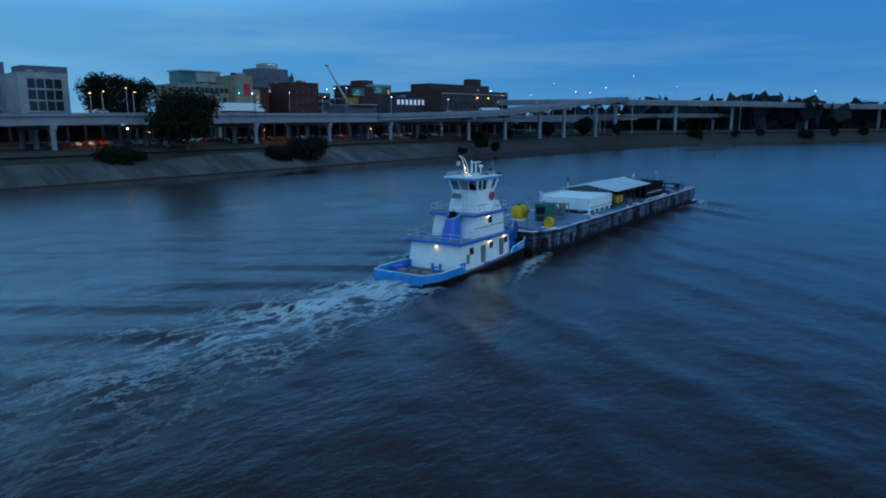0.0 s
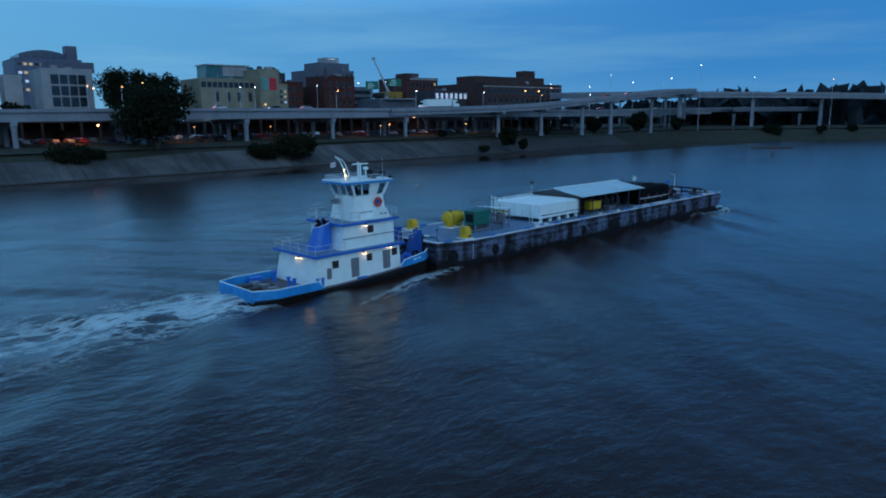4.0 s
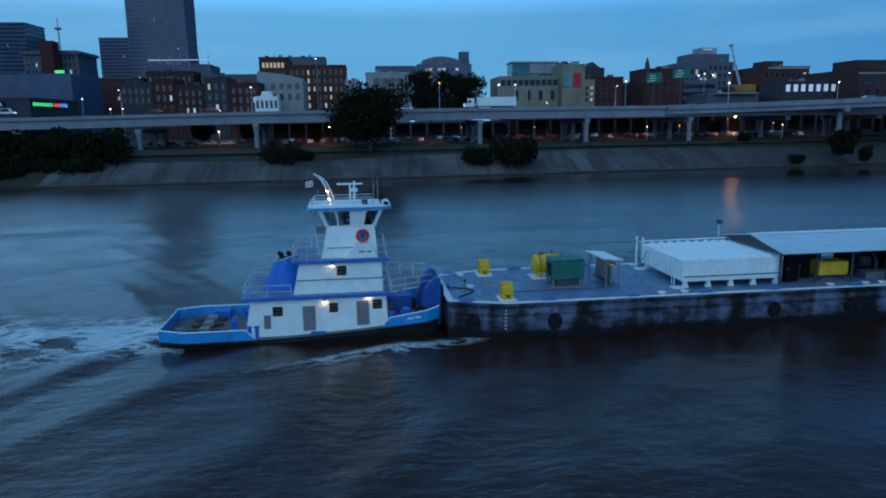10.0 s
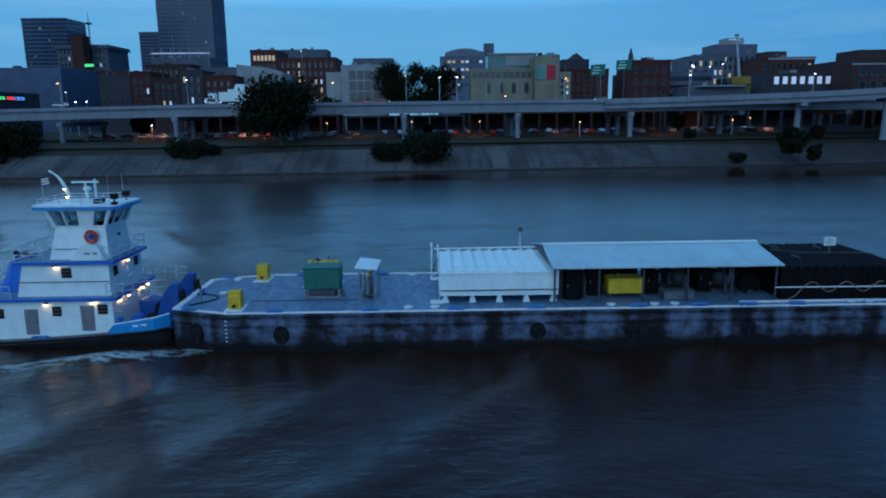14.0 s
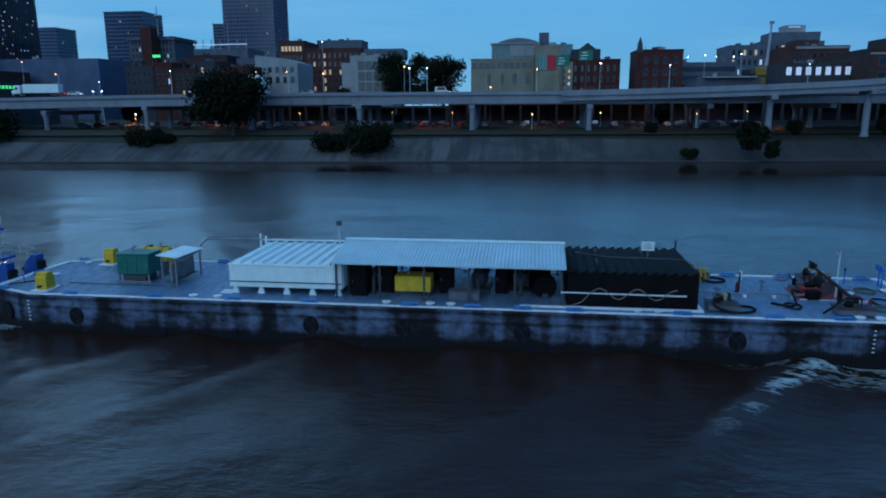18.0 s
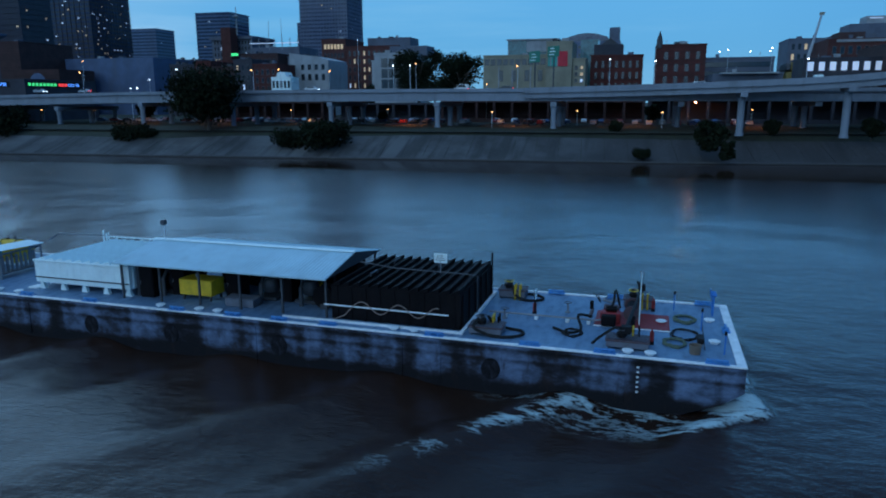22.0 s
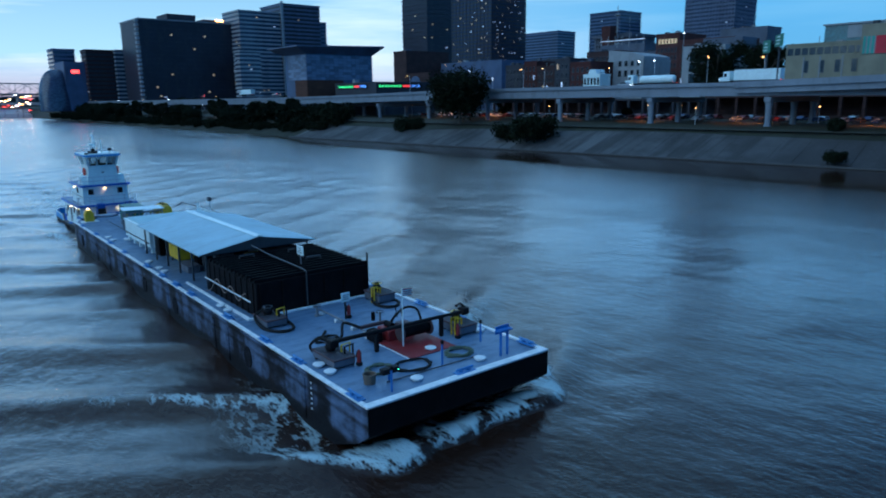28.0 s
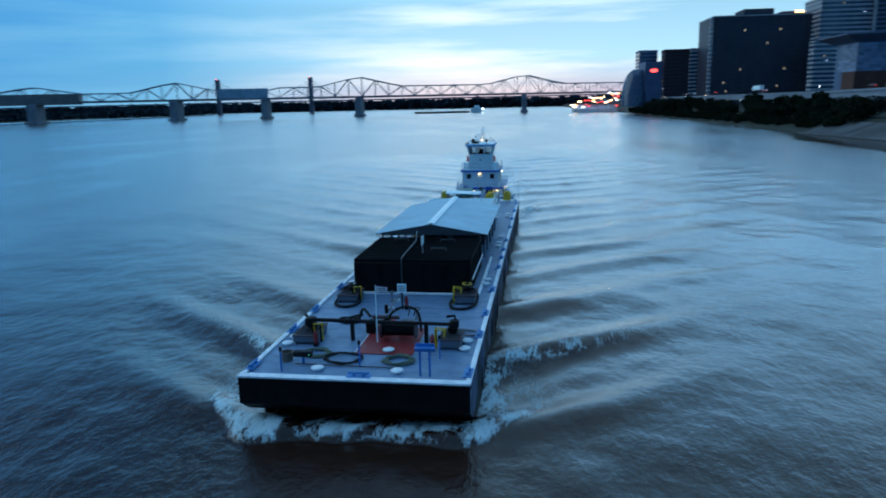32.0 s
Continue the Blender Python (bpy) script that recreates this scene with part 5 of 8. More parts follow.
def build_towers():
    tower("tall_tower", "tall pale blue-grey office tower in the city", -697, 45, -249, -193, 190, SLATE, TOWER_GLASS, 4.0, 26, 1, 16)
    tower("slab_tower", "plain blue glass slab tower", -864, 30, -337.5, -285, 119.8, SLATE, TOWER_GLASS, 4.0, 6, 2)
    tower("blue_tower", "flat-topped blue glass tower", -745, 45, -415, -367, 121.5, PALE_BLUE, TOWER_GLASS, 4.2, 4, 3)
    mast = thing("radio_mast", (-629.5, -287.4, 82), "thin radio mast on a city roof", "mast")
    part("mast", M().cyl((-629.5, -287.4, 82), (-629.5, -287.4, 110), 0.8, 0.3, 8), TRIM, mast)
    part("mast_head", M().lathe([(0.5, 0), (3.2, 1.2), (3.2, 1.8), (0.5, 3)], (-629.5, -287.4, 99), 12), TRIM, mast)
    t = block("old_stone_tower", "old stone office block with a cornice", -640, 45, -325, -277, 82, GREY_STONE)
    windows(t, -640, -323, -279, 30, 79, 12, 8, 0.05, 0.02, 0.45)
    part("cornice", M().box(-686, -638, -327, -275, 79, 82), GREY_STONE, t)
    roof_box(t, -622, 14, -302, -291, 40, 89.4, BRICK_RED, "brick_shaft")
    part("green_sign", M().box(-621.9, -621.5, -291, -283, 61, 63.5), bpy.data.materials["green_sign"], t)
    tower("lit_tower", "tall dark grey office tower with many lit windows", -545, 55, -475, -393, 165, DARK_STONE, TOWER_GLASS, 4.0, 150, 4, 14)
    tower("black_tower", "near-black glass office tower", -400, 30, -364, -327, 150, BLACKISH, BLACKISH, 4.0, 14, 5)
    tower("low_blue_tower", "low blue glass office block", -800, 40, -585, -515, 111.7, PALE_BLUE, TOWER_GLASS, 4.2, 4, 6)
    # hotel: dark slab with a pale end
    t = thing("hotel", (-255, -550, GROUND), "wide dark brown hotel slab with a pale striped end", "hotel", "city towers")
    part("slab", M().box(-305, -209, -575, -520, GROUND, 92), BLACKISH, t, smooth=False)
    for j in range(19):
        part("floor_line", M().box(-304.5, -209.5, -520, -519.75, 14 + 4.1 * j, 14.8 + 4.1 * j), DARK_STONE, t, smooth=False)
    part("pale_crown", M().box(-305.4, -208.6, -575.4, -519.4, 91.2, 92.4), TRIM, t, smooth=False)
    part("penthouse", M().box(-268, -240, -560, -530, 92.4, 99), DARK_STONE, t, smooth=False)
    part("plant_room", M().box(-295, -275, -555, -528, 92.4, 95.5), DARK_STONE, t, smooth=False)
    for j in range(20):
        part("balcony", M().box(-209, -206.4, -524.5, -519.5, 13 + 4.0 * j, 15.2 + 4.0 * j), WHITE_STONE, t, smooth=False)
    r = random.Random(9)
    for k in range(8):
        x, z = -303 + r.uniform(0, 90), 20 + 4.1 * r.randrange(16)
        part("lit_window", M().box(x, x + 1.6, -519.8, -519.6, z, z + 1.6), LIT, t, smooth=False)
    part("roof_sign", M().box(-292, -284, -519.7, -519.4, 93, 95), ORANGE_LAMP, t)
    tower("plaza_tower_pale", "pale banded office tower", -300, 45, -540, -500, 104, WHITE_STONE, TOWER_GLASS, 4.0, 14, 7)
    tower("plaza_tower_dark", "dark office tower with a pale corner stripe", -345.5, 46, -545, -498, 113.5, SLATE, BLACKISH, 4.0, 14, 8)
    part("corner_stripe", M().box(-347.5, -345, -498.2, -496.5, GROUND, 115), WHITE_STONE, bpy.data.objects["plaza_tower_dark"], smooth=False)
    tower("rear_office", "grey office tower behind the plaza towers", -392, 20, -560, -520, 100, SLATE, TOWER_GLASS, 4.0, 6, 10)
    tower("low_office", "low white banded office block", -288, 22, -490, -478, 63.5, WHITE_STONE, TOWER_GLASS, 4.0, 4, 11)
    # arena and its neighbours
    t = thing("arena", (-155, -620, GROUND), "rounded dark glass arena with a pale wing", "arena", "city towers")
    m = M()
    m.sheet(16, 8, lambda u, v: (-153 + 17 * math.cos(math.pi * u) * math.cos(v * 1.5), -612 + 17 * math.sin(math.pi * u) * math.cos(v * 1.5), GROUND + 41 * math.sin(v * 1.57) ** 0.7))
    part("dome", m, TOWER_GLASS, t)
    part("wing", M().box(-178, -159, -640, -597, GROUND, 55), PALE_BLUE, t, smooth=False)
    part("red_mark", M().box(-172, -165, -596.9, -596.6, 44, 47), RED_LAMP, t)
    tower("arena_tower", "plain blue-grey block behind the arena", -159, 21, -665, -640, 70, SLATE, TOWER_GLASS, 4, 3, 12)
    tower("brown_office", "brown office block beside the hotel", -178, 27, -610, -590, 67, BRICK_BROWN, BLACKISH, 4, 5, 13)
    tower("white_office", "white banded office block beside the hotel", -204, 20, -605, -585, 67.3, WHITE_STONE, TOWER_GLASS, 4, 4, 14)


def build_lamps():
    pole = thing("street_lamp", (-200, -20, 17.6), "street lamp with a glowing head", "street lamp", "street lamps")
    part("pole", M().cyl((-200, -20, 17.6), (-200, -20, 25.8), 0.12, 0.07, 7), RAIL, pole)
    part("arm", M().tube([(-200, -20, 25.7), (-198.8, -20, 26.1)], 0.06, 5), RAIL, pole)
    part("head", M().lathe([(0.08, 0), (0.26, 0.1), (0.26, 0.2), (0.08, 0.3)], (-198.6, -20, 25.9), 8), ORANGE_LAMP, pole, "glowing orange head")
    white = thing("street_lamp", (-200, 40, 17.6), "street lamp with a white glowing head", "street lamp", "street lamps")
    part("pole", M().cyl((-200, 40, 17.6), (-200, 40, 26.8), 0.12, 0.07, 7), RAIL, white)
    part("head", M().lathe([(0.08, 0), (0.26, 0.1), (0.26, 0.2), (0.08, 0.3)], (-199.6, 40, 26.7), 8), COOL, white, "glowing white head")
    r = random.Random(21)
    for k in range(9):
        plant(r.choice((pole, white, pole)), (-200.2, -95 + 43 * k, 17.6), 1.0, 0)
    for x, y, z, kind in ((-232, 60, 12, pole), (-240, -8, 18, pole), (-270, 20, 22, pole), (-262, 104, 22, white), (-280, 150, 26, white), (-290, 168, 27, white), (-340, -80, 26, pole), (-330, -120, 20, white), (-310, -150, 18, white), (-300, -185, 28, pole), (-255, -118, 12, white), (-252, -112, 12, white), (-230, -200, 20, pole), (-215, -230, 12, white), (-260, -300, 12, pole), (-240, -340, 12, white), (-225, -390, 10, pole), (-230, -430, 10, pole), (-210, -460, 8, white), (-240, -480, 8, white), (-200, -500, 8, pole), (-190, -540, 8, white), (-175, -560, 8, pole), (-350, -40, 40, white), (-215, 232, 22, pole), (-180, 262, 24, white), (-185, 310, 28, white), (-240, 300, 25, white), (-150, 345, 28, white), (-125, 400, 27, pole), (-90, 455, 26, white), (-40, 520, 25, white), (30, 610, 25, white), (-300, 330, 30, white), (-260, 420, 30, pole), (-160, 300, 34, white), (-205, 275, 30, white)):
        ob = thing("street_lamp", (x, y, GROUND), "tall street lamp with a glowing head", "street lamp", "street lamps")
        part("pole", M().cyl((x, y, 3.5), (x, y, z + 9), 0.16, 0.07, 7), RAIL, ob)
        part("head", M().lathe([(0.1, 0), (0.30, 0.12), (0.30, 0.25), (0.1, 0.35)], (x, y, z + 8.95), 8), ORANGE_LAMP if kind is pole else COOL, ob, "glowing head")
    # low lamps along the waterfront
    small = mesh_of("lamp_globe", M().lathe([(0.04, 0), (0.16, 0.1), (0.16, 0.25), (0.04, 0.35)], n=8), COOL)
    warm = mesh_of("lamp_globe", M().lathe([(0.04, 0), (0.16, 0.1), (0.16, 0.25), (0.04, 0.35)], n=8), ORANGE_LAMP)
    post = mesh_of("lamp_post", M().cyl((0, 0, -4.2), (0, 0, 0.05), 0.08, 0.06, 6), RAIL)
    for k in range(26):
        y = 150 - 26.0 * k + r.uniform(-4, 4)
        x = r.choice((-166, -192, -197, -205, -222)) + r.uniform(-2, 2)
        if -140 < y < 0 and x > -180:
            continue
        ob = thing("path_lamp", (x, y, GROUND + 0.3), "small glowing lamp under the highway", "lamp", "path lamps")
        shared("globe", r.choice((warm, small, warm)), ob, (x, y, GROUND + 4.5))
        shared("post", post, ob, (x, y, GROUND + 4.5))
    # busy wharf lights far down the shore
    for k in range(46):
        x, y = -150 + r.uniform(0, 60), -700 - r.uniform(0, 120)
        ob = thing("wharf_lamp", (x, y, 1.0), "bright wharf lamp far down the shore", "lamp", "wharf lamps")
        z = r.uniform(3, 22) * (1 - (x + 150) / 90)
        m = M().box(x - 1.4, x + 1.4, y - 0.4, y + 0.4, z + 4, z + 4.9)
        part("lamp", m, r.choice((WARM, ORANGE_LAMP, COOL, RED_LAMP, WARM)), ob)
        part("post", M().box(x - 0.15, x + 0.15, y - 0.15, y + 0.15, 0, z + 4), DARKSTEEL, ob)
    w = thing("wharf_boat", (-118, -745, 0), "moored pale wharf boat with lit decks", "boat")
    part("hull", M().box(-150, -92, -760, -735, -0.5, 4.5, 0.3), WHITE, w)
    part("deck_house", M().box(-148, -98, -757, -738, 4.5, 9.5, 0.3), WHITE, w)
    part("roof", M().box(-149, -97, -758, -737, 9.5, 10.2, 0.1), RED, w)
    # dark parking deck behind the columns, drawn out to keep the underside dark
    for y0, y1, x, z, m in ((-62, -4, -224, 14.2, BRICK_BROWN), (-3, 44, -228, 13.6, DARK_STONE), (45, 118, -221, 14.4, BRICK_BROWN), (119, 196, -222, 14.8, DARK_STONE), (197.5, 262, -220, 14.0, BRICK_BROWN)):
        t = thing("parking_deck", (x - 6, (y0 + y1) / 2, GROUND), "dark low brick parking deck with shaded bays", "parking deck", "parking decks")
        part("rear_wall", M().box(x - 12, x - 11, y0, y1, GROUND - 0.4, z), m, t, smooth=False)
        part("roof", M().box(x - 12, x, y0, y1, z, z + 0.7), m, t, smooth=False)
        n = round((y1 - y0) / 6.5)
        for k in range(n + 1):
            y = y0 + 0.5 + (y1 - y0 - 1) * k / n
            part("pier", M().box(x - 0.9, x - 0.05, y - 0.45, y + 0.45, GROUND - 0.4, z), m, t, smooth=False)
        part("low_wall", M().box(x - 0.6, x - 0.3, y0 + 1, y1 - 1, GROUND - 0.4, GROUND + 1.5), m, t, smooth=False)
    # sodium lamps below the highway
    for y in (-62, -28, 8, 44, 78, 112, 150):
        li = bpy.data.lights.new("sodium_light", "SPOT")  # no fittings drawn; coned downward so the water doesn't mirror them
        li.energy, li.color, li.shadow_soft_size = 2700, (1.0, 0.30, 0.08), 0.2
        li.spot_size, li.spot_blend = radians(140), 0.5
        ob = new("sodium_light", li)
        ob.location = (-190, y, 13.6)
    for x, y, z, bulb in ((-172.5, -24.5, 13.4, SODIUM_MILD), (-219.6, 134.0, 14.6, SODIUM_STRONG)):
        ob = thing("bulkhead_lamp", (x, y, z), "glowing orange bulkhead lamp below the highway deck", "lamp", "bulkhead lamps")
        part("hanger", M().cyl((x, y, z + 0.3), (x, y, z + 1.3), 0.06, n=6), DARKSTEEL, ob)
        part("housing", M().lathe([(0.34, 0.0), (0.40, 0.1), (0.30, 0.32), (0.08, 0.4)], (x, y, z), 12), DARKSTEEL, ob)
        part("lens", M().lathe([(0.06, -0.26), (0.22, -0.18), (0.28, 0.0)], (x, y, z), 12), bulb, ob, "bright orange lens")


build_riverfront()
build_museum()
build_towers()
build_lamps()


# ---- the far bridge and what lies beyond it ----
def build_bridge():
    t = thing("truss_bridge", (208, -790, 0), "long steel cantilever truss bridge across the river", "bridge")
    A, D = Vector((208.0, -790.0)), Vector((0.9458, 0.3249))
    NRM = Vector((-D.y, D.x))
    # paler and bluer than the steel itself: distance haze mixed into the colour
    steel = city_paint("hazed_bridge_steel", (0.22, 0.27, 0.31))
    piers = city_paint("bridge_pier_stone", (0.20, 0.21, 0.23))

    def at(k, o, z):
        p = A + D * 125 * k + NRM * o
        return (p.x, p.y, z)

    peaks = ((-2, 55.0), (0, 55.0), (2, 50.5), (3.4, 47.0))

    def chord(k):
        base = 41.5 if k < 1 else 37.5
        h = base
        for c, z in peaks:
            f = max(0.0, 1 - abs(k - c) / 0.46)
            h = max(h, base + (z - base) * f ** 0.95)
        return h

    ks = [-3.6 + 0.155 * i for i in range(63)]
    for side in (-7, 7):
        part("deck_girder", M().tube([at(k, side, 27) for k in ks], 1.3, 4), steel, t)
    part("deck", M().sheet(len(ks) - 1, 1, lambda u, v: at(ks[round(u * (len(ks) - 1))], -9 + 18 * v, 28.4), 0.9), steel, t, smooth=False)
    for i in range(len(ks) - 1):
        a, b = ks[i], ks[i + 1]
        for o in (-7, 7):
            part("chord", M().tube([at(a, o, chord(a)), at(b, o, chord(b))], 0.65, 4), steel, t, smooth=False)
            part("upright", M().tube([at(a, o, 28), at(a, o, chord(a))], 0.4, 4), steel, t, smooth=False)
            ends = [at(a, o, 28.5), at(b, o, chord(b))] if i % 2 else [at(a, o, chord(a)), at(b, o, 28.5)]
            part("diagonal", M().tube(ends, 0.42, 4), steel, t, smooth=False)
    for k, w in ((-3.2, 4), (-2, 5), (0, 5.5), (1.05, 5), (2, 7), (3.4, 8), (4.6, 8)):
        c = at(k, 0, 0)
        m = M().box(c[0] - w * 0.8, c[0] + w * 0.8, c[1] - 10, c[1] + 10, -1, 26, 0.6)
        part("pier", m, piers, t)
        part("pier_foot", M().box(c[0] - w * 1.2, c[0] + w * 1.2, c[1] - 13, c[1] + 13, -1, 3, 0.6), piers, t)
    wrap = city_paint("blue_grey_tarpaulin", (0.32, 0.40, 0.47))
    for k0, k1, z0, z1, col in ((1.02, 1.55, 27, 41, wrap), (2.95, 3.75, 24, 38, city_paint("brown_tarpaulin", (0.20, 0.17, 0.15)))):
        m = M()
        vs = [at(k, o, z) for k in (k0, k1) for o in (-9, 9) for z in (z0, z1)]
        m.convex(vs, [(0, 1, 3, 2), (4, 5, 7, 6), (0, 1, 5, 4), (2, 3, 7, 6), (0, 2, 6, 4), (1, 3, 7, 5)])
        part("work_shroud", m, col, t, "sheeted work shroud", smooth=False)
    # a cable-stayed bridge further off
    c = thing("far_cable_bridge", (600, -1500, 0), "distant cable bridge with slim pylons", "bridge")
    part("deck", M().box(-300, 1400, -1508, -1492, 27, 30), GREY_STONE, c)
    for x in (493, 733):
        p = part("pylon", M().box(x - 4.5, x + 4.5, -1506, -1494, -1, 86, 0.5), GREY_STONE, c)
        part("pylon_lamp", M().box(x - 0.9, x + 0.9, -1494, -1493, 85, 86.4), RED_LAMP, p)
        for s in (-1, 1):
            for k in range(5):
                part("stay", M().tube([(x, -1500, 80 - 6 * k), (x + s * (30 + 18 * (4 - k)), -1500, 30)], 0.35, 4), GREY_STONE, c)
    # another tow far down the river
    w = thing("far_tow", (84, -940, 0), "distant dark barge tow with a white towboat", "barge")
    for k in range(2):
        part("barge", M().box(60 + 45.3 * k, 105 + 45.3 * k, -952, -936, -0.5, 2.6, 0.3), DARKSTEEL, w)
    part("towboat", M().box(40, 58, -948, -940, -0.5, 7.0, 0.3).box(44, 52, -947, -941, 7, 11, 0.3), WHITE, w)
    part("lamp", M().box(38, 40, -945, -943, 5, 6.5), COOL, w)
    b = thing("channel_buoy", (-59, 175, -0.38), "small dark channel buoy afloat", "buoy")
    part("float", M().lathe([(0.3, -0.4), (0.5, 0.1), (0.5, 0.6), (0.12, 1.0)], (-59, 175, -0.38), 10), DARKSTEEL, b)
    part("mast", M().cyl((-59, 175, 0.5), (-59, 175, 2.2), 0.1), ORANGE_RING, b)
    d = thing("drift_log", (-84, 230, -0.38), "dark drifting log in the river", "log")
    part("log", M().tube([(-92, 226, -0.3), (-84, 230, -0.1), (-78, 236, -0.25)], 0.5, 7), BARK, d)
    part("branch", M().tube([(-80, 233, 0), (-77, 232, 1.2)], 0.2, 5), BARK, d)


build_bridge()


# ---- the tow: everything aboard is drawn in the tow's coordinates, and keyed with it ----
ABOARD = []
DK = 2.5  # the barge's deck


def aboard(name, at, label, category, group=""):
    ob = thing(name, at, label, category, group)
    ABOARD.append(ob)
    return ob


def cleat_mesh():
    m = M()
    m.box(-0.2, 0.2, -0.55, 0.55, 0, 0.04)
    m.box(-0.09, 0.09, -0.30, -0.16, 0.04, 0.15, 0.02)
    m.box(-0.09, 0.09, 0.16, 0.30, 0.04, 0.15, 0.02)
    m.cyl((0, -0.50, 0.17), (0, 0.50, 0.17), 0.06, n=8)
    return mesh_of("cleat", m, CLEAT_BLUE)


def cap_mesh():
    m = M().lathe([(0.20, 0), (0.20, 0.09), (0.30, 0.10), (0.30, 0.14), (0.26, 0.16), (0.09, 0.17)], n=14)
    return mesh_of("hatch_cap", m, WHITE_EDGE)


def build_barge():
    b = aboard("barge", (0, -30, 0), "worn black and grey steel deck barge with white edges, afloat", "barge")
    # plan outline with chamfered stern, section with a raked bow
    W, Y0, Y1 = 5.33, -61.8, 0.0
    plan = [(W, -58.0), (W, Y1), (-W, Y1), (-W, -58.0), (-3.95, Y0), (3.95, Y0)]
    h, bow = M(), M()
    levels = [(DK - 0.02, 0.0), (1.25, 0.0), (0.6, -0.9), (-0.2, -2.8), (-0.9, -5.0), (-1.5, -7.5)]
    n = len(plan)
    for z, back in levels:
        for x, y in plan:
            h.v.append((x * (1 if z > 0.2 or abs(x) > 5 else 0.99), y + (back if y > -1 else 0), z))
    for i in range(len(levels) - 1):
        for j in range(n):
            a, c = i * n + j, i * n + (j + 1) % n
            (bow if j == 1 else h).f.append((a, a + n, c + n, c))
    h.f.append(tuple(reversed(range((len(levels) - 1) * n, len(levels) * n))))
    used = sorted({i for f in bow.f for i in f})
    bow.v, bow.f = [h.v[i] for i in used], [tuple(used.index(i) for i in f) for f in bow.f]
    part("bow_plate", bow, SOOT, b, "black raked bow", smooth=False)
    part("hull", h, HULL, b)
    part("deck_plate", M().prism([(x * 0.998, y) for x, y in plan], DK - 0.03, DK), DECK, b, "blue-grey painted steel deck", smooth=False)
    # white painted edge bar, one length a side
    edge = [("edge_bar", [(W, -58.0), (W, Y1)]), ("edge_bar", [(-W, -58.0), (-W, Y1)]), ("edge_bar", [(-W, Y1), (W, Y1)]), ("edge_bar", [(3.95, Y0), (W, -58)]), ("edge_bar", [(-3.95, Y0), (-W, -58)]), ("edge_bar", [(-3.95, Y0), (3.95, Y0)])]
    for k, (name, (p, q)) in enumerate(edge):
        p, q = Vector((*p, 0)), Vector((*q, 0))
        d = (q - p).normalized()
        inward = Vector((-d.y, d.x, 0))
        if inward.dot(Vector((0, -30, 0)) - p) < 0:
            inward = -inward
        wide = 0.44 if k in (2, 5) else 0.24
        m = M()
        o = -0.03 * inward
        poly = [p + o, q + o, q + o + inward * wide, p + o + inward * wide]
        m.prism([(v.x, v.y) for v in poly], DK + 0.003 + 0.002 * (k > 1), DK + 0.075 + 0.003 * (k > 1))
        part(name, m, WHITE_EDGE, b, "white painted edge", smooth=False)
    # rubbing plates and fenders down the sides
    for s in (1, -1):
        part("rub_rail", M().box(s * 5.36 - 0.04, s * 5.36 + 0.04, -57.8, -0.1, 2.33, 2.43, 0.02), HULL, b)
    fend = mesh_of("fender", M().prism([(0.52 * math.cos(q), -0.1 + 0.6 * math.sin(q)) for q in np.linspace(0, 2 * math.pi, 19)[:-1]], -0.16, 0.015, "x"), WORN_BLACK, smooth=False)
    for s in (1, -1):
        for y in (-54.6, -38.4, -32.4, -25.0, -12.4):
            shared("fender", fend, b, (s * 5.36, y, 1.2), 0 if s > 0 else 180)
        for y in (-60.2,):
            shared("fender", fend, b, (s * 4.72, y, 1.2), -20 if s > 0 else 200)
        for y in (-48.5, -43.6, -26.7, -17.6, -15.4, -5.8):
            part("rubbing_strip", M().box(s * 5.35 - 0.04, s * 5.35 + 0.04, y - 0.25, y + 0.25, 0.05, 2.1, 0.02), HULL, b)
    # draught marks, a column of short bars
    mark = mesh_of("draught_mark", M().box(0, 0.012, -0.065, 0.065, -0.04, 0.04), WHITE_EDGE, smooth=False)
    for y in (-58.1, -5.0):
        for k in range(6):
            shared("draught_mark", mark, b, (5.345, y + 0.06, 0.75 + 0.26 * k))
    cl, cap = cleat_mesh(), cap_mesh()
    for s in (1, -1):
        for y in (-60.6, -55.0, -49.0, -43.6, -38.5, -32.0, -28.1, -25.0, -21.9, -15.6, -10.4, -6.6, -1.3):
            x = 5.12 if y > -58 else 4.38
            shared("cleat", cl, b, (s * x, y, DK + 0.06), 0, "blue painted cleat")
        for y in (-46.6, -44.9, -33.6, -30.8, -29.5, -18.1, -16.9, -5.5, -4.4):
            shared("hatch_cap", cap, b, (s * 4.6, y, DK), 0, "white round hatch cap")
    shared("cleat", cl, b, (-0.25, -0.45, DK + 0.06), 90, "blue painted cleat")
    shared("cleat", cl, b, (0.0, -61.2, DK + 0.06), 90, "blue painted cleat")
    for x, y in ((1.95, -1.2), (-1.85, -1.2), (0.3, -59.6), (-3.6, -59.7), (-0.85, -3.85)):
        shared("hatch_cap", cap, b, (x, y, DK), 0, "white round hatch cap")
    # white coaming round the hold of the black cooler
    for x0, x1, y0, y1 in ((4.25, 4.45, -25.2, -14.2), (-4.45, -4.25, -25.2, -14.2), (-4.25, 4.25, -14.4, -14.2)):
        part("coaming", M().box(x0, x1, y0, y1, DK, DK + 0.12, 0.015), WHITE_EDGE, b, "white painted coaming")
    # low pipe on stools along the fore deck
    run = M().tube([(0.55, -13.6, DK + 0.25), (0.55, -7.4, DK + 0.25), (0.4, -6.9, DK + 0.3)], 0.06)
    part("deck_pipe", run, STEEL, b)
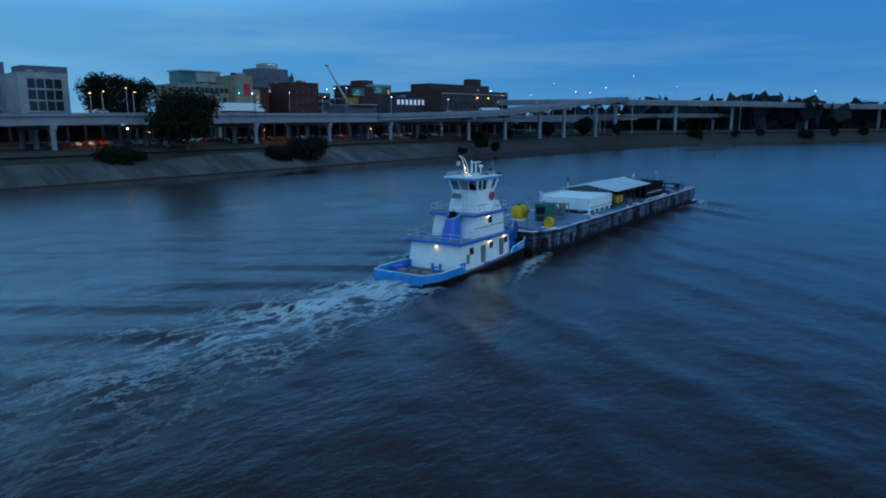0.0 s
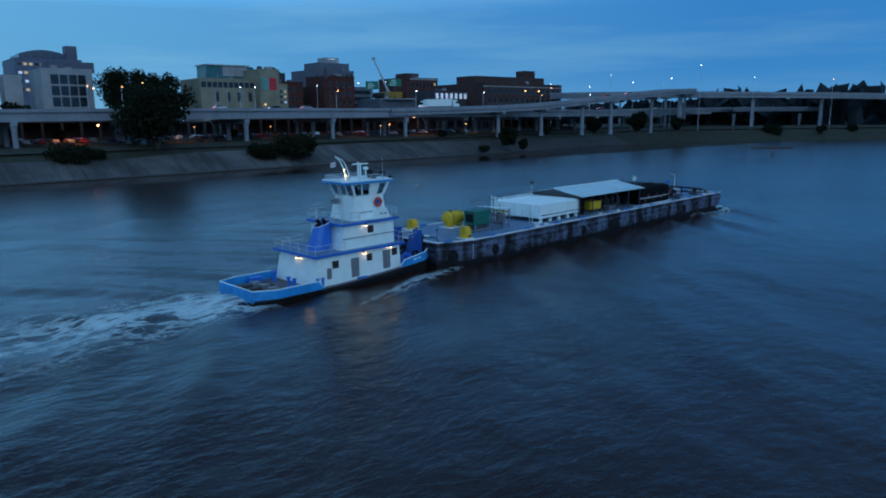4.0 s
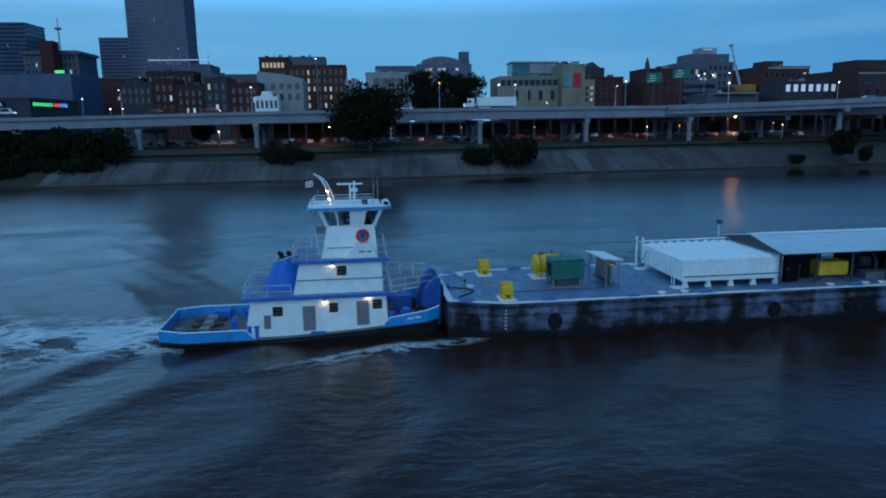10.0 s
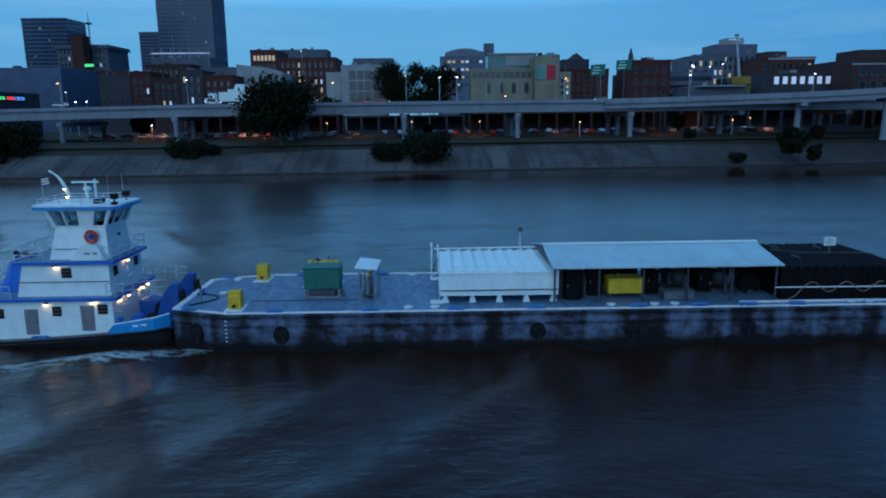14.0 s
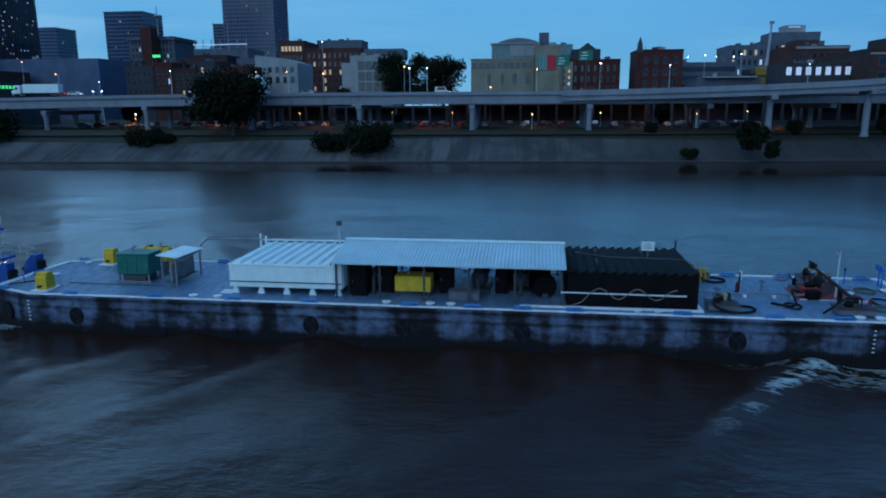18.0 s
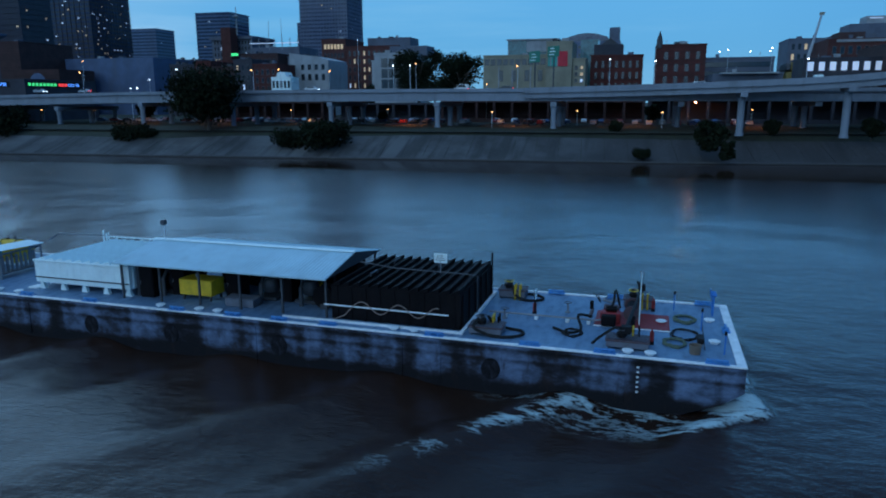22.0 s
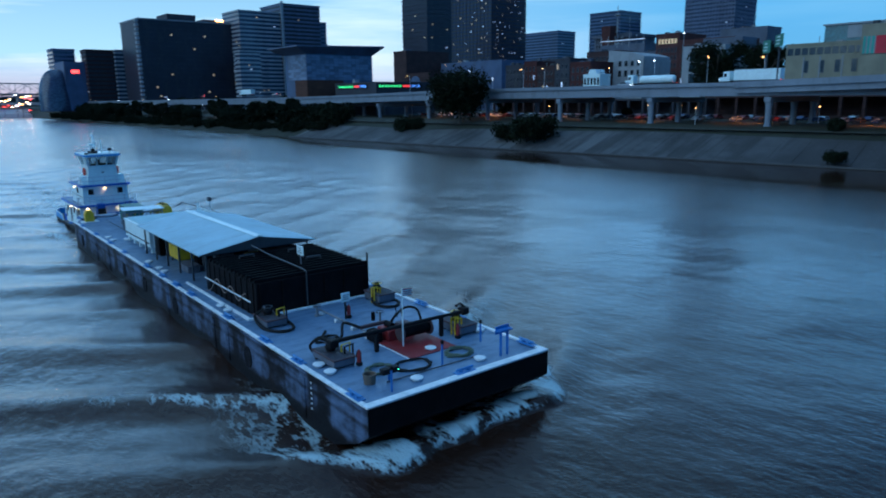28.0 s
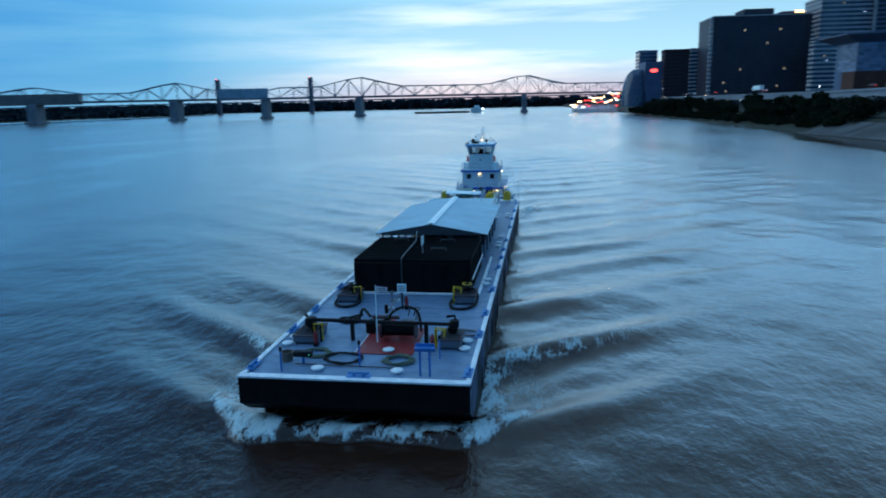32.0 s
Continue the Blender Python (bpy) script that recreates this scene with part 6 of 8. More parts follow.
    for y in (-12.6, -10.8, -9.0, -7.8):
        part("pipe_stool", M().box(0.38, 0.72, y - 0.1, y + 0.1, DK, DK + 0.19, 0.02), WHITE_EDGE, b)
    part("deck_pipe", M().tube([(-2.0, -1.6, DK + 0.06), (3.2, -1.75, DK + 0.06)], 0.03), DARKSTEEL, b)
    part("deck_pipe", M().tube([(2.3, -57.2, DK + 0.05), (2.4, -49.9, DK + 0.05)], 0.03), DARKSTEEL, b)


def build_bitts():
    first = None
    for x, y in ((3.95, -57.7), (-3.85, -57.8)):
        if first is None:
            t = aboard("mooring_bitt", (x, y, DK), "yellow steel mooring block with notched shoulders on a white base", "bitt", "mooring bitts on the stern")
            prof = [(-0.45, 0.08), (0.45, 0.08), (0.45, 0.92), (0.40, 0.98), (0.31, 0.98), (0.31, 1.16), (0.26, 1.21), (-0.26, 1.21), (-0.31, 1.16), (-0.31, 0.98), (-0.40, 0.98), (-0.45, 0.92)]
            part("block", M().prism([(x + a, DK + c) for a, c in prof], y - 0.4, y + 0.4, "y"), YELLOW, t)
            part("base_plate", M().box(x - 0.85, x + 0.85, y - 0.6, y + 0.6, DK, DK + 0.08, 0.02), WHITE_EDGE, t)
            for s in (-1, 1):
                part("cleat_horn", M().cyl((x + s * 0.5, y, DK + 0.3), (x + s * 0.75, y, DK + 0.34), 0.09), BLACK, t)
            first = t
        else:
            c = copy_thing(first, Matrix.Translation((x, y, DK)))
            BASE[c] = Vector((x, y, DK))
            ABOARD.append(c)


def build_generator():
    t = aboard("generator", (1.0, -52.5, DK), "dark green generator box on an open steel skid", "generator")
    x0, x1, y0, y1 = 0.05, 1.75, -53.75, -51.3
    part("housing", M().box(x0, x1, y0, y1, DK + 0.6, DK + 2.05, 0.06), GREEN, t)
    part("roof", M().box(x0 - 0.05, x1 + 0.05, y0 - 0.05, y1 + 0.05, DK + 2.05, DK + 2.12, 0.02), GREEN, t)
    part("radiator_grille", M().box(x0 + 0.3, x1 - 0.3, y0 - 0.04, y0, DK + 0.9, DK + 1.8), BLACK, t)
    for k in range(3):
        part("door_panel", M().box(x1, x1 + 0.025, y0 + 0.12 + 0.76 * k, y0 + 0.80 + 0.76 * k, DK + 0.72, DK + 1.95, 0.01), GREEN, t)
        part("latch", M().box(x1 + 0.025, x1 + 0.05, y0 + 0.72 + 0.76 * k, y0 + 0.77 + 0.76 * k, DK + 1.25, DK + 1.36), STEEL, t)
    part("exhaust", M().tube([(0.9, -52.9, DK + 2.1), (0.9, -52.9, DK + 2.4), (0.9, -52.6, DK + 2.5)], 0.06), DARKSTEEL, t)
    part("tank", M().box(x0 + 0.1, x1 - 0.1, y0 + 0.35, y1 - 0.35, DK + 0.15, DK + 0.58, 0.03), DARKSTEEL, t)
    for x in (x0 + 0.1, x1 - 0.1):
        part("skid_rail", M().box(x - 0.09, x + 0.09, y0 - 0.1, y1 + 0.1, DK, DK + 0.14, 0.02), STEEL, t)
        for y in (y0 + 0.1, y1 - 0.1):
            part("skid_post", M().box(x - 0.07, x + 0.07, y - 0.07, y + 0.07, DK + 0.14, DK + 0.6), STEEL, t)


def build_fuel_tank():
    t = aboard("fuel_tank", (-2.3, -53.0, DK), "yellow horizontal fuel tank on saddles in a tray", "tank")
    prof = [(0.0, -1.25), (0.45, -1.22), (0.7, -1.12), (0.76, -0.95), (0.76, 0.95), (0.7, 1.12), (0.45, 1.22), (0.0, 1.25)]
    m = M().lathe([(r, z) for r, z in prof], n=22)
    m.v = [(-2.3 + x, -53.0 + z, DK + 1.05 + y) for x, y, z in m.v]
    part("shell", m, YELLOW, t)
    for y in (-53.7, -52.3):
        part("saddle", M().box(-2.95, -1.65, y - 0.08, y + 0.08, DK + 0.06, DK + 0.55, 0.02), YELLOW, t)
        part("strap", M().tube([(-2.3 + 0.79 * math.cos(a), y, DK + 1.05 + 0.79 * math.sin(a)) for a in np.linspace(0, 2 * math.pi, 25)[:-1]], 0.03, 5, True), BLACK, t)
    part("tray", M().box(-3.2, -1.3, -54.4, -51.6, DK, DK + 0.07, 0.02), WHITE_EDGE, t)
    part("vent", M().cyl((-2.3, -52.6, DK + 1.8), (-2.3, -52.6, DK + 2.15), 0.05), BLACK, t)
    part("filler_cap", M().cyl((-2.3, -53.4, DK + 1.8), (-2.3, -53.4, DK + 1.95), 0.13), BLACK, t)


def build_awning():
    """A rack of pump bottles beneath a sloped white sheet."""
    t = aboard("manifold_rack", (0.7, -49.4, DK), "white sloped awning over a rack of grey pipes and yellow valves", "pipe rack")
    for x in (-1.1, 2.4):
        for y in (-49.9, -48.9):
            part("post", M().box(x - 0.05, x + 0.05, y - 0.05, y + 0.05, DK, DK + 2.05), STEEL, t)
    part("awning", M().sheet(1, 1, lambda u, v: (-1.3 + 3.9 * u, -50.2 + 1.5 * v, DK + 2.15 + 0.12 * u - 0.14 * v), 0.05), WHITE, t, smooth=False)
    for k in range(9):
        x = -0.9 + 0.38 * k
        part("bottle", M().lathe([(0.11, 0), (0.11, 1.0), (0.06, 1.15), (0.06, 1.25)], (x, -49.4, DK + 0.35), 10), STEEL, t)
        if k % 2 == 0:
            part("valve", M().cyl((x, -49.4, DK + 1.6), (x, -49.2, DK + 1.72), 0.11), YELLOW, t)
    part("shelf", M().box(-1.1, 2.4, -49.75, -49.05, DK + 0.3, DK + 0.35), DARKSTEEL, t)
    part("header_pipe", M().cyl((-1.2, -49.15, DK + 1.75), (2.5, -49.15, DK + 1.75), 0.08), STEEL, t)
    part("panel", M().box(1.6, 2.3, -50.0, -49.85, DK + 0.7, DK + 1.7, 0.02), STEEL, t)
    g = aboard("overhead_pipe", (-3.45, -45.1, DK), "long level grey pipe carried on a white post", "pipe")
    part("post", M().cyl((-3.45, -45.1, DK), (-3.45, -45.1, DK + 2.75), 0.07), WHITE, g, "white post")
    part("pipe", M().tube([(-2.6, -49.6, DK + 1.9), (-3.3, -49.3, DK + 2.3), (-3.45, -45.1, DK + 2.35), (-3.5, -37.0, DK + 2.4)], 0.07), STEEL, g)


def build_white_cooler():
    t = aboard("white_cooler_box", (0, -40.6, DK), "white corrugated steel cooler box raised on tapered legs", "cooler")
    x, y0, y1, z0, z1 = 3.5, -44.5, -36.8, DK + 0.5, DK + 2.05

    def wall(p, q, n, deep=0.05):
        m = M()
        p, q = Vector(p), Vector(q)
        d = (q - p).normalized()
        out = Vector((d.y, -d.x, 0))
        pts = []
        for k in range(n):
            for f, o in ((0.0, 0.0), (0.5, 0.0), (0.6, deep), (0.9, deep)):
                pts.append(p + d * (q - p).length * (k + f) / n + out * o)
        pts.append(q)
        m.sheet(len(pts) - 1, 1, lambda u, v: (*pts[round(u * (len(pts) - 1))].xy, z0 + (z1 - z0) * v))
        return m

    part("side_panel", wall((x, y0, 0), (x, y1, 0), 14, 0.025), WHITE, t, smooth=False)
    part("side_panel", wall((-x, y1, 0), (-x, y0, 0), 14, 0.025), WHITE, t, smooth=False)
    part("end_panel", wall((-x, y0, 0), (x, y0, 0), 12), WHITE, t, smooth=False)
    part("end_panel", wall((x, y1, 0), (-x, y1, 0), 12), WHITE, t, smooth=False)
    part("floor_pan", M().box(-x + 0.02, x - 0.02, y0 + 0.02, y1 - 0.02, z0, z0 + 0.05), WHITE, t)
    part("top_rim", M().box(x - 0.06, x + 0.09, y0 - 0.05, y1 + 0.05, z1 - 0.1, z1 + 0.02, 0.01), WHITE, t)
    part("top_rim", M().box(-x - 0.09, -x + 0.06, y0 - 0.05, y1 + 0.05, z1 - 0.1, z1 + 0.02, 0.01), WHITE, t)
    lou = mesh_of("louvre", M().prism([(-0.44, -0.05), (0.3, 0.17), (0.34, 0.17), (0.36, -0.05)], -x + 0.1, x - 0.1, "x"), WHITE, smooth=False)
    for k in range(10):
        shared("louvre", lou, t, (0, y0 + 0.42 + 0.765 * k, z1))
    for s in (1, -1):
        part("lower_bar", M().box(s * x - 0.04 + s * 0.06, s * x + 0.04 + s * 0.06, y0, y1, z0 + 0.34, z0 + 0.39), BLACK, t)
        for k in range(5):
            y = y0 + 0.3 + (y1 - y0 - 0.6) * k / 4
            part("leg", M().prism([(y - 0.24, DK), (y + 0.24, DK), (y + 0.09, z0), (y - 0.09, z0)], s * (x - 0.25) - 0.12, s * (x - 0.25) + 0.12, "x"), WHITE, t)
        part("foot", M().box(s * (x - 0.25) - 0.4, s * (x - 0.25) + 0.4, y0 - 0.7, y0 + 0.1, DK, DK + 0.09, 0.02), WHITE_EDGE, t)
    for dx in (0, 0.22):
        part("vent_post", M().cyl((-x + 0.05 + dx, y0 - 0.12, z0), (-x + 0.05 + dx, y0 - 0.12, z1 + 0.55), 0.05), WHITE, t)
    part("far_rail", M().tube([(-x + 0.1, y0 - 0.4, z1 + 0.25), (-x + 0.1, y1 + 0.5, z1 + 0.3)], 0.05), WHITE, t)
    part("cable", M().tube([(-2.6, y0 - 0.1, z1 - 0.35), (-2.2, y0 - 0.5, z1 - 0.9), (-2.7, y0 - 0.6, z1 - 1.3), (-3.3, y0 - 0.2, z1 - 1.3)], 0.035), BLACK, t)
    part("ladder", M().box(1.9, 1.96, y0 - 0.12, y0 - 0.06, DK, z1).box(2.3, 2.36, y0 - 0.12, y0 - 0.06, DK, z1), WHITE, t)
    l = aboard("camera_mast", (-2.4, -38.6, DK), "thin pole with a dark camera box on top", "mast")
    part("pole", M().cyl((-2.4, -38.6, DK), (-2.4, -38.6, DK + 3.75), 0.045), RAIL, l)
    part("camera_box", M().box(-2.55, -2.2, -38.75, -38.4, DK + 3.7, DK + 4.05, 0.03), DARKSTEEL, l)


def build_canopy():
    t = aboard("canopy", (0, -29.85, DK), "open shelter with a pale ribbed metal gable roof", "shelter")
    y0, y1, ex, ez, rz = -37.35, -22.4, 4.25, DK + 2.45, DK + 3.18
    n = 64
    for s in (1, -1):
        def slope(u, v, s=s):
            k = round(u * 2 * n) % 2
            x = s * (0.05 + (ex - 0.05) * v)
            return (x, y0 + (y1 - y0) * u, rz + (ez - rz) * v + 0.035 * k)
        m = M().sheet(2 * n, 1, slope, 0.03)
        if s > 0:
            m.f = [f[::-1] for f in m.f]
        part("roof_sheet", m, ROOFTIN, t, "pale ribbed roof sheet", smooth=False)
    part("ridge_cap", M().prism([(-0.28, rz + 0.02), (0, rz + 0.09), (0.28, rz + 0.02), (0.28, rz + 0.05), (0, rz + 0.12), (-0.28, rz + 0.05)], y0 - 0.05, y1 + 0.05, "y"), WHITE, t, smooth=False)
    for y in np.linspace(y0 + 0.25, y1 - 0.25, 6):
        for s in (1, -1):
            part("post", M().box(s * 3.75 - 0.06, s * 3.75 + 0.06, y - 0.06, y + 0.06, DK, ez + 0.02), DARKSTEEL, t)
            part("rafter", M().prism([(s * 4.15, ez - 0.10), (s * 4.15, ez - 0.02), (s * 0.02, rz - 0.04), (s * 0.02, rz - 0.14)], y - 0.05, y + 0.05, "y"), DARKSTEEL, t, smooth=False)
        part("tie_beam", M().box(-3.8, 3.8, y - 0.05, y + 0.05, ez - 0.16, ez - 0.06), DARKSTEEL, t)
        part("king_post", M().box(-0.04, 0.04, y - 0.04, y + 0.04, ez - 0.1, rz - 0.1), DARKSTEEL, t)
    for s in (1, -1):
        for f in (0.25, 0.6, 0.98):
            x, z = s * ex * f, rz + (ez - rz) * f - 0.055
            part("purlin", M().box(x - 0.05, x + 0.05, y0 + 0.1, y1 - 0.1, z - 0.06, z), DARKSTEEL, t)
        part("gutter_trim", M().box(s * ex - 0.03, s * ex + 0.03, y0, y1, ez - 0.08, ez + 0.01), ROOFTIN, t)
    for y in (y0 + 0.02, y1 - 0.02):
        part("gable_panel", M().prism([(-4.1, ez - 0.06), (4.1, ez - 0.06), (0, rz - 0.04)], y - 0.02, y + 0.02, "y"), DARKSTEEL, t, smooth=False)
    part("screen_wall", M().sheet(30, 1, lambda u, v: (-3.0 + 6.2 * u, -36.5 + 0.06 * (round(u * 30) % 2), DK + 2.3 * v), 0), STEEL, t, smooth=False)


def build_pump(y, x=0.0, guard=YELLOW):
    t = aboard("pump_engine", (x, y, DK), "oily dark pump engine with pipes under the shelter roof", "pump", "pump engines under the shelter")
    part("skid", M().box(x - 1.9, x + 1.9, y - 0.75, y + 0.75, DK, DK + 0.22, 0.03), DARKSTEEL, t)
    part("engine_block", M().box(x - 1.3, x + 0.4, y - 0.45, y + 0.45, DK + 0.22, DK + 1.25, 0.08), SOOT, t)
    part("cylinder_head", M().box(x - 1.2, x + 0.3, y - 0.3, y + 0.3, DK + 1.25, DK + 1.5, 0.05), guard, t)
    part("flywheel", M().cyl((x - 1.5, y, DK + 0.85), (x - 1.3, y, DK + 0.85), 0.55, n=20), DARKSTEEL, t)
    part("pump_case", M().lathe([(0.0, -0.5), (0.4, -0.45), (0.55, -0.2), (0.55, 0.2), (0.4, 0.45), (0, 0.5)], (x + 1.1, y, DK + 0.85), 16), DARKSTEEL, t)
    part("exhaust", M().tube([(x - 0.6, y + 0.35, DK + 1.4), (x - 0.6, y + 0.5, DK + 1.7), (x - 0.2, y + 0.5, DK + 1.95)], 0.09), SOOT, t)
    part("discharge_pipe", M().tube([(x + 1.1, y, DK + 1.3), (x + 1.2, y, DK + 1.6), (x + 2.0, y, DK + 1.6), (x + 2.4, y, DK + 1.2), (x + 2.4, y, DK)], 0.13), DARKSTEEL, t)
    part("air_filter", M().cyl((x - 0.9, y - 0.6, DK + 1.55), (x - 0.3, y - 0.6, DK + 1.55), 0.2, n=14), STEEL, t)
    part("guard", M().box(x + 0.42, x + 0.62, y - 0.5, y + 0.5, DK + 0.22, DK + 1.1, 0.02), guard, t)


def build_under_canopy():
    for k, y in enumerate((-34.9, -28.0, -25.2)):
        build_pump(y, -0.3 if k else 0.2, YELLOW if k != 1 else STEEL)
    t = aboard("yellow_tank", (2.5, -32.2, DK), "yellow rectangular oil tank on short legs", "tank")
    part("tank_body", M().box(1.6, 3.0, -33.4, -31.0, DK + 0.35, DK + 1.38, 0.04), YELLOW, t)
    for x in (1.75, 2.85):
        for y in (-33.2, -31.2):
            part("leg", M().box(x - 0.06, x + 0.06, y - 0.06, y + 0.06, DK, DK + 0.36), DARKSTEEL, t)
    part("filler", M().cyl((2.2, -32.6, DK + 1.38), (2.2, -32.6, DK + 1.55), 0.1), STEEL, t)
    # near-black boxes added to fill out the shade under the roof
    for x0, x1, y0, y1, z1 in ((1.6, 3.2, -36.3, -35.2, 2.2), (0.9, 2.2, -34.6, -33.6, 1.9), (-3.3, -1.3, -33.2, -30.2, 1.75), (0.7, 2.0, -30.6, -29.7, 1.65), (-3.4, -1.9, -27.0, -23.2, 1.9), (0.4, 1.6, -26.9, -26.1, 1.55)):
        t = aboard("steel_cabinet", ((x0 + x1) / 2, (y0 + y1) / 2, DK), "near-black steel machinery cabinet under the shelter roof", "cabinet", "machinery cabinets under the shelter")
        part("body", M().box(x0, x1, y0, y1, DK + 0.08, DK + z1, 0.03), SOOT, t)
        part("plinth", M().box(x0 + 0.05, x1 - 0.05, y0 + 0.05, y1 - 0.05, DK, DK + 0.08), BLACK, t)
        part("door", M().box(x1, x1 + 0.03, y0 + 0.08, y1 - 0.08, DK + 0.2, DK + z1 - 0.1, 0.01), SOOT, t)
        part("handle", M().box(x1 + 0.03, x1 + 0.06, y0 + 0.14, y0 + 0.18, DK + 0.9, DK + 1.1), STEEL, t)
        part("vent_pipe", M().tube([((x0 + x1) / 2, y1 - 0.2, DK + z1), ((x0 + x1) / 2, y1 - 0.2, DK + z1 + 0.25), ((x0 + x1) / 2 - 0.5, y1 - 0.2, DK + z1 + 0.3)], 0.07), SOOT, t)
    t = aboard("tool_chest", (3.0, -28.8, DK), "low grey steel chest", "chest")
    part("body", M().box(2.5, 3.4, -29.8, -27.8, DK, DK + 0.5, 0.03), BOXGREY, t)
    part("lid", M().box(2.46, 3.44, -29.84, -27.76, DK + 0.5, DK + 0.56, 0.02), BOXGREY, t)
    t = aboard("hose_reel", (1.9, -23.6, DK), "black hose reel with coiled hose", "hose reel")
    for s in (-0.35, 0.35):
        part("reel_disc", M().cyl((1.9 + s - 0.02, -23.6, DK + 0.75), (1.9 + s + 0.02, -23.6, DK + 0.75), 0.72, n=20), SOOT, t)
    part("coiled_hose", M().tube([(1.9 - 0.3 + 0.6 * k / 60, -23.6 + 0.55 * math.cos(k * 0.7), DK + 0.75 + 0.55 * math.sin(k * 0.7)) for k in range(60)], 0.05, 6), RUBBER, t)
    part("stand", M().box(1.45, 2.35, -23.8, -23.4, DK, DK + 0.3, 0.02), DARKSTEEL, t)


def build_black_cooler():
    t = aboard("black_cooler", (0, -18.4, DK), "soot-black steel cooler with slanted fins on top", "cooler")
    x, y0, y1, z0, z1 = 3.8, -22.3, -14.45, DK + 0.02, DK + 2.05
    part("body", M().box(-x, x, y0, y1, z0, z1, 0.04), SOOT, t)
    fin = mesh_of("fin", M().prism([(-0.30, 0.0), (0.20, 0.24), (0.27, 0.24), (0.25, 0.0)], -x, x, "x"), SOOT, smooth=False)
    for k in range(13):
        shared("fin", fin, t, (0, y0 + 0.3 + 0.6 * k, z1))
    for s in (1, -1):
        for k in range(9):
            y = y0 + 0.4 + (y1 - y0 - 0.8) * k / 8
            part("stiffener", M().box(s * x - 0.05, s * x + 0.05, y - 0.05, y + 0.05, z0, z1 - 0.05), SOOT, t)
        part("side_pipe", M().tube([(s * (x + 0.1), y0 - 0.4, z0 + 0.85), (s * (x + 0.1), y1 - 0.7, z0 + 0.82)], 0.045), WHITE_EDGE, t, "white pipe")
    for k in range(6):
        xx = -x + 0.3 + (2 * x - 0.6) * k / 5
        part("stiffener", M().box(xx - 0.05, xx + 0.05, y1 - 0.02, y1 + 0.07, z0, z1 - 0.05), SOOT, t)
    cab = [(x + 0.13, y0 + 1.4 + 5.2 * k / 40, z0 + 0.95 + 0.33 * math.sin(k * 0.36) - 0.1) for k in range(41)]
    part("cable", M().tube([(x + 0.3, y0 + 0.2, z0 + 0.05), (x + 0.2, y0 + 0.9, z0 + 0.3)] + cab, 0.03, 6), paint("tan_cable", (0.30, 0.21, 0.17), 0.7), t, "tan slack cable")
    part("conduit", M().tube([(0.9, y0 + 0.6, z1 + 0.75), (0.6, -19.6, z1 + 0.42), (0.6, y1 - 0.6, z1 + 0.36), (0.6, y1 + 0.12, z1 + 0.3), (0.6, y1 + 0.12, z0)], 0.045), DARKSTEEL, t)
    for xx, yy in ((-1.6, -20.2), (1.8, -20.4), (-1.4, -17.2)):
        part("lifting_eye", M().tube([(xx - 0.5, yy, z1 + 0.25), (xx - 0.5, yy, z1 + 0.42), (xx + 0.5, yy, z1 + 0.42), (xx + 0.5, yy, z1 + 0.25)], 0.05), DARKSTEEL, t)
    part("port_post", M().cyl((-x, y1, z0), (-x, y1, z1 + 0.75), 0.06), SOOT, t)
    s = aboard("notice_board", (-0.35, -16.9, DK + 2.3), "white notice board on a post above the black cooler", "sign")
    part("post", M().cyl((-0.35, -16.9, DK + 2.05), (-0.35, -16.9, DK + 2.9), 0.04), STEEL, s)
    part("board", M().box(-0.38, -0.32, -17.32, -16.48, DK + 2.75, DK + 3.35, 0.01), WHITE, s)
    for k in range(3):
        part("text_bar", M().box(-0.315, -0.31, -17.2 + 0.05 * k, -16.6 - 0.07 * k, DK + 2.92 + 0.13 * k, DK + 2.96 + 0.13 * k), DARKSTEEL, s)


def ring(cx, cy, z, r, rr, k, wob=0.1):
    """A loose coil of k turns lying on deck."""
    n = 26 * k
    return [(cx + (r + wob * math.sin(i * 1.3) - 0.05 * (i // 26)) * math.cos(2 * math.pi * i / 26) * 1.05, cy + (r + wob * math.cos(i * 0.9)) * 0.8 * math.sin(2 * math.pi * i / 26), z + rr + 0.6 * rr * (i / 26 % k)) for i in range(n)]


MAROON = paint("maroon_grey_paint", (0.085, 0.045, 0.05), 0.6, dirty=0.5)


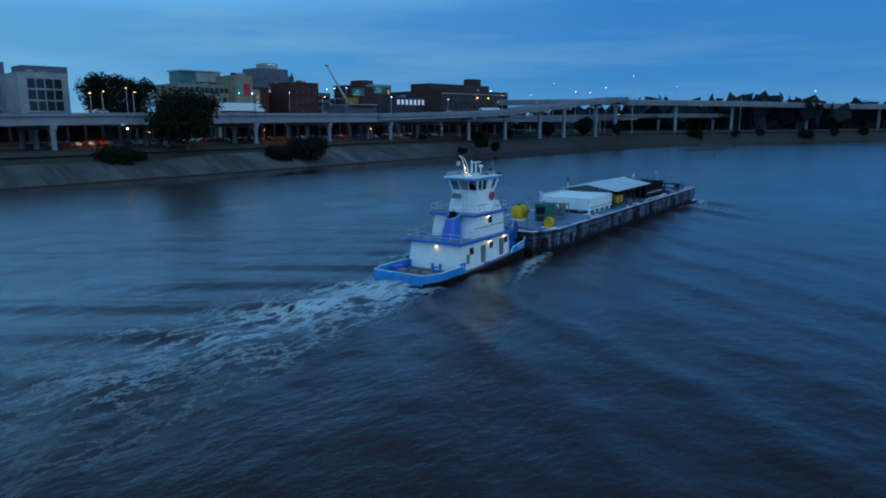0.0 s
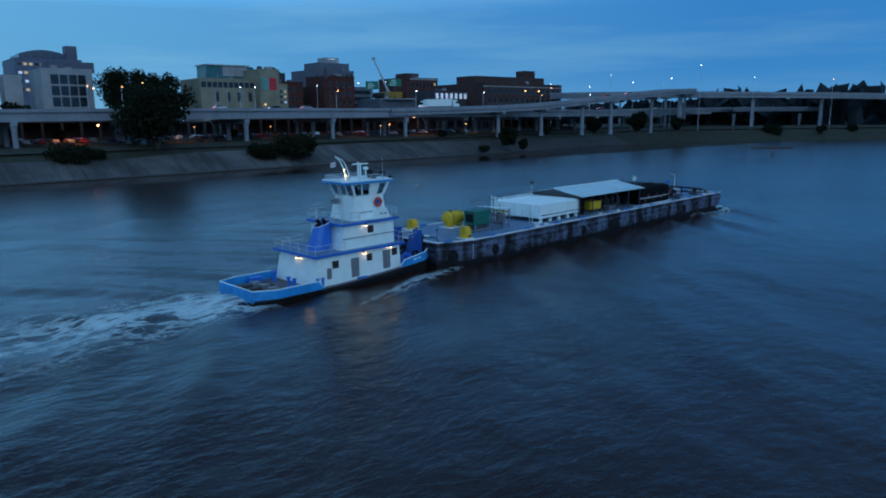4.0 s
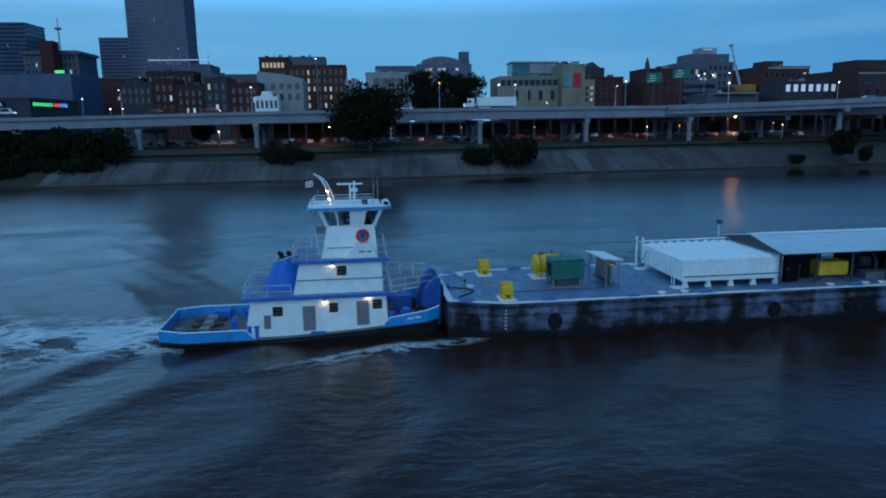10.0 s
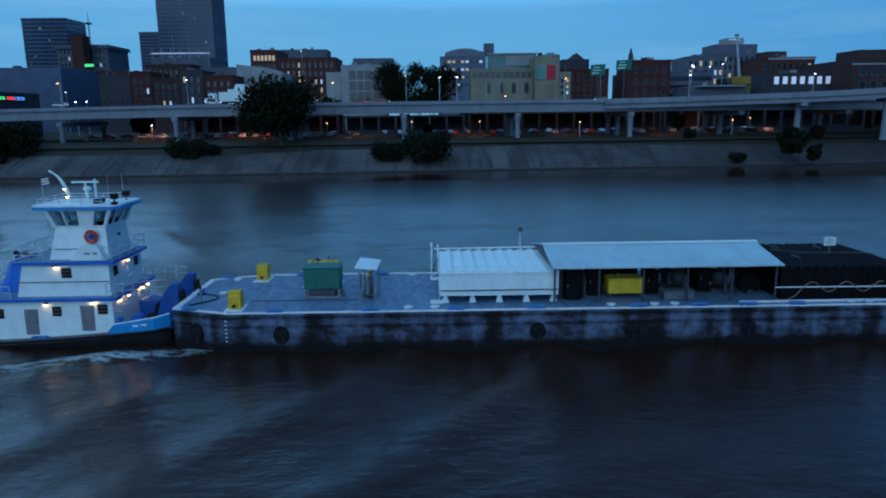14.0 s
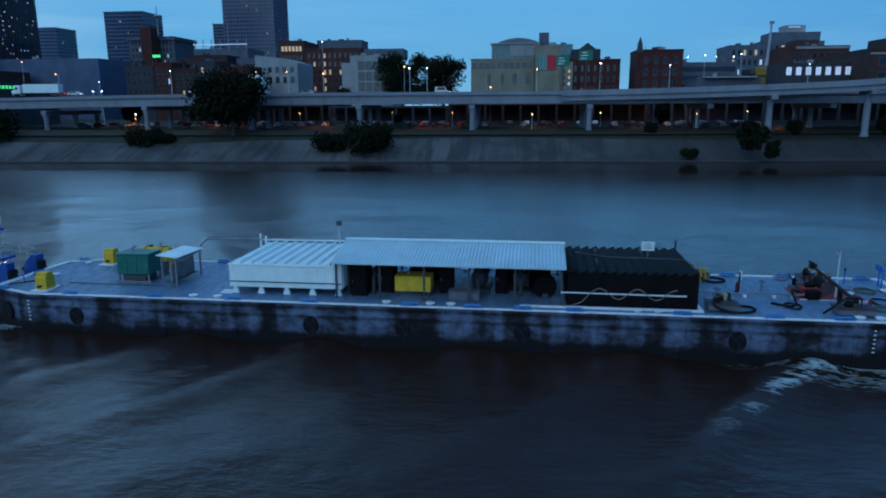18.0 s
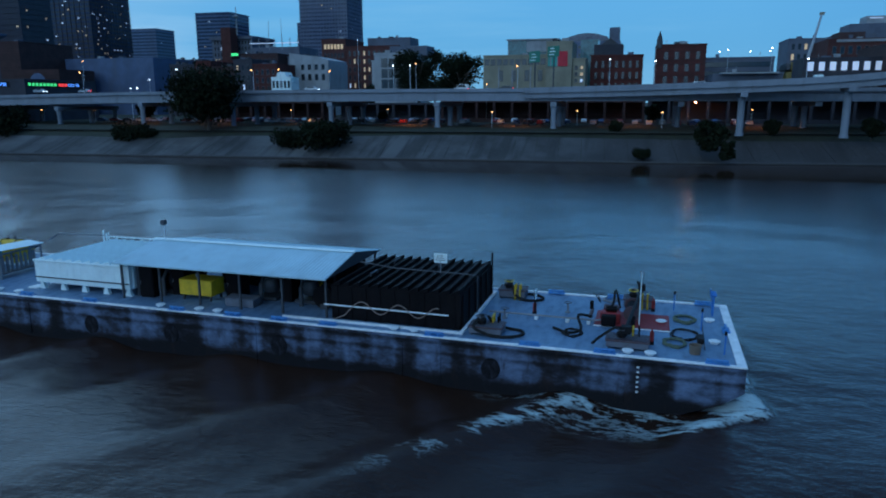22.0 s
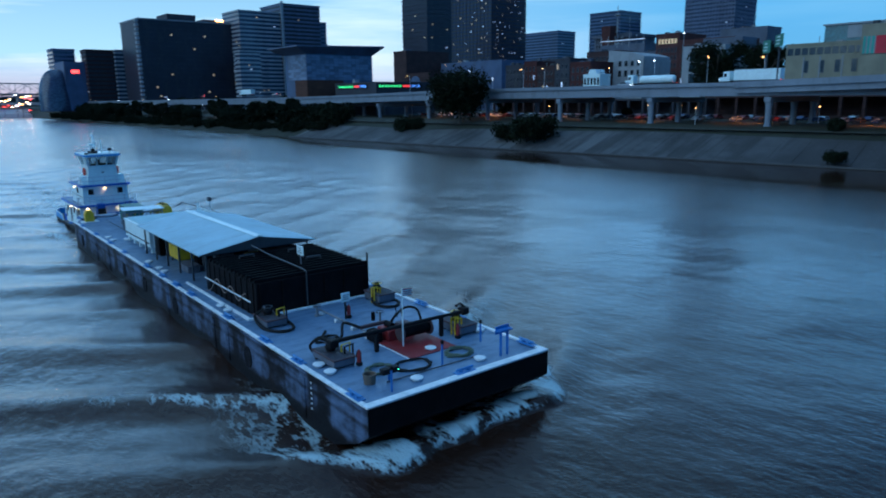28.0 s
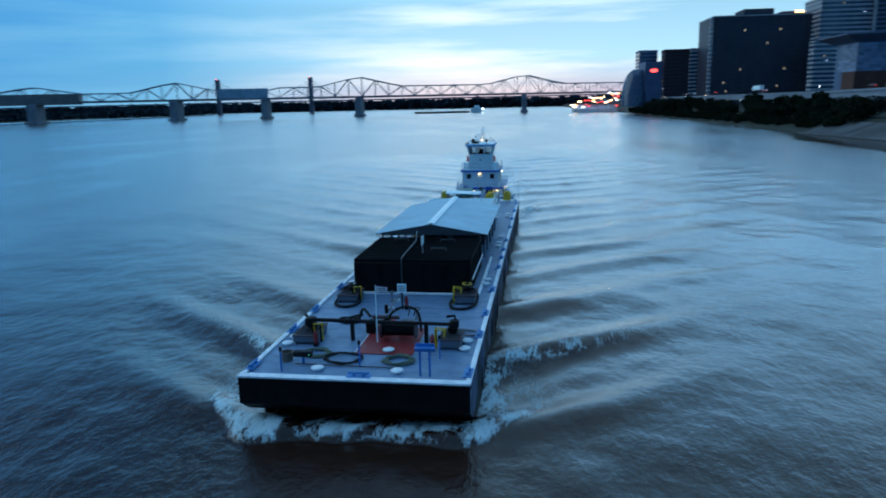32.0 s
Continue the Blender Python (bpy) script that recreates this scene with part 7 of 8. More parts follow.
def build_foredeck():
    # deck boxes with valves, two abreast the red pump and two before the black cooler
    for x, y, w, l, h in ((3.75, -5.55, 1.15, 2.1, 0.5), (-3.85, -5.2, 1.1, 1.7, 0.55), (3.65, -13.0, 1.2, 1.8, 0.5), (-3.75, -13.0, 1.2, 1.7, 0.6)):
        t = aboard("valve_box", (x, y, DK), "dark steel spill box with yellow and black valves", "valve box", "spill boxes on the fore deck")
        m = M().box(x - w / 2, x + w / 2, y - l / 2, y + l / 2, DK + 0.1, DK + h, 0.03)
        part("box", m, BOXGREY, t)
        part("rim", M().box(x - w / 2 - 0.05, x + w / 2 + 0.05, y - l / 2 - 0.05, y + l / 2 + 0.05, DK + h - 0.08, DK + h, 0.01), MAROON, t)
        for sx in (-1, 1):
            for sy in (-1, 1):
                part("foot", M().box(x + sx * w * 0.42 - 0.06, x + sx * w * 0.42 + 0.06, y + sy * l * 0.42 - 0.06, y + sy * l * 0.42 + 0.06, DK, DK + 0.1), DARKSTEEL, t)
        part("valve_body", M().lathe([(0.2, 0), (0.26, 0.1), (0.26, 0.25), (0.14, 0.35), (0.14, 0.5)], (x, y - 0.3, DK + h), 12), BLACK, t)
        part("hand_wheel", M().tube([(x + 0.28 * math.cos(a), y - 0.3 + 0.28 * math.sin(a), DK + h + 0.44) for a in np.linspace(0, 6.28, 15)[:-1]], 0.03, 6, True), DARKSTEEL if x > 0 else YELLOW, t)
        for k in range(2):
            part("bent_pipe", M().tube([(x - 0.3 * (1 if x > 0 else -1), y + 0.25 + 0.3 * k, DK + h - 0.3), (x - 0.3 * (1 if x > 0 else -1), y + 0.25 + 0.3 * k, DK + h + 0.35), (x - 0.75 * (1 if x > 0 else -1), y + 0.25 + 0.3 * k, DK + h + 0.4), (x - 0.75 * (1 if x > 0 else -1), y + 0.25 + 0.3 * k, DK + 0.02)], 0.055), YELLOW if x < 0 or k == 0 else SOOT, t)
    # hoses looping out of the boxes
    for s in (1, -1):
        h = aboard("cargo_hose", (s * 3.6, -11.8, DK), "thick black rubber hose looped on deck", "hose", "black hoses by the boxes")
        p = [(s * 3.7, -13.4, DK + 0.85), (s * 4.3, -13.6, DK + 0.45), (s * 4.4, -12.6, DK + 0.09), (s * 4.25, -11.6, DK + 0.09), (s * 3.7, -11.05, DK + 0.09), (s * 3.1, -11.2, DK + 0.09), (s * 2.85, -12.0, DK + 0.09), (s * 3.0, -12.7, DK + 0.3), (s * 3.4, -13.0, DK + 0.85)]
        part("hose", M().tube(smooth_line(p, 5), 0.085, 8), RUBBER, h)
        part("coupling", M().cyl((s * 3.7, -13.4, DK + 0.72), (s * 3.7, -13.4, DK + 0.95), 0.13), STEEL, h)
    # red pump on its red plate
    t = aboard("red_pump_unit", (-0.7, -5.6, DK), "oxide-red winch and pump unit on a red plate", "winch")
    part("plate", M().box(-2.15, 0.75, -7.5, -3.4, DK + 0.002, DK + 0.05, 0.01), RED, t)
    part("plate_edge", M().box(0.75, 0.80, -7.5, -3.4, DK, DK + 0.06, 0.01), WHITE_EDGE, t)
    part("tank", M().box(-0.55, 0.2, -7.2, -6.1, DK + 0.05, DK + 0.62, 0.05), RED, t)
    part("motor", M().cyl((-0.2, -6.9, DK + 0.78), (-0.2, -6.3, DK + 0.78), 0.17, n=14), SOOT, t)
    part("gear_case", M().box(0.4, 0.95, -7.1, -6.3, DK + 0.05, DK + 0.65, 0.06), SOOT, t)
    part("lever", M().cyl((-1.2, -7.3, DK + 0.8), (-1.3, -7.6, DK + 1.25), 0.03), SOOT, t)
    part("lever", M().cyl((-1.5, -7.3, DK + 0.8), (-1.6, -7.5, DK + 1.2), 0.03), SOOT, t)
    part("housing", M().box(-1.6, -0.85, -7.1, -6.2, DK + 0.05, DK + 0.66, 0.06), MAROON, t)
    part("drum", M().cyl((-1.9, -5.5, DK + 0.6), (-0.2, -5.5, DK + 0.6), 0.30, n=18), SOOT, t)
    for xx in (-1.95, -0.15):
        part("drum_flange", M().cyl((xx - 0.04, -5.5, DK + 0.6), (xx + 0.04, -5.5, DK + 0.6), 0.44, n=18), MAROON, t)
    part("hoop_hose", M().tube(smooth_line([(-2.1, -6.2, DK + 0.3), (-1.9, -6.4, DK + 1.3), (-1.2, -6.5, DK + 1.55), (-0.5, -6.5, DK + 1.2), (-0.2, -6.7, DK + 0.6)], 5), 0.07), RUBBER, t)
    part("manifold", M().cyl((-0.6, -7.7, DK + 0.55), (0.9, -7.7, DK + 0.55), 0.11, n=12), MAROON, t)
    part("valve", M().cyl((0.1, -7.7, DK + 0.8), (0.1, -7.7, DK + 1.25), 0.11), SOOT, t)
    # the boom that lies across the bow
    b = aboard("cargo_boom", (1.4, -5.1, DK), "long black lattice-thin boom lying across two props", "boom")
    part("boom_pipe", M().cyl((3.75, -5.65, DK + 0.98), (-3.9, -5.02, DK + 1.12), 0.11, 0.09, n=12), BLACK, b)
    part("column", M().box(1.31, 1.49, -5.5, -5.25, DK, DK + 0.95, 0.03), BLACK, b)
    part("prop", M().box(-2.65, -2.45, -5.25, -5.05, DK, DK + 1.05, 0.02), BLACK, b)
    part("boom_head", M().box(-4.25, -3.8, -5.25, -4.8, DK + 0.95, DK + 1.35, 0.05), BLACK, b)
    part("boom_head", M().tube([(-4.1, -5.0, DK + 1.3), (-4.0, -5.3, DK + 1.5), (-3.6, -5.2, DK + 1.45)], 0.07), SOOT, b)
    part("heel", M().box(3.5, 4.0, -5.9, -5.4, DK + 0.72, DK + 1.12, 0.05), BLACK, b)
    part("hose_end", M().tube(smooth_line([(3.8, -5.7, DK + 1.0), (4.2, -6.2, DK + 1.1), (4.3, -6.9, DK + 0.6), (4.0, -7.3, DK + 0.1)], 4), 0.07), RUBBER, b)
    part("hose_end", M().tube(smooth_line([(1.0, -7.6, DK + 0.6), (1.6, -8.3, DK + 0.8), (1.9, -8.1, DK + 0.1), (2.6, -8.7, DK + 0.08), (2.0, -9.6, DK + 0.08)], 5), 0.08), RUBBER, b)
    # rope and hose coils
    for x, y, r, k, mt in ((2.65, -3.2, 0.66, 3, HOSE_GREEN), (1.1, -2.65, 0.85, 2, RUBBER), (-1.65, -2.55, 0.70, 4, HOSE_GREEN), (2.5, -8.5, 0.6, 2, RUBBER), (-4.6, -6.9, 0.5, 2, STEEL)):
        c = aboard("rope_coil", (x, y, DK), "loose coil of dark rope lying on deck", "rope", "coils on the bow deck")
        part("coil", M().tube(ring(x, y, DK, r, 0.045, k), 0.045, 6), mt, c)
    # flag staff
    f = aboard("flag_staff", (0.0, -5.05, DK), "white flag staff with a small striped flag", "flag")
    part("staff", M().cyl((0, -5.05, DK), (0, -5.05, DK + 3.1), 0.035, 0.025), WHITE, f)
    for k in range(7):
        part("stripe", M().sheet(6, 1, lambda u, v, k=k: (-0.62 * u, -5.05 + 0.05 * math.sin(6 * u), DK + 2.72 + 0.052 * (k + v) - 0.07 * u), 0), RED if k % 2 == 0 else WHITE, f)
    part("canton", M().sheet(3, 1, lambda u, v: (-0.27 * u, -5.062 + 0.02 * math.sin(3 * u), DK + 2.88 + 0.205 * v - 0.03 * u), 0.004), NAVY, f)
    # lamp stands and posts
    for x, y, h in ((3.55, -0.85, 1.0), (0.05, -1.75, 1.1), (-3.55, -3.1, 1.0)):
        p = aboard("light_post", (x, y, DK), "thin blue post on the bow deck", "post", "light posts at the bow")
        part("post", M().box(x - 0.035, x + 0.035, y - 0.035, y + 0.035, DK, DK + h), NAVY, p)
        part("lamp_box", M().box(x - 0.06, x + 0.06, y - 0.06, y + 0.06, DK + h, DK + h + 0.2, 0.02), BLACK, p)
    p = aboard("blue_stand", (-3.2, -0.95, DK), "blue steel stand with a flat plate on two legs", "stand")
    for x in (-3.42, -2.98):
        part("leg", M().box(x - 0.045, x + 0.045, -1.0, -0.9, DK, DK + 1.25), NAVY, p)
    part("plate", M().box(-3.65, -2.75, -1.1, -0.8, DK + 1.25, DK + 1.36, 0.02), NAVY, p)
    part("back_plate", M().box(-3.65, -2.75, -1.12, -1.08, DK + 1.1, DK + 1.5, 0.01), NAVY, p)
    p = aboard("steel_bucket", (3.8, -2.25, DK), "dull brown steel bucket on deck", "bucket")
    part("shell", M().lathe([(0.26, 0), (0.30, 0.42), (0.32, 0.42), (0.32, 0.46), (0.27, 0.46), (0.24, 0.1)], (3.8, -2.25, DK), 14), TIMBER, p)
    p = aboard("search_light", (2.9, -2.0, DK), "dark flat light box near the bow edge", "lamp")
    part("case", M().box(2.45, 3.35, -2.15, -1.8, DK + 0.35, DK + 0.62, 0.04), BLACK, p)
    part("stand", M().box(2.85, 2.95, -2.05, -1.95, DK, DK + 0.36), NAVY, p)
    part("lens", M().box(2.52, 2.56, -1.8, -1.785, DK + 0.46, DK + 0.50), GREEN_LAMP, p)
    # sign post and fire extinguishers
    p = aboard("sign_post", (-0.1, -11.0, DK), "white notice on a dark post", "sign")
    part("post", M().cyl((-0.1, -11.0, DK), (-0.1, -11.0, DK + 1.5), 0.05), BLACK, p)
    part("board", M().box(-0.38, 0.18, -10.97, -10.93, DK + 1.05, DK + 1.6, 0.01), WHITE, p)
    for k in range(3):
        part("text_bar", M().box(-0.3, 0.1, -10.93, -10.925, DK + 1.18 + 0.12 * k, DK + 1.22 + 0.12 * k), DARKSTEEL, p)
    for x, y in ((-0.35, -11.05), (3.05, -4.35), (-3.0, -4.3)):
        e = aboard("fire_extinguisher", (x, y, DK), "red fire extinguisher on a stand", "extinguisher", "fire extinguishers on deck")
        part("cylinder", M().lathe([(0.1, 0), (0.11, 0.05), (0.11, 0.48), (0.05, 0.58), (0.03, 0.64)], (x, y, DK + 0.18), 12), RED, e)
        part("stand", M().box(x - 0.12, x + 0.12, y - 0.12, y + 0.12, DK, DK + 0.18, 0.02), BLACK, e)
        part("hose", M().tube([(x, y, DK + 0.8), (x + 0.13, y, DK + 0.75), (x + 0.14, y, DK + 0.4)], 0.02, 5), RUBBER, e)
    for x, y in ((0.9, -12.6), (-1.3, -9.2)):
        v = aboard("deck_valve", (x, y, DK), "small grey deck valve with a hand wheel", "valve", "deck valves")
        part("stem", M().lathe([(0.16, 0), (0.16, 0.06), (0.07, 0.1), (0.07, 0.6), (0.1, 0.62)], (x, y, DK), 10), STEEL, v)
        part("hand_wheel", M().tube([(x + 0.22 * math.cos(a), y + 0.22 * math.sin(a), DK + 0.62) for a in np.linspace(0, 6.28, 13)[:-1]], 0.025, 5, True), DARKSTEEL, v)
    p = aboard("lamp_pole", (2.6, -60.4, DK), "thin grey pole near the stern edge", "pole")
    part("pole", M().cyl((2.6, -60.4, DK), (2.6, -60.4, DK + 1.0), 0.05), STEEL, p)
    part("head", M().cyl((2.6, -60.4, DK + 1.0), (2.6, -60.4, DK + 1.15), 0.09), BLACK, p)
    r = aboard("mooring_rope", (1.6, -59.9, DK), "dark mooring rope lying over the stern deck", "rope")
    part("rope", M().tube(smooth_line([(3.4, -61.0, DK + 0.1), (2.4, -60.2, DK + 0.05), (1.5, -59.6, DK + 0.05), (0.6, -60.3, DK + 0.05), (0.4, -61.4, DK + 0.1)], 5), 0.045, 6), RUBBER, r)


build_barge()
build_bitts()
build_generator()
build_fuel_tank()
build_awning()
build_white_cooler()
build_canopy()
build_under_canopy()
build_black_cooler()
build_foredeck()


# ---- the towboat ----
def build_towboat():
    t = aboard("towboat", (0, -72, 0), "white and bright blue river towboat with lit lamps, afloat", "towboat")
    CX = 0.25
    HB = 3.4

    def outline(grow=0.0):
        h = HB + grow
        return [(CX + h, -79.5), (CX + h, -63.2), (CX + h - 0.5, -62.4), (CX - h + 0.5, -62.4), (CX - h, -63.2), (CX - h, -79.5), (CX - h + 0.7, -81.2), (CX + h - 0.7, -81.2)]

    def sheer(y):
        """The deck's height along the boat: low aft, rising to the bow."""
        return 0.42 + 0.75 * max(0.0, (y + 74.0) / 11.5) ** 1.5

    # hull
    ys = [-81.2, -79.5, -76.5, -74, -71, -68, -66, -64.5, -63.2, -62.4]
    half = lambda y: HB - (0.7 * (-79.5 - y) / 1.7 if y < -79.5 else 0) - (0.5 * (y + 63.2) / 0.8 if y > -63.2 else 0)
    h = M()
    for y in ys:
        z = sheer(y)
        a = half(y)
        for x, zz in ((a, z), (a + 0.04, z - 0.35), (a - 0.05, -0.1), (a * 0.9, -1.2), (-a * 0.9, -1.2), (-a + 0.05, -0.1), (-a - 0.04, z - 0.35), (-a, z)):
            h.v.append((CX + x, y, zz))
    for i in range(len(ys) - 1):
        for j in range(7):
            a = 8 * i + j
            h.f.append((a, a + 1, a + 9, a + 8))
    h.f.append(tuple(range(8)))
    h.f.append(tuple(reversed(range(8 * len(ys) - 8, 8 * len(ys)))))
    h.f = [f[::-1] for f in h.f]
    part("hull", h, BLACK, t, "black lower hull")
    d = M().sheet(len(ys) - 1, 1, lambda u, v: (CX + half(ys[round(u * (len(ys) - 1))]) * (0.99 - 1.98 * v), ys[round(u * (len(ys) - 1))], sheer(ys[round(u * (len(ys) - 1))]) + 0.004))
    d.f = [f[::-1] for f in d.f]
    part("main_deck", d, paint("brown_grey_deck", (0.12, 0.11, 0.12), 0.7, dirty=0.5), t, "worn brown-grey deck")
    # rubbing strake and the pale deck edge amidships
    for s in (1, -1):
        pts = [(CX + s * (half(y) + 0.06), y, sheer(y) - 0.12) for y in ys]
        part("strake", M().tube(pts, 0.11, 6), BLACK, t)
    # stern and bow bulwarks: light blue, with white capping rails
    def bulwark(pts, z_lo, z_hi, name, material):
        m = M()
        n = len(pts)
        for k in range(n - 1):
            (xa, ya), (xb, yb) = pts[k], pts[k + 1]
            dx, dy = xb - xa, yb - ya
            q = math.hypot(dx, dy)
            ox, oy = -dy / q * 0.04, dx / q * 0.04
            vs = [(xa + s * ox, ya + s * oy, z) for s in (1, -1) for z in (z_lo[k], z_hi[k])] + [(xb + s * ox, yb + s * oy, z) for s in (1, -1) for z in (z_lo[k + 1], z_hi[k + 1])]
            m.convex(vs, [(0, 1, 5, 4), (2, 3, 7, 6), (1, 3, 7, 5), (0, 2, 6, 4), (0, 1, 3, 2), (4, 5, 7, 6)])
        ob = part(name, m, material, t, smooth=False)
        cap = M().tube([(x, y, z + 0.02) for (x, y), z in zip(pts, z_hi)], 0.05, 6)
        part("capping_rail", cap, WHITE, t, "white capping rail")
        return ob

    a = HB + 0.03
    st = [(CX + a, -74.9), (CX + a, -75.5), (CX + a, -79.5), (CX + a - 0.7, -81.25), (CX - a + 0.7, -81.25), (CX - a, -79.5), (CX - a, -75.5), (CX - a, -74.9)]
    bulwark(st, [0.2] * 8, [0.45, 1.08, 1.1, 1.15, 1.15, 1.1, 1.08, 0.45], "stern_bulwark", SKYBLUE)
    for s in (1, -1):
        bw = [(CX + s * a, -66.3), (CX + s * a, -65.8), (CX + s * a, -63.2), (CX + s * (a - 0.5), -62.35)]
        bulwark(bw, [0.75, 0.75, 1.0, 1.05], [0.9, 1.45, 1.85, 2.0], "bow_bulwark", SKYBLUE)
        for k in range(2):
            part("name_bar", M().box(CX + s * (a + 0.045), CX + s * (a + 0.05), -64.6 + 0.55 * k, -64.2 + 0.55 * k, 1.3 + 0.06 * k, 1.42 + 0.06 * k), WHITE, t)
    for s in (1, -1):
        yy = np.linspace(-75.0, -66.0, 10)
        m = M()
        for k in range(9):
            za, zb = sheer(yy[k]), sheer(yy[k + 1])
            vs = [(CX + s * (HB + o), y, z) for y, za_ in ((yy[k], za), (yy[k + 1], zb)) for o in (0.0, 0.10) for z in (za_ - 0.24, za_ + 0.03)]
            m.convex(vs, [(0, 1, 3, 2), (4, 5, 7, 6), (0, 1, 5, 4), (2, 3, 7, 6), (1, 3, 7, 5), (0, 2, 6, 4)])
        part("side_plate", m, BOXGREY, t, "dull grey deck edge plate", smooth=False)
    part("bow_bulwark", M().box(CX - 2.9, CX + 2.9, -62.45, -62.36, 0.9, 1.4), SKYBLUE, t)

    # lower deckhouse with sloped ends
    LH = 2.95
    z0, z1 = 0.45, 3.05
    m = M()
    vs = [(CX + s * (LH + 0.12), y, z0) for s in (1, -1) for y in (-75.6, -65.9)] + [(CX + s * LH, y, z1) for s in (1, -1) for y in (-75.1, -66.0)]
    m.convex(vs, [(0, 1, 5, 4), (2, 3, 7, 6), (0, 2, 6, 4), (1, 3, 7, 5), (4, 5, 7, 6), (0, 1, 3, 2)])
    part("lower_house", m, WHITE, t, "white deckhouse", smooth=False)
    # first deck, its blue edge
    part("house_deck", M().box(CX - 3.25, CX + 3.25, -75.6, -65.6, z1, z1 + 0.12, 0.02), DECK, t)
    for s in (1, -1):
        part("deck_edge", M().box(CX + s * 3.25 - 0.04, CX + s * 3.25 + 0.04, -75.64, -65.56, z1 - 0.06, z1 + 0.16, 0.015), BLUE, t, "blue deck edge")
    for y in (-75.6, -65.6):
        part("deck_edge", M().box(CX - 3.2, CX + 3.2, y - 0.04, y + 0.04, z1 - 0.06, z1 + 0.16, 0.015), BLUE, t, "blue deck edge")
    # upper deckhouse
    z2, z3, UH = z1 + 0.12, 5.35, 2.45
    m = M()
    vs = [(CX + s * (UH + 0.06), y, z2) for s in (1, -1) for y in (-72.3, -66.2)] + [(CX + s * UH, y, z3) for s in (1, -1) for y in (-71.8, -66.2)]
    m.convex(vs, [(0, 1, 5, 4), (2, 3, 7, 6), (0, 2, 6, 4), (1, 3, 7, 5), (4, 5, 7, 6), (0, 1, 3, 2)])
    part("upper_house", m, WHITE, t, "white upper deckhouse", smooth=False)
    part("house_deck", M().box(CX - 2.7, CX + 2.7, -72.3, -65.8, z3, z3 + 0.12, 0.02), DECK, t)
    for s in (1, -1):
        part("deck_edge", M().box(CX + s * 2.7 - 0.04, CX + s * 2.7 + 0.04, -72.34, -65.76, z3 - 0.05, z3 + 0.16, 0.015), BLUE, t, "blue deck edge")
    for y in (-72.3, -65.8):
        part("deck_edge", M().box(CX - 2.65, CX + 2.65, y - 0.04, y + 0.04, z3 - 0.05, z3 + 0.16, 0.015), BLUE, t, "blue deck edge")
    # wheelhouse: trunk, raked window band on corner posts, blue-edged roof
    z4, z5, z6 = z3 + 0.12, 7.65, 8.8
    lo = [(CX + s * 1.75, y, z4) for s in (1, -1) for y in (-70.35, -66.45)]
    hi = [(CX + s * 1.5, y, z5) for s in (1, -1) for y in (-69.85, -66.6)]
    part("wheelhouse_trunk", M().convex(lo + hi, [(0, 1, 5, 4), (2, 3, 7, 6), (0, 2, 6, 4), (1, 3, 7, 5), (4, 5, 7, 6), (0, 1, 3, 2)]), WHITE, t, "white wheelhouse trunk", smooth=False)
    bot = {(s, y): Vector((CX + s * 1.5, -69.85 if y < 0 else -66.6, z5)) for s in (1, -1) for y in (-1, 1)}
    top = {(s, y): Vector((CX + s * 1.72, -70.3 if y < 0 else -66.1, z6)) for s in (1, -1) for y in (-1, 1)}
    for s in (1, -1):
        for y in (-1, 1):
            part("corner_post", M().cyl(bot[s, y], top[s, y], 0.13, n=8), WHITE, t)
    sides = [((1, -1), (1, 1)), ((-1, 1), (-1, -1)), ((1, 1), (-1, 1)), ((-1, -1), (1, -1))]
    for p, q in sides:
        n = 4 if p[0] == q[0] else 3
        for k in range(n + 1):
            f = k / n
            b0, t0 = bot[p].lerp(bot[q], f), top[p].lerp(top[q], f)
            if 0 < k < n:
                part("mullion", M().cyl(b0, t0, 0.075, n=6), WHITE, t)
            if k < n:
                f1, f2 = (k + 0.05) / n, (k + 0.95) / n
                quad = [bot[p].lerp(bot[q], f1), bot[p].lerp(bot[q], f2), top[p].lerp(top[q], f2), top[p].lerp(top[q], f1)]
                solid = n == 4 and k == (2 if p[0] > 0 else 1)
                m = M()
                nrm = (quad[1] - quad[0]).cross(quad[3] - quad[0]).normalized() * 0.015
                m.convex([v + nrm for v in quad] + [v - nrm for v in quad], [(0, 1, 2, 3), (4, 5, 6, 7), (0, 1, 5, 4), (1, 2, 6, 5), (2, 3, 7, 6), (3, 0, 4, 7)])
                part("blank_panel" if solid else "window_pane", m, WHITE if solid else WINDOW_CLEAR, t, "white panel" if solid else "clear raked window pane", smooth=False)
        part("window_sill", M().cyl(bot[p], bot[q], 0.06, n=6), WHITE, t)
        part("header", M().cyl(top[p], top[q], 0.1, n=6), WHITE, t)
    rf = [(CX + 1.95, -70.9), (CX + 1.95, -65.75), (CX + 1.6, -65.45), (CX - 1.6, -65.45), (CX - 1.95, -65.75), (CX - 1.95, -70.9), (CX - 1.7, -71.1), (CX + 1.7, -71.1)]
    part("wheelhouse_roof", M().prism(rf, z6 + 0.19, z6 + 0.30), WHITE, t, smooth=False)
    part("roof_fascia", M().prism([(CX + (x - CX) * 1.02, -68.2 + (y + 68.2) * 1.015) for x, y in rf], z6, z6 + 0.19), SKYBLUE, t, "bright blue roof fascia", smooth=False)
    # inside the wheelhouse
    part("console", M().box(CX - 1.2, CX + 1.2, -67.3, -66.8, z5 - 0.1, z5 + 0.25, 0.04), BLACK, t)
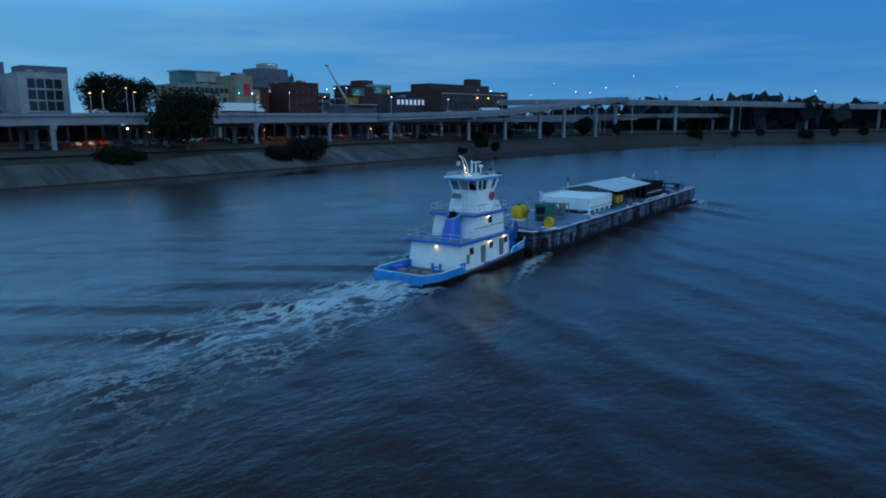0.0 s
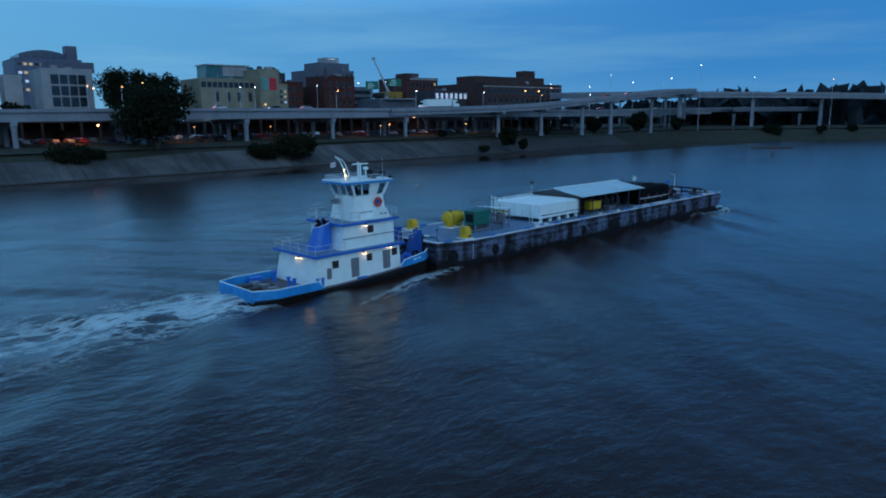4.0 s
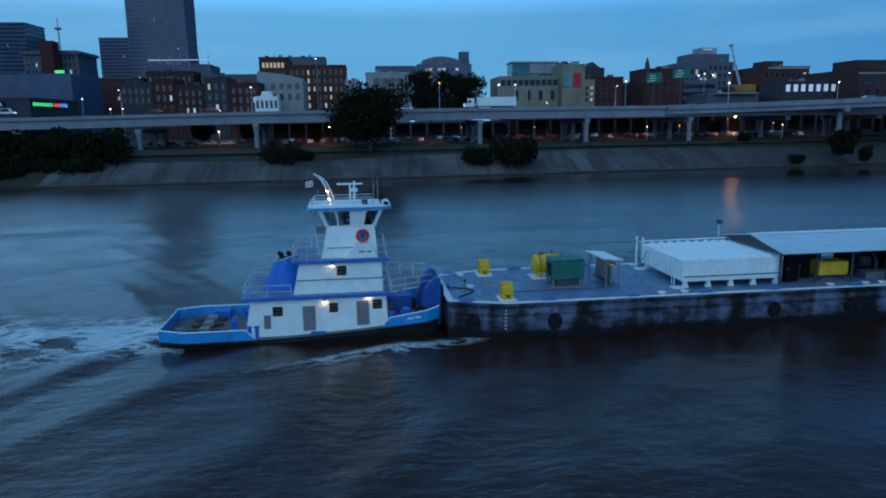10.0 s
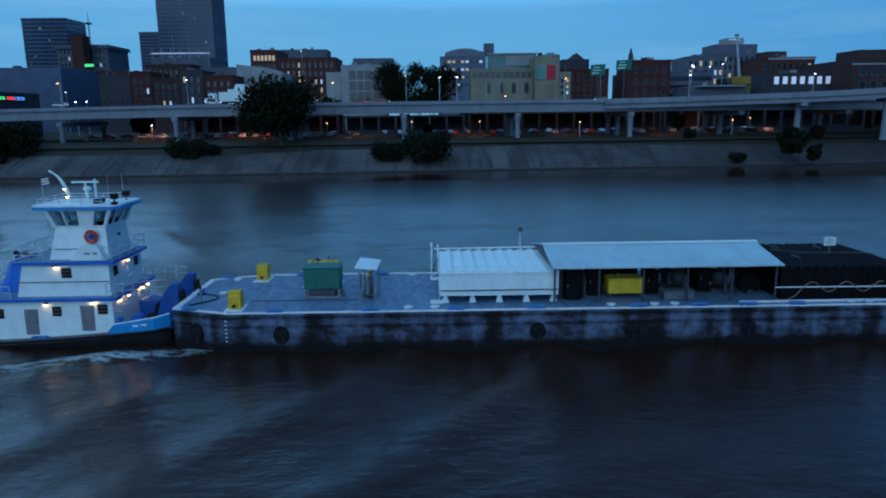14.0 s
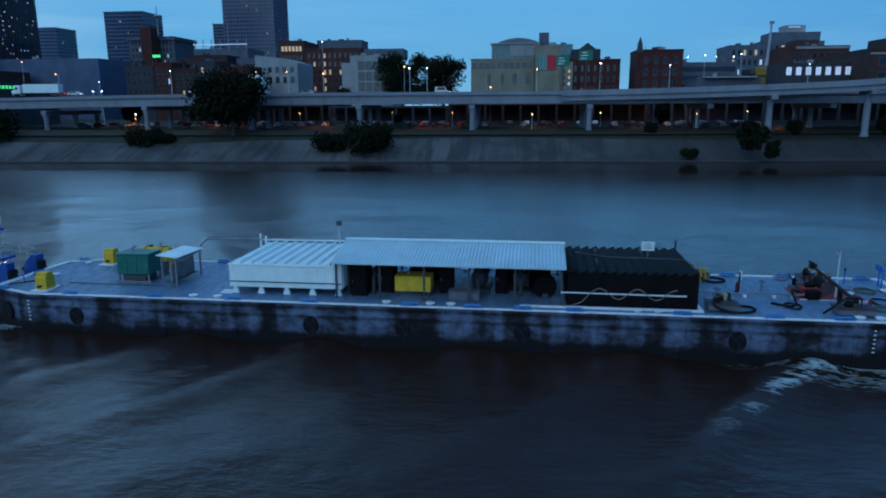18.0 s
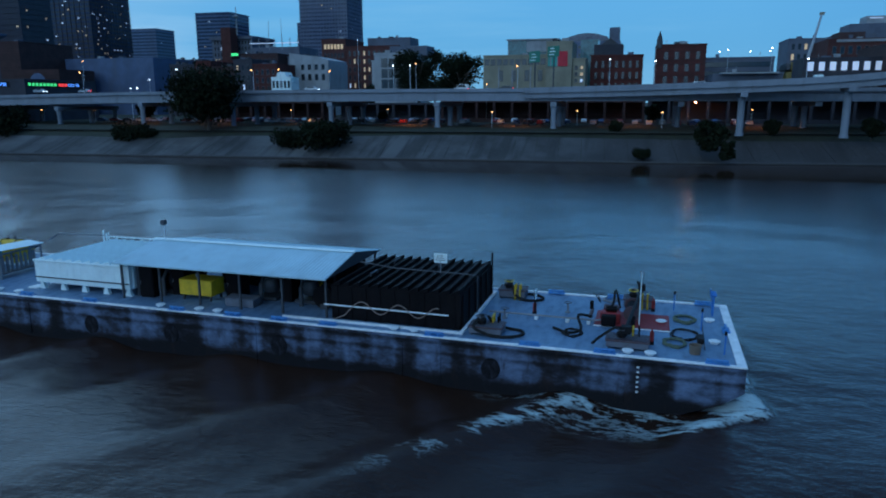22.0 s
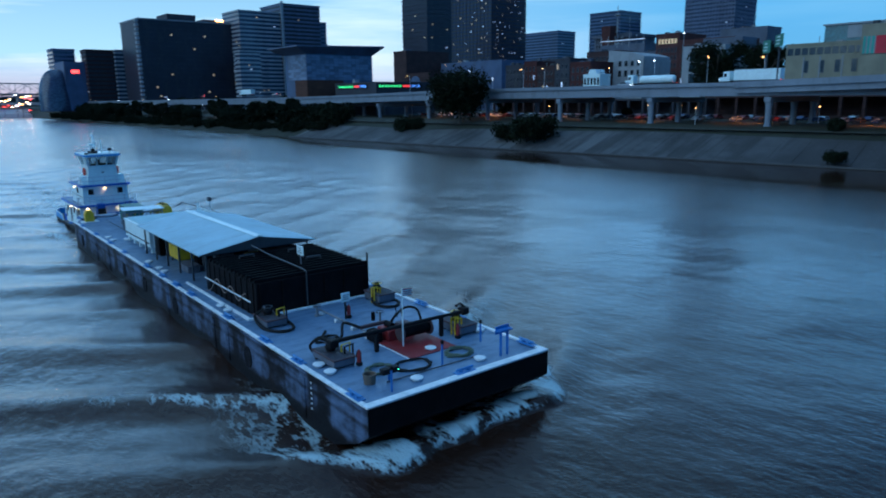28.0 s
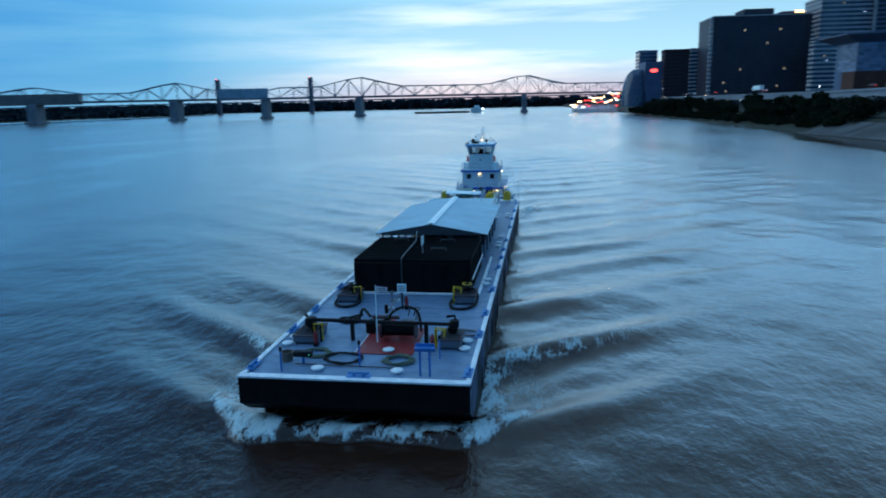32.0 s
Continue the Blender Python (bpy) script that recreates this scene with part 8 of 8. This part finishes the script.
    part("pilot_chair", M().box(CX - 0.3, CX + 0.3, -68.6, -68.0, z5 - 0.2, z5 + 0.05, 0.05).box(CX - 0.28, CX + 0.28, -68.7, -68.55, z5, z5 + 0.6, 0.05), BLACK, t)
    # windows and doors in the houses
    for s in (1, -1):
        for y0, y1, za, zb, hx, house in ((-73.7, -73.03, 1.85, 2.5, LH, 0), (-69.9, -69.3, 1.95, 2.6, LH, 0), (-66.95, -66.3, 2.05, 2.7, LH, 0), (-69.3, -68.65, 4.4, 5.05, UH, 1)):
            x = CX + s * (hx + (0.12 * (z1 - (za + zb) / 2) / (z1 - z0) if not house else 0.03))
            w = part("window", M().box(x - 0.05, x + 0.05, y0, y1, za, zb, 0.02), BLACK, t, "dark louvred window")
            for k in range(2):
                zz = za + (zb - za) * (k + 0.75) / 2.6
                part("bar", M().box(x + s * 0.05 - 0.02, x + s * 0.05 + 0.02, y0 + 0.05, y1 - 0.05, zz, zz + 0.05), TIMBER, w)
        for y0, y1, za, zb in ((-71.7, -70.85, 0.75, 2.45), (-68.05, -67.2, 0.95, 2.65), (-74.3, -73.85, 1.0, 1.95)):
            x = CX + s * (LH + 0.06)
            dd = part("door", M().box(x - 0.07, x + 0.07, y0, y1, za, zb, 0.02), STEEL, t, "grey steel door")
            part("door_handle", M().box(x + s * 0.07 - 0.02, x + s * 0.07 + 0.03, y1 - 0.12, y1 - 0.08, (za + zb) / 2, (za + zb) / 2 + 0.14), DARKSTEEL, dd)
        # pale hand rails along the houses
        for y0, y1, z, x in ((-72.2, -66.2, 4.15, UH + 0.12), (-69.9, -66.8, 6.2, 1.85)):
            part("grab_rail", M().tube([(CX + s * x, y0, z), (CX + s * x, y1, z)], 0.03, 5), DARKSTEEL, t)
        # the tapered wing box below the life ring
        prof = [(-68.7, z3 + 0.16), (-66.4, z3 + 0.16), (-66.95, z3 + 1.15), (-67.95, z3 + 1.15)]
        part("wing_box", M().prism(prof, CX + s * 1.66, CX + s * 2.35, "x"), WHITE, t, smooth=False)
        for k in range(2):
            part("name_bar", M().box(CX + s * 2.355 - 0.008, CX + s * 2.355 + 0.008, -67.75 + 0.55 * k, -67.35 + 0.45 * k, z3 + 0.56, z3 + 0.68), STEEL, t)
        rg = [(CX + s * 1.82, -67.45 + 0.36 * math.cos(q), 7.0 + 0.36 * math.sin(q)) for q in np.linspace(0, 2 * math.pi, 25)[:-1]]
        life = part("life_ring", M().tube(rg, 0.11, 8, True), ORANGE_RING, t, "red life ring")
        part("ring_board", M().cyl((CX + s * 1.74, -67.45, 7.0), (CX + s * 1.78, -67.45, 7.0), 0.22, n=16), DEEP_BLUE, life, "blue round board behind the ring")
        for q in (0.8, 2.35, 3.9, 5.5):
            part("band", M().tube([(CX + s * 1.82, -67.45 + 0.36 * math.cos(q + d), 7.0 + 0.36 * math.sin(q + d)) for d in (-0.2, 0, 0.2)], 0.095, 8), WHITE, life)
    # aft wall of the wheelhouse: air conditioner, ladder
    part("air_conditioner", M().box(CX - 1.1, CX - 0.35, -70.75, -70.1, 6.9, 7.35, 0.03), STEEL, t)
    for x in (0.3, 0.75):
        part("ladder_rail", M().cyl((CX + x, -70.55, z4), (CX + x, -70.95, z6 + 0.7), 0.03, n=6), RAIL, t)
    for k in range(11):
        f = k / 10.5
        part("rung", M().cyl((CX + 0.3, -70.55 - 0.4 * f, z4 + 0.25 + 3.2 * f), (CX + 0.75, -70.55 - 0.4 * f, z4 + 0.25 + 3.2 * f), 0.022, n=5), RAIL, t)
    # funnel: one broad tapered casing with two pipes in its raked mouth
    cx = CX + 0.5
    ring = np.linspace(0, 2 * math.pi, 21)[:-1]
    lo = [(cx + 0.90 * math.cos(q), -73.3 + 1.30 * math.sin(q), z2) for q in ring]
    mid_ = [(cx + 0.78 * math.cos(q), -73.05 + 1.06 * math.sin(q), 4.2) for q in ring]
    hi = [(cx + 0.64 * math.cos(q), -72.85 + 0.84 * math.sin(q), 5.45 + 0.26 * math.sin(q)) for q in ring]
    m = M()
    m.v = lo + mid_ + hi
    m.f = [(r + k, r + (k + 1) % 20, r + 20 + (k + 1) % 20, r + 20 + k) for r in (0, 20) for k in range(20)]
    fn = part("funnel", m, BLUE, t, "bright blue funnel")
    part("funnel_mouth", M().prism([(cx + 0.57 * math.cos(q), -72.85 + 0.75 * math.sin(q)) for q in ring], 5.02, 5.08), SOOT, fn)
    part("funnel_rim", M().tube(hi, 0.045, 6, True), RAIL, fn)
    for dy in (-0.3, 0.3):
        part("exhaust_pipe", M().tube([(cx, -72.85 + dy, 5.0), (cx, -72.85 + dy, 5.62), (cx, -73.08 + dy, 5.8)], 0.17, 8), SOOT, fn)
    for dx in (-0.25, 0.25):
        part("funnel_brace", M().cyl((cx + dx + 0.4, -71.95, z2 + 0.2), (cx + dx, -71.6, 5.0), 0.035, n=6), NAVY, fn)
    # rails of both decks: posts and two bars each
    def railing(pts, z, hgt=0.95):
        for (xa, ya), (xb, yb) in zip(pts, pts[1:]):
            n = max(1, round(math.hypot(xb - xa, yb - ya) / 1.25))
            for k in range(n):
                f = k / n
                part("rail_post", M().cyl((xa + (xb - xa) * f, ya + (yb - ya) * f, z), (xa + (xb - xa) * f, ya + (yb - ya) * f, z + hgt), 0.028, n=5), RAIL, t)
        for hh in (hgt, hgt * 0.5):
            part("hand_rail", M().tube([(x, y, z + hh) for x, y in pts], 0.027, 5), RAIL, t)
    railing([(CX + 3.15, -72.4), (CX + 3.15, -75.5), (CX - 3.15, -75.5), (CX - 3.15, -72.4)], z2, 0.85)
    railing([(CX + 3.15, -66.2), (CX + 3.15, -65.7), (CX - 3.15, -65.7), (CX - 3.15, -66.2)], z2)
    railing([(CX + 2.6, -70.3), (CX + 2.6, -72.2), (CX - 2.6, -72.2), (CX - 2.6, -70.3)], z3 + 0.12)
    railing([(CX + 2.6, -66.5), (CX + 2.6, -65.9), (CX - 2.6, -65.9), (CX - 2.6, -66.5)], z3 + 0.12)
    railing([(CX + 1.6, -66.6), (CX + 1.6, -70.8), (CX - 1.6, -70.8), (CX - 1.6, -66.6)], z6 + 0.3, 0.4)
    for s in (1, -1):
        railing([(CX + s * 3.1, -65.6), (CX + s * 1.9, -62.7)], z2, 0.9)
    # masts and gear on the roof
    zr = z6 + 0.3
    part("bow_mast", M().tube(smooth_line([(CX - 0.1, -69.6, zr), (CX - 0.1, -69.8, zr + 0.9), (CX - 0.1, -70.2, zr + 1.7), (CX - 0.1, -70.7, zr + 2.1)], 4), 0.07, 7), WHITE, t)
    part("bow_mast", M().tube(smooth_line([(CX + 0.1, -69.3, zr), (CX + 0.1, -69.55, zr + 0.9), (CX + 0.1, -70.0, zr + 1.7), (CX + 0.0, -70.7, zr + 2.1)], 4), 0.05, 7), WHITE, t)
    part("radar_mast", M().cyl((CX + 0.3, -68.2, zr), (CX + 0.3, -68.2, zr + 1.3), 0.07), WHITE, t)
    part("radar_scanner", M().box(CX + 0.22, CX + 0.38, -69.1, -67.3, zr + 1.3, zr + 1.42, 0.03), WHITE, t)
    part("radar_mast", M().cyl((CX - 0.4, -67.9, zr), (CX - 0.4, -67.9, zr + 1.5), 0.08), WHITE, t)
    part("radar_dome", M().lathe([(0.22, 0), (0.26, 0.1), (0.2, 0.22), (0.05, 0.27)], (CX + 0.7, -67.9, zr + 0.85), 12), WHITE, t)
    part("dome_post", M().cyl((CX + 0.7, -67.9, zr), (CX + 0.7, -67.9, zr + 0.86), 0.06), WHITE, t)
    for x, y, hh in ((1.2, -66.3, 1.9), (-1.4, -66.5, 1.7), (1.5, -70.4, 1.2)):
        part("whip_aerial", M().cyl((CX + x, y, zr), (CX + x, y, zr + hh), 0.018, 0.008, n=5), RAIL, t)
    for x in (-0.9, 0.9):
        sl = part("search_light", M().cyl((CX + x, -66.3, zr + 0.45), (CX + x, -65.9, zr + 0.45), 0.2, n=12), BLACK, t)
        part("bracket", M().cyl((CX + x, -66.1, zr), (CX + x, -66.1, zr + 0.35), 0.05), BLACK, sl)
    part("horn_box", M().box(CX + 0.2, CX + 1.2, -67.4, -67.0, zr, zr + 0.28, 0.05), BLACK, t)
    part("side_light", M().box(CX + 1.5, CX + 1.9, -65.9, -65.6, z6 + 0.3, z6 + 0.5, 0.02), BLACK, t)
    part("side_light", M().box(CX - 1.98, CX - 1.9, -65.9, -65.75, z6 + 0.1, z6 + 0.2, 0.01), RED_LAMP, t)
    for k in range(5):
        part("ensign_stripe", M().sheet(5, 1, lambda u, v, k=k: (CX + 0.06 * math.sin(5 * u), -70.75 - 0.55 * u, zr + 1.25 + 0.08 * (k + v) - 0.1 * u), 0), RED if k % 2 else WHITE, t)
    part("ensign_canton", M().sheet(2, 1, lambda u, v: (CX + 0.01 + 0.02 * math.sin(5 * u), -70.75 - 0.25 * u, zr + 1.45 + 0.2 * v - 0.05 * u), 0.004), NAVY, t)
    # lamps
    def lamp(x, y, z, face):
        b = part("flood_lamp", M().box(x - 0.11, x + 0.11, y - 0.11, y + 0.11, z, z + 0.14, 0.02), STEEL, t)
        part("lamp_lens", M().lathe([(0.02, -0.08), (0.075, -0.05), (0.075, 0)], (x + face[0] * 0.06, y + face[1] * 0.06, z), 10), TUGLAMP, b, "glowing lamp lens")
    for s in (1, -1):
        for y, z, x in ((-70.2, 2.78, LH + 0.15), (-67.2, 2.88, LH + 0.15), (-69.6, 5.15, UH + 0.15)):
            lamp(CX + s * x, y, z, (s, 0))
    lamp(CX + 0.2, -75.35, 2.72, (0, -1))
    lamp(CX + 0.1, -66.02, 5.1, (0, 1))
    for x in (-2.3, -1.3, 0.9, 2.2):
        lamp(CX + x, -65.82, 2.8, (0, 1))
    lamp(CX + 0.0, -69.75, zr + 0.9, (0, -1))
    lamp(CX + 0.0, -69.6, zr + 0.35, (0, -1))
    for x in (-1.6, 1.6):
        part("front_window", M().box(CX + x - 0.28, CX + x + 0.28, -66.21, -66.14, 4.35, 5.0, 0.02), BLACK, t, "dark front window")
    part("front_panel", M().box(CX - 0.1, CX + 0.1, -66.5, -66.4, 6.8, 6.95), BLACK, t)
    # bollards and gear on the after deck
    for x, y in ((1.5, -76.6), (0.6, -76.6), (-2.2, -76.4), (-2.7, -76.0), (3.05, -75.3), (3.05, -74.8)):
        part("bollard", M().lathe([(0.2, 0), (0.2, 0.06), (0.13, 0.1), (0.13, 0.72), (0.19, 0.76), (0.19, 0.84)], (CX + x, y, sheer(y)), 12), BLUE, t, "blue bollard")
    part("bollard_bar", M().cyl((CX + 0.6, -76.6, sheer(-76.6) + 0.5), (CX + 1.5, -76.6, sheer(-76.6) + 0.5), 0.08), BLUE, t)
    for x in (-1.6, -0.2, 1.3):
        part("steering_frame", M().box(CX + x - 0.15, CX + x + 0.15, -79.8, -77.6, 0.44, 0.72, 0.05), DARKSTEEL, t)
        part("hatch", M().box(CX + x - 0.4, CX + x + 0.4, -78.9, -78.2, 0.44, 0.85, 0.04), STEEL, t)
    part("deck_box", M().box(CX - 2.9, CX - 2.2, -78.6, -77.4, 0.44, 1.0, 0.04), BLUE, t)
    part("side_step", M().box(CX + 3.2, CX + 3.5, -71.2, -70.2, 0.55, 0.72, 0.02), NAVY, t)
    # pushing knees and the gear on the fore deck
    for s in (1, -1):
        x = CX + s * 1.5
        prof = [(-63.6, 1.1), (-62.1, 0.3), (-62.05, 3.7), (-62.45, 3.75), (-63.1, 3.0), (-63.6, 1.5)]
        part("push_knee", M().prism(prof, x - 0.4, x + 0.4, "x"), DEEP_BLUE, t, "tall blue pushing knee", smooth=False)
        part("knee_pad", M().box(x - 0.42, x + 0.42, -62.06, -61.86, 0.4, 3.2, 0.03), RUBBER, t)
        w = part("deck_winch", M().cyl((CX + s * 2.5 - 0.35, -64.6, 1.5), (CX + s * 2.5 + 0.35, -64.6, 1.5), 0.38, n=14), BLUE, t)
        part("winch_base", M().box(CX + s * 2.5 - 0.45, CX + s * 2.5 + 0.45, -65.0, -64.2, 0.9, 1.2, 0.03), NAVY, w)
        part("bollard", M().lathe([(0.22, 0), (0.15, 0.08), (0.15, 0.75), (0.21, 0.8), (0.21, 0.88)], (CX + s * 2.9, -65.6, sheer(-65.6)), 12), BLUE, t, "blue bollard")
    part("fore_house", M().box(CX - 1.0, CX + 0.4, -65.4, -64.0, 0.9, 2.2, 0.04), DEEP_BLUE, t)
    part("tyre_fender", M().tube([(CX + 0.9 + 0.3 * math.cos(q), -63.9, 1.75 + 0.3 * math.sin(q)) for q in np.linspace(0, 6.28, 17)[:-1]], 0.13, 7, True), RUBBER, t)
    part("tyre_fender", M().tube([(CX + 2.6, -63.6 + 0.3 * math.cos(q), 1.6 + 0.3 * math.sin(q)) for q in np.linspace(0, 6.28, 17)[:-1]], 0.13, 7, True), RUBBER, t)


def build_clear_glass():
    m, nt, b = nodes_of("clear_wheelhouse_glass")
    b.inputs["Base Color"].default_value = (0.55, 0.62, 0.66, 1)
    b.inputs["Roughness"].default_value, b.inputs["IOR"].default_value = 0.03, 1.05
    b.inputs["Transmission Weight"].default_value = 1.0
    return m


WINDOW_CLEAR = build_clear_glass()
build_towboat()


# ---- the water that the tow sets moving: rigid sheets that travel with it ----
def build_wake():
    half = np.concatenate([np.arange(0, 13, 0.24), 13 + 82 * np.linspace(0, 1, 118) ** 1.2])
    xs = np.concatenate([-half[:0:-1], half])
    ys = np.concatenate([np.arange(48, 5, -1.4), np.arange(5, -12, -0.2), np.arange(-12, -22, -0.28), np.arange(-22, -78, -0.7), np.arange(-78, -112, -0.32), np.linspace(-112, -235, 110)])
    nx, ny = len(xs) - 1, len(ys) - 1
    X, Y = np.meshgrid(xs, ys, indexing="ij")
    d = -Y
    dx = np.abs(X) - 5.3

    def lumps(sc, seed):
        r = np.random.RandomState(seed)
        out = np.zeros_like(X)
        for _ in range(14):
            a, p, k = r.uniform(0, 2 * math.pi), r.uniform(0, 6.28), r.uniform(0.6, 1.6) / sc
            out += np.sin((X * math.cos(a) + Y * math.sin(a)) * k + p)
        return out / 5.0

    wob = lumps(9.0, 1) + 0.8 * lumps(4.0, 21) + 1.5 * lumps(30.0, 22)
    # diverging waves, steep by the bow and dying out along the sides
    fore = 1 / (1 + np.exp(-(d - 2.0) / 1.2))
    open_ = 1 / (1 + np.exp(-(0.42 * d + 6 - dx) / 2.5)) * fore
    phase = 2 * math.pi * (d - 0.70 * dx - 8.8 + 0.7 * wob * np.clip(d / 30, 0.15, 1)) / 9.5
    amp = (0.13 + 0.40 * np.exp(-np.clip(d, 0, None) / 17)) * np.clip(0.9 + 0.45 * lumps(5.0, 51), 0.2, 1.5) * np.exp(-np.clip(dx, 0, None) / 30) * open_
    crest = np.cos(phase) + 0.35 * np.cos(2 * phase)
    h = amp * crest
    # the roller pushed along before the bow and round its corners, with a ragged front
    ragged = 0.22 * lumps(0.55, 7) + 0.18 * lumps(1.7, 9)
    out = np.clip(np.abs(X) - 4.5, 0, None)
    front = 1.15 + 0.95 * ragged + 0.42 * np.clip(lumps(1.3, 71), -0.2, 2) - 0.5 * out ** 1.5
    deep = front - Y
    hug = np.clip(deep / 0.6, 0, 1) * np.exp(-(np.clip(deep - 1.0, 0, None) / (1.7 - 0.22 * np.clip(out, 0, 4))) ** 2) / (1 + np.exp((np.abs(X) - 8.3) / 0.35)) * np.clip((Y + 7.5) / 4, 0, 1)
    roll = hug * hug * (3 - 2 * hug)
    h += 0.40 * roll * np.exp(-out / 2.2) * (1 + 0.35 * lumps(0.5, 11))
    # churned lane astern
    s = np.clip(d - 80.5, 0, None)
    lane = np.exp(-(X / (3.0 + 0.13 * s)) ** 2) * (d > 79.5)
    h += (0.32 * lumps(1.6, 2) + 0.3) * lane * np.exp(-s / 40)
    h += 0.08 * lumps(3.0, 3) + 0.04 * lumps(1.5, 31) + 0.022 * lumps(0.75, 32) + 0.012 * lumps(0.42, 33)
    # foam
    foam = np.zeros_like(X)
    foam += lane * (1.15 * np.exp(-s / 17) + 0.05 * np.exp(-s / 60)) * (1 + 0.25 * lumps(1.3, 12))
    edge = np.exp(-((np.abs(X) - (3.2 + 0.17 * s)) / (0.9 + 0.02 * s)) ** 2) * (d > 80) * np.exp(-s / 45)
    foam += 0.15 * edge
    foam += roll * (0.92 + 0.34 * lumps(0.6, 8)) * np.exp(-np.clip(out - 1.2, 0, None) / 4.0)
    trail = np.exp(-((dx - 0.45 - 0.25 * lumps(1.2, 61)) / 0.55) ** 2) * np.clip((d - 2.5) / 2, 0, 1) * np.exp(-np.clip(d - 8, 0, None) / 2.5)
    foam += 0.52 * trail * (1 + 0.4 * lumps(0.7, 62))
    foam += 0.32 * np.exp(-((dx - 1.6) / 1.8) ** 2) * np.clip((d - 1.5) / 2, 0, 1) * np.exp(-np.clip(d - 7, 0, None) / 2.0) * np.clip(0.9 + 0.5 * lumps(0.8, 66), 0, 1.4)
    curl = d - 8.2 - 0.72 * dx + 0.5 * lumps(1.6, 63)  # the thin breaking crest that leaves the side
    foam += 0.72 * np.exp(-(curl / (np.where(curl > 0, 0.65, 0.25) + 0.05 * np.clip(dx, 0, 12))) ** 2) * np.clip((dx + 0.3) / 0.6, 0, 1) * np.exp(-np.clip(dx - 3.0, 0, None) / 3.5) * np.clip(0.95 + 0.25 * lumps(1.1, 64), 0, 1.3)
    side = np.exp(-((np.abs(X) - (4.9 + 0.25 * (d - 60)) + 0.3 * lumps(1.5, 65)) / 0.85) ** 2) * np.exp(-((d - 66) / 6.5) ** 2) * (1 + 0.35 * lumps(0.9, 41))
    foam += 0.58 * side
    h += 0.25 * side
    # falls to the level river at the rim
    rim = np.clip((95 - np.abs(X)) / 62, 0, 1) * np.clip((48 - Y) / 40, 0, 1) * np.clip((Y + 235) / 90, 0, 1)
    rim = rim * rim * (3 - 2 * rim)
    Z = h * rim - 0.40 * (1 - rim) + 0.0
    me = bpy.data.meshes.new("wake_waves")
    co = np.stack([X, Y, Z], -1).reshape(-1, 3)
    idx = np.arange((nx + 1) * (ny + 1)).reshape(nx + 1, ny + 1)
    a, b, c, e = idx[:-1, :-1], idx[1:, :-1], idx[1:, 1:], idx[:-1, 1:]
    quads = np.stack([a, e, c, b], -1).reshape(-1, 4)
    me.from_pydata(co.tolist(), [], quads.tolist())
    me.shade_smooth()
    at = me.attributes.new("foam", "FLOAT", "POINT")
    at.data.foreach_set("value", np.clip(foam, 0, 1.4).astype(np.float32).ravel())
    me.materials.append(WATER_FOAM)
    ob = new("wake_waves", me)
    BASE[ob] = Vector((0, 0, 0))
    ABOARD.append(tagged(ob, "brown wake with white foam spreading round the tow", "wake", kind="stuff"))


def build_spray(name, label, fn, n, seed):
    """Small rounded lumps of white water."""
    r = random.Random(seed)
    m = M()
    for _ in range(n):
        x, y, z, s = fn(r)
        k = len(m.v)
        pts = [(1, 0, 0), (-1, 0, 0), (0, 1, 0), (0, -1, 0), (0, 0, 1), (0, 0, -1)]
        q = Euler((r.uniform(0, 3), r.uniform(0, 3), r.uniform(0, 3))).to_matrix()
        for p in pts:
            v = q @ Vector(p) * s * r.uniform(0.6, 1.2)
            m.v.append((x + v.x * 1.4, y + v.y * 1.4, z + v.z * 0.6))
        m.f += [(k + a, k + b, k + c) for a, b, c in ((0, 2, 4), (2, 1, 4), (1, 3, 4), (3, 0, 4), (2, 0, 5), (1, 2, 5), (3, 1, 5), (0, 3, 5))]
    me = bpy.data.meshes.new(name)
    me.from_pydata(m.v, [], m.f)
    me.shade_smooth()
    me.materials.append(FOAM)
    ob = new(name, me)
    BASE[ob] = Vector((0, 0, 0))
    ABOARD.append(tagged(ob, label, "foam", kind="stuff"))


FOAM = paint("white_water", (0.66, 0.70, 0.71), 0.9, var=0.15, dirty=0.25, grime=(0.25, 0.24, 0.22), bump=0.5)


def stern_spot(r):
    d = r.expovariate(1 / 7.0)
    return r.gauss(0.25, 1.5 + 0.09 * d), -81.4 - d, 0.30 * math.exp(-d / 14) + r.uniform(-0.05, 0.18), r.uniform(0.015, 0.05)


build_wake()
build_spray("propeller_foam", "white water boiling astern of the towboat", stern_spot, 260, 3)


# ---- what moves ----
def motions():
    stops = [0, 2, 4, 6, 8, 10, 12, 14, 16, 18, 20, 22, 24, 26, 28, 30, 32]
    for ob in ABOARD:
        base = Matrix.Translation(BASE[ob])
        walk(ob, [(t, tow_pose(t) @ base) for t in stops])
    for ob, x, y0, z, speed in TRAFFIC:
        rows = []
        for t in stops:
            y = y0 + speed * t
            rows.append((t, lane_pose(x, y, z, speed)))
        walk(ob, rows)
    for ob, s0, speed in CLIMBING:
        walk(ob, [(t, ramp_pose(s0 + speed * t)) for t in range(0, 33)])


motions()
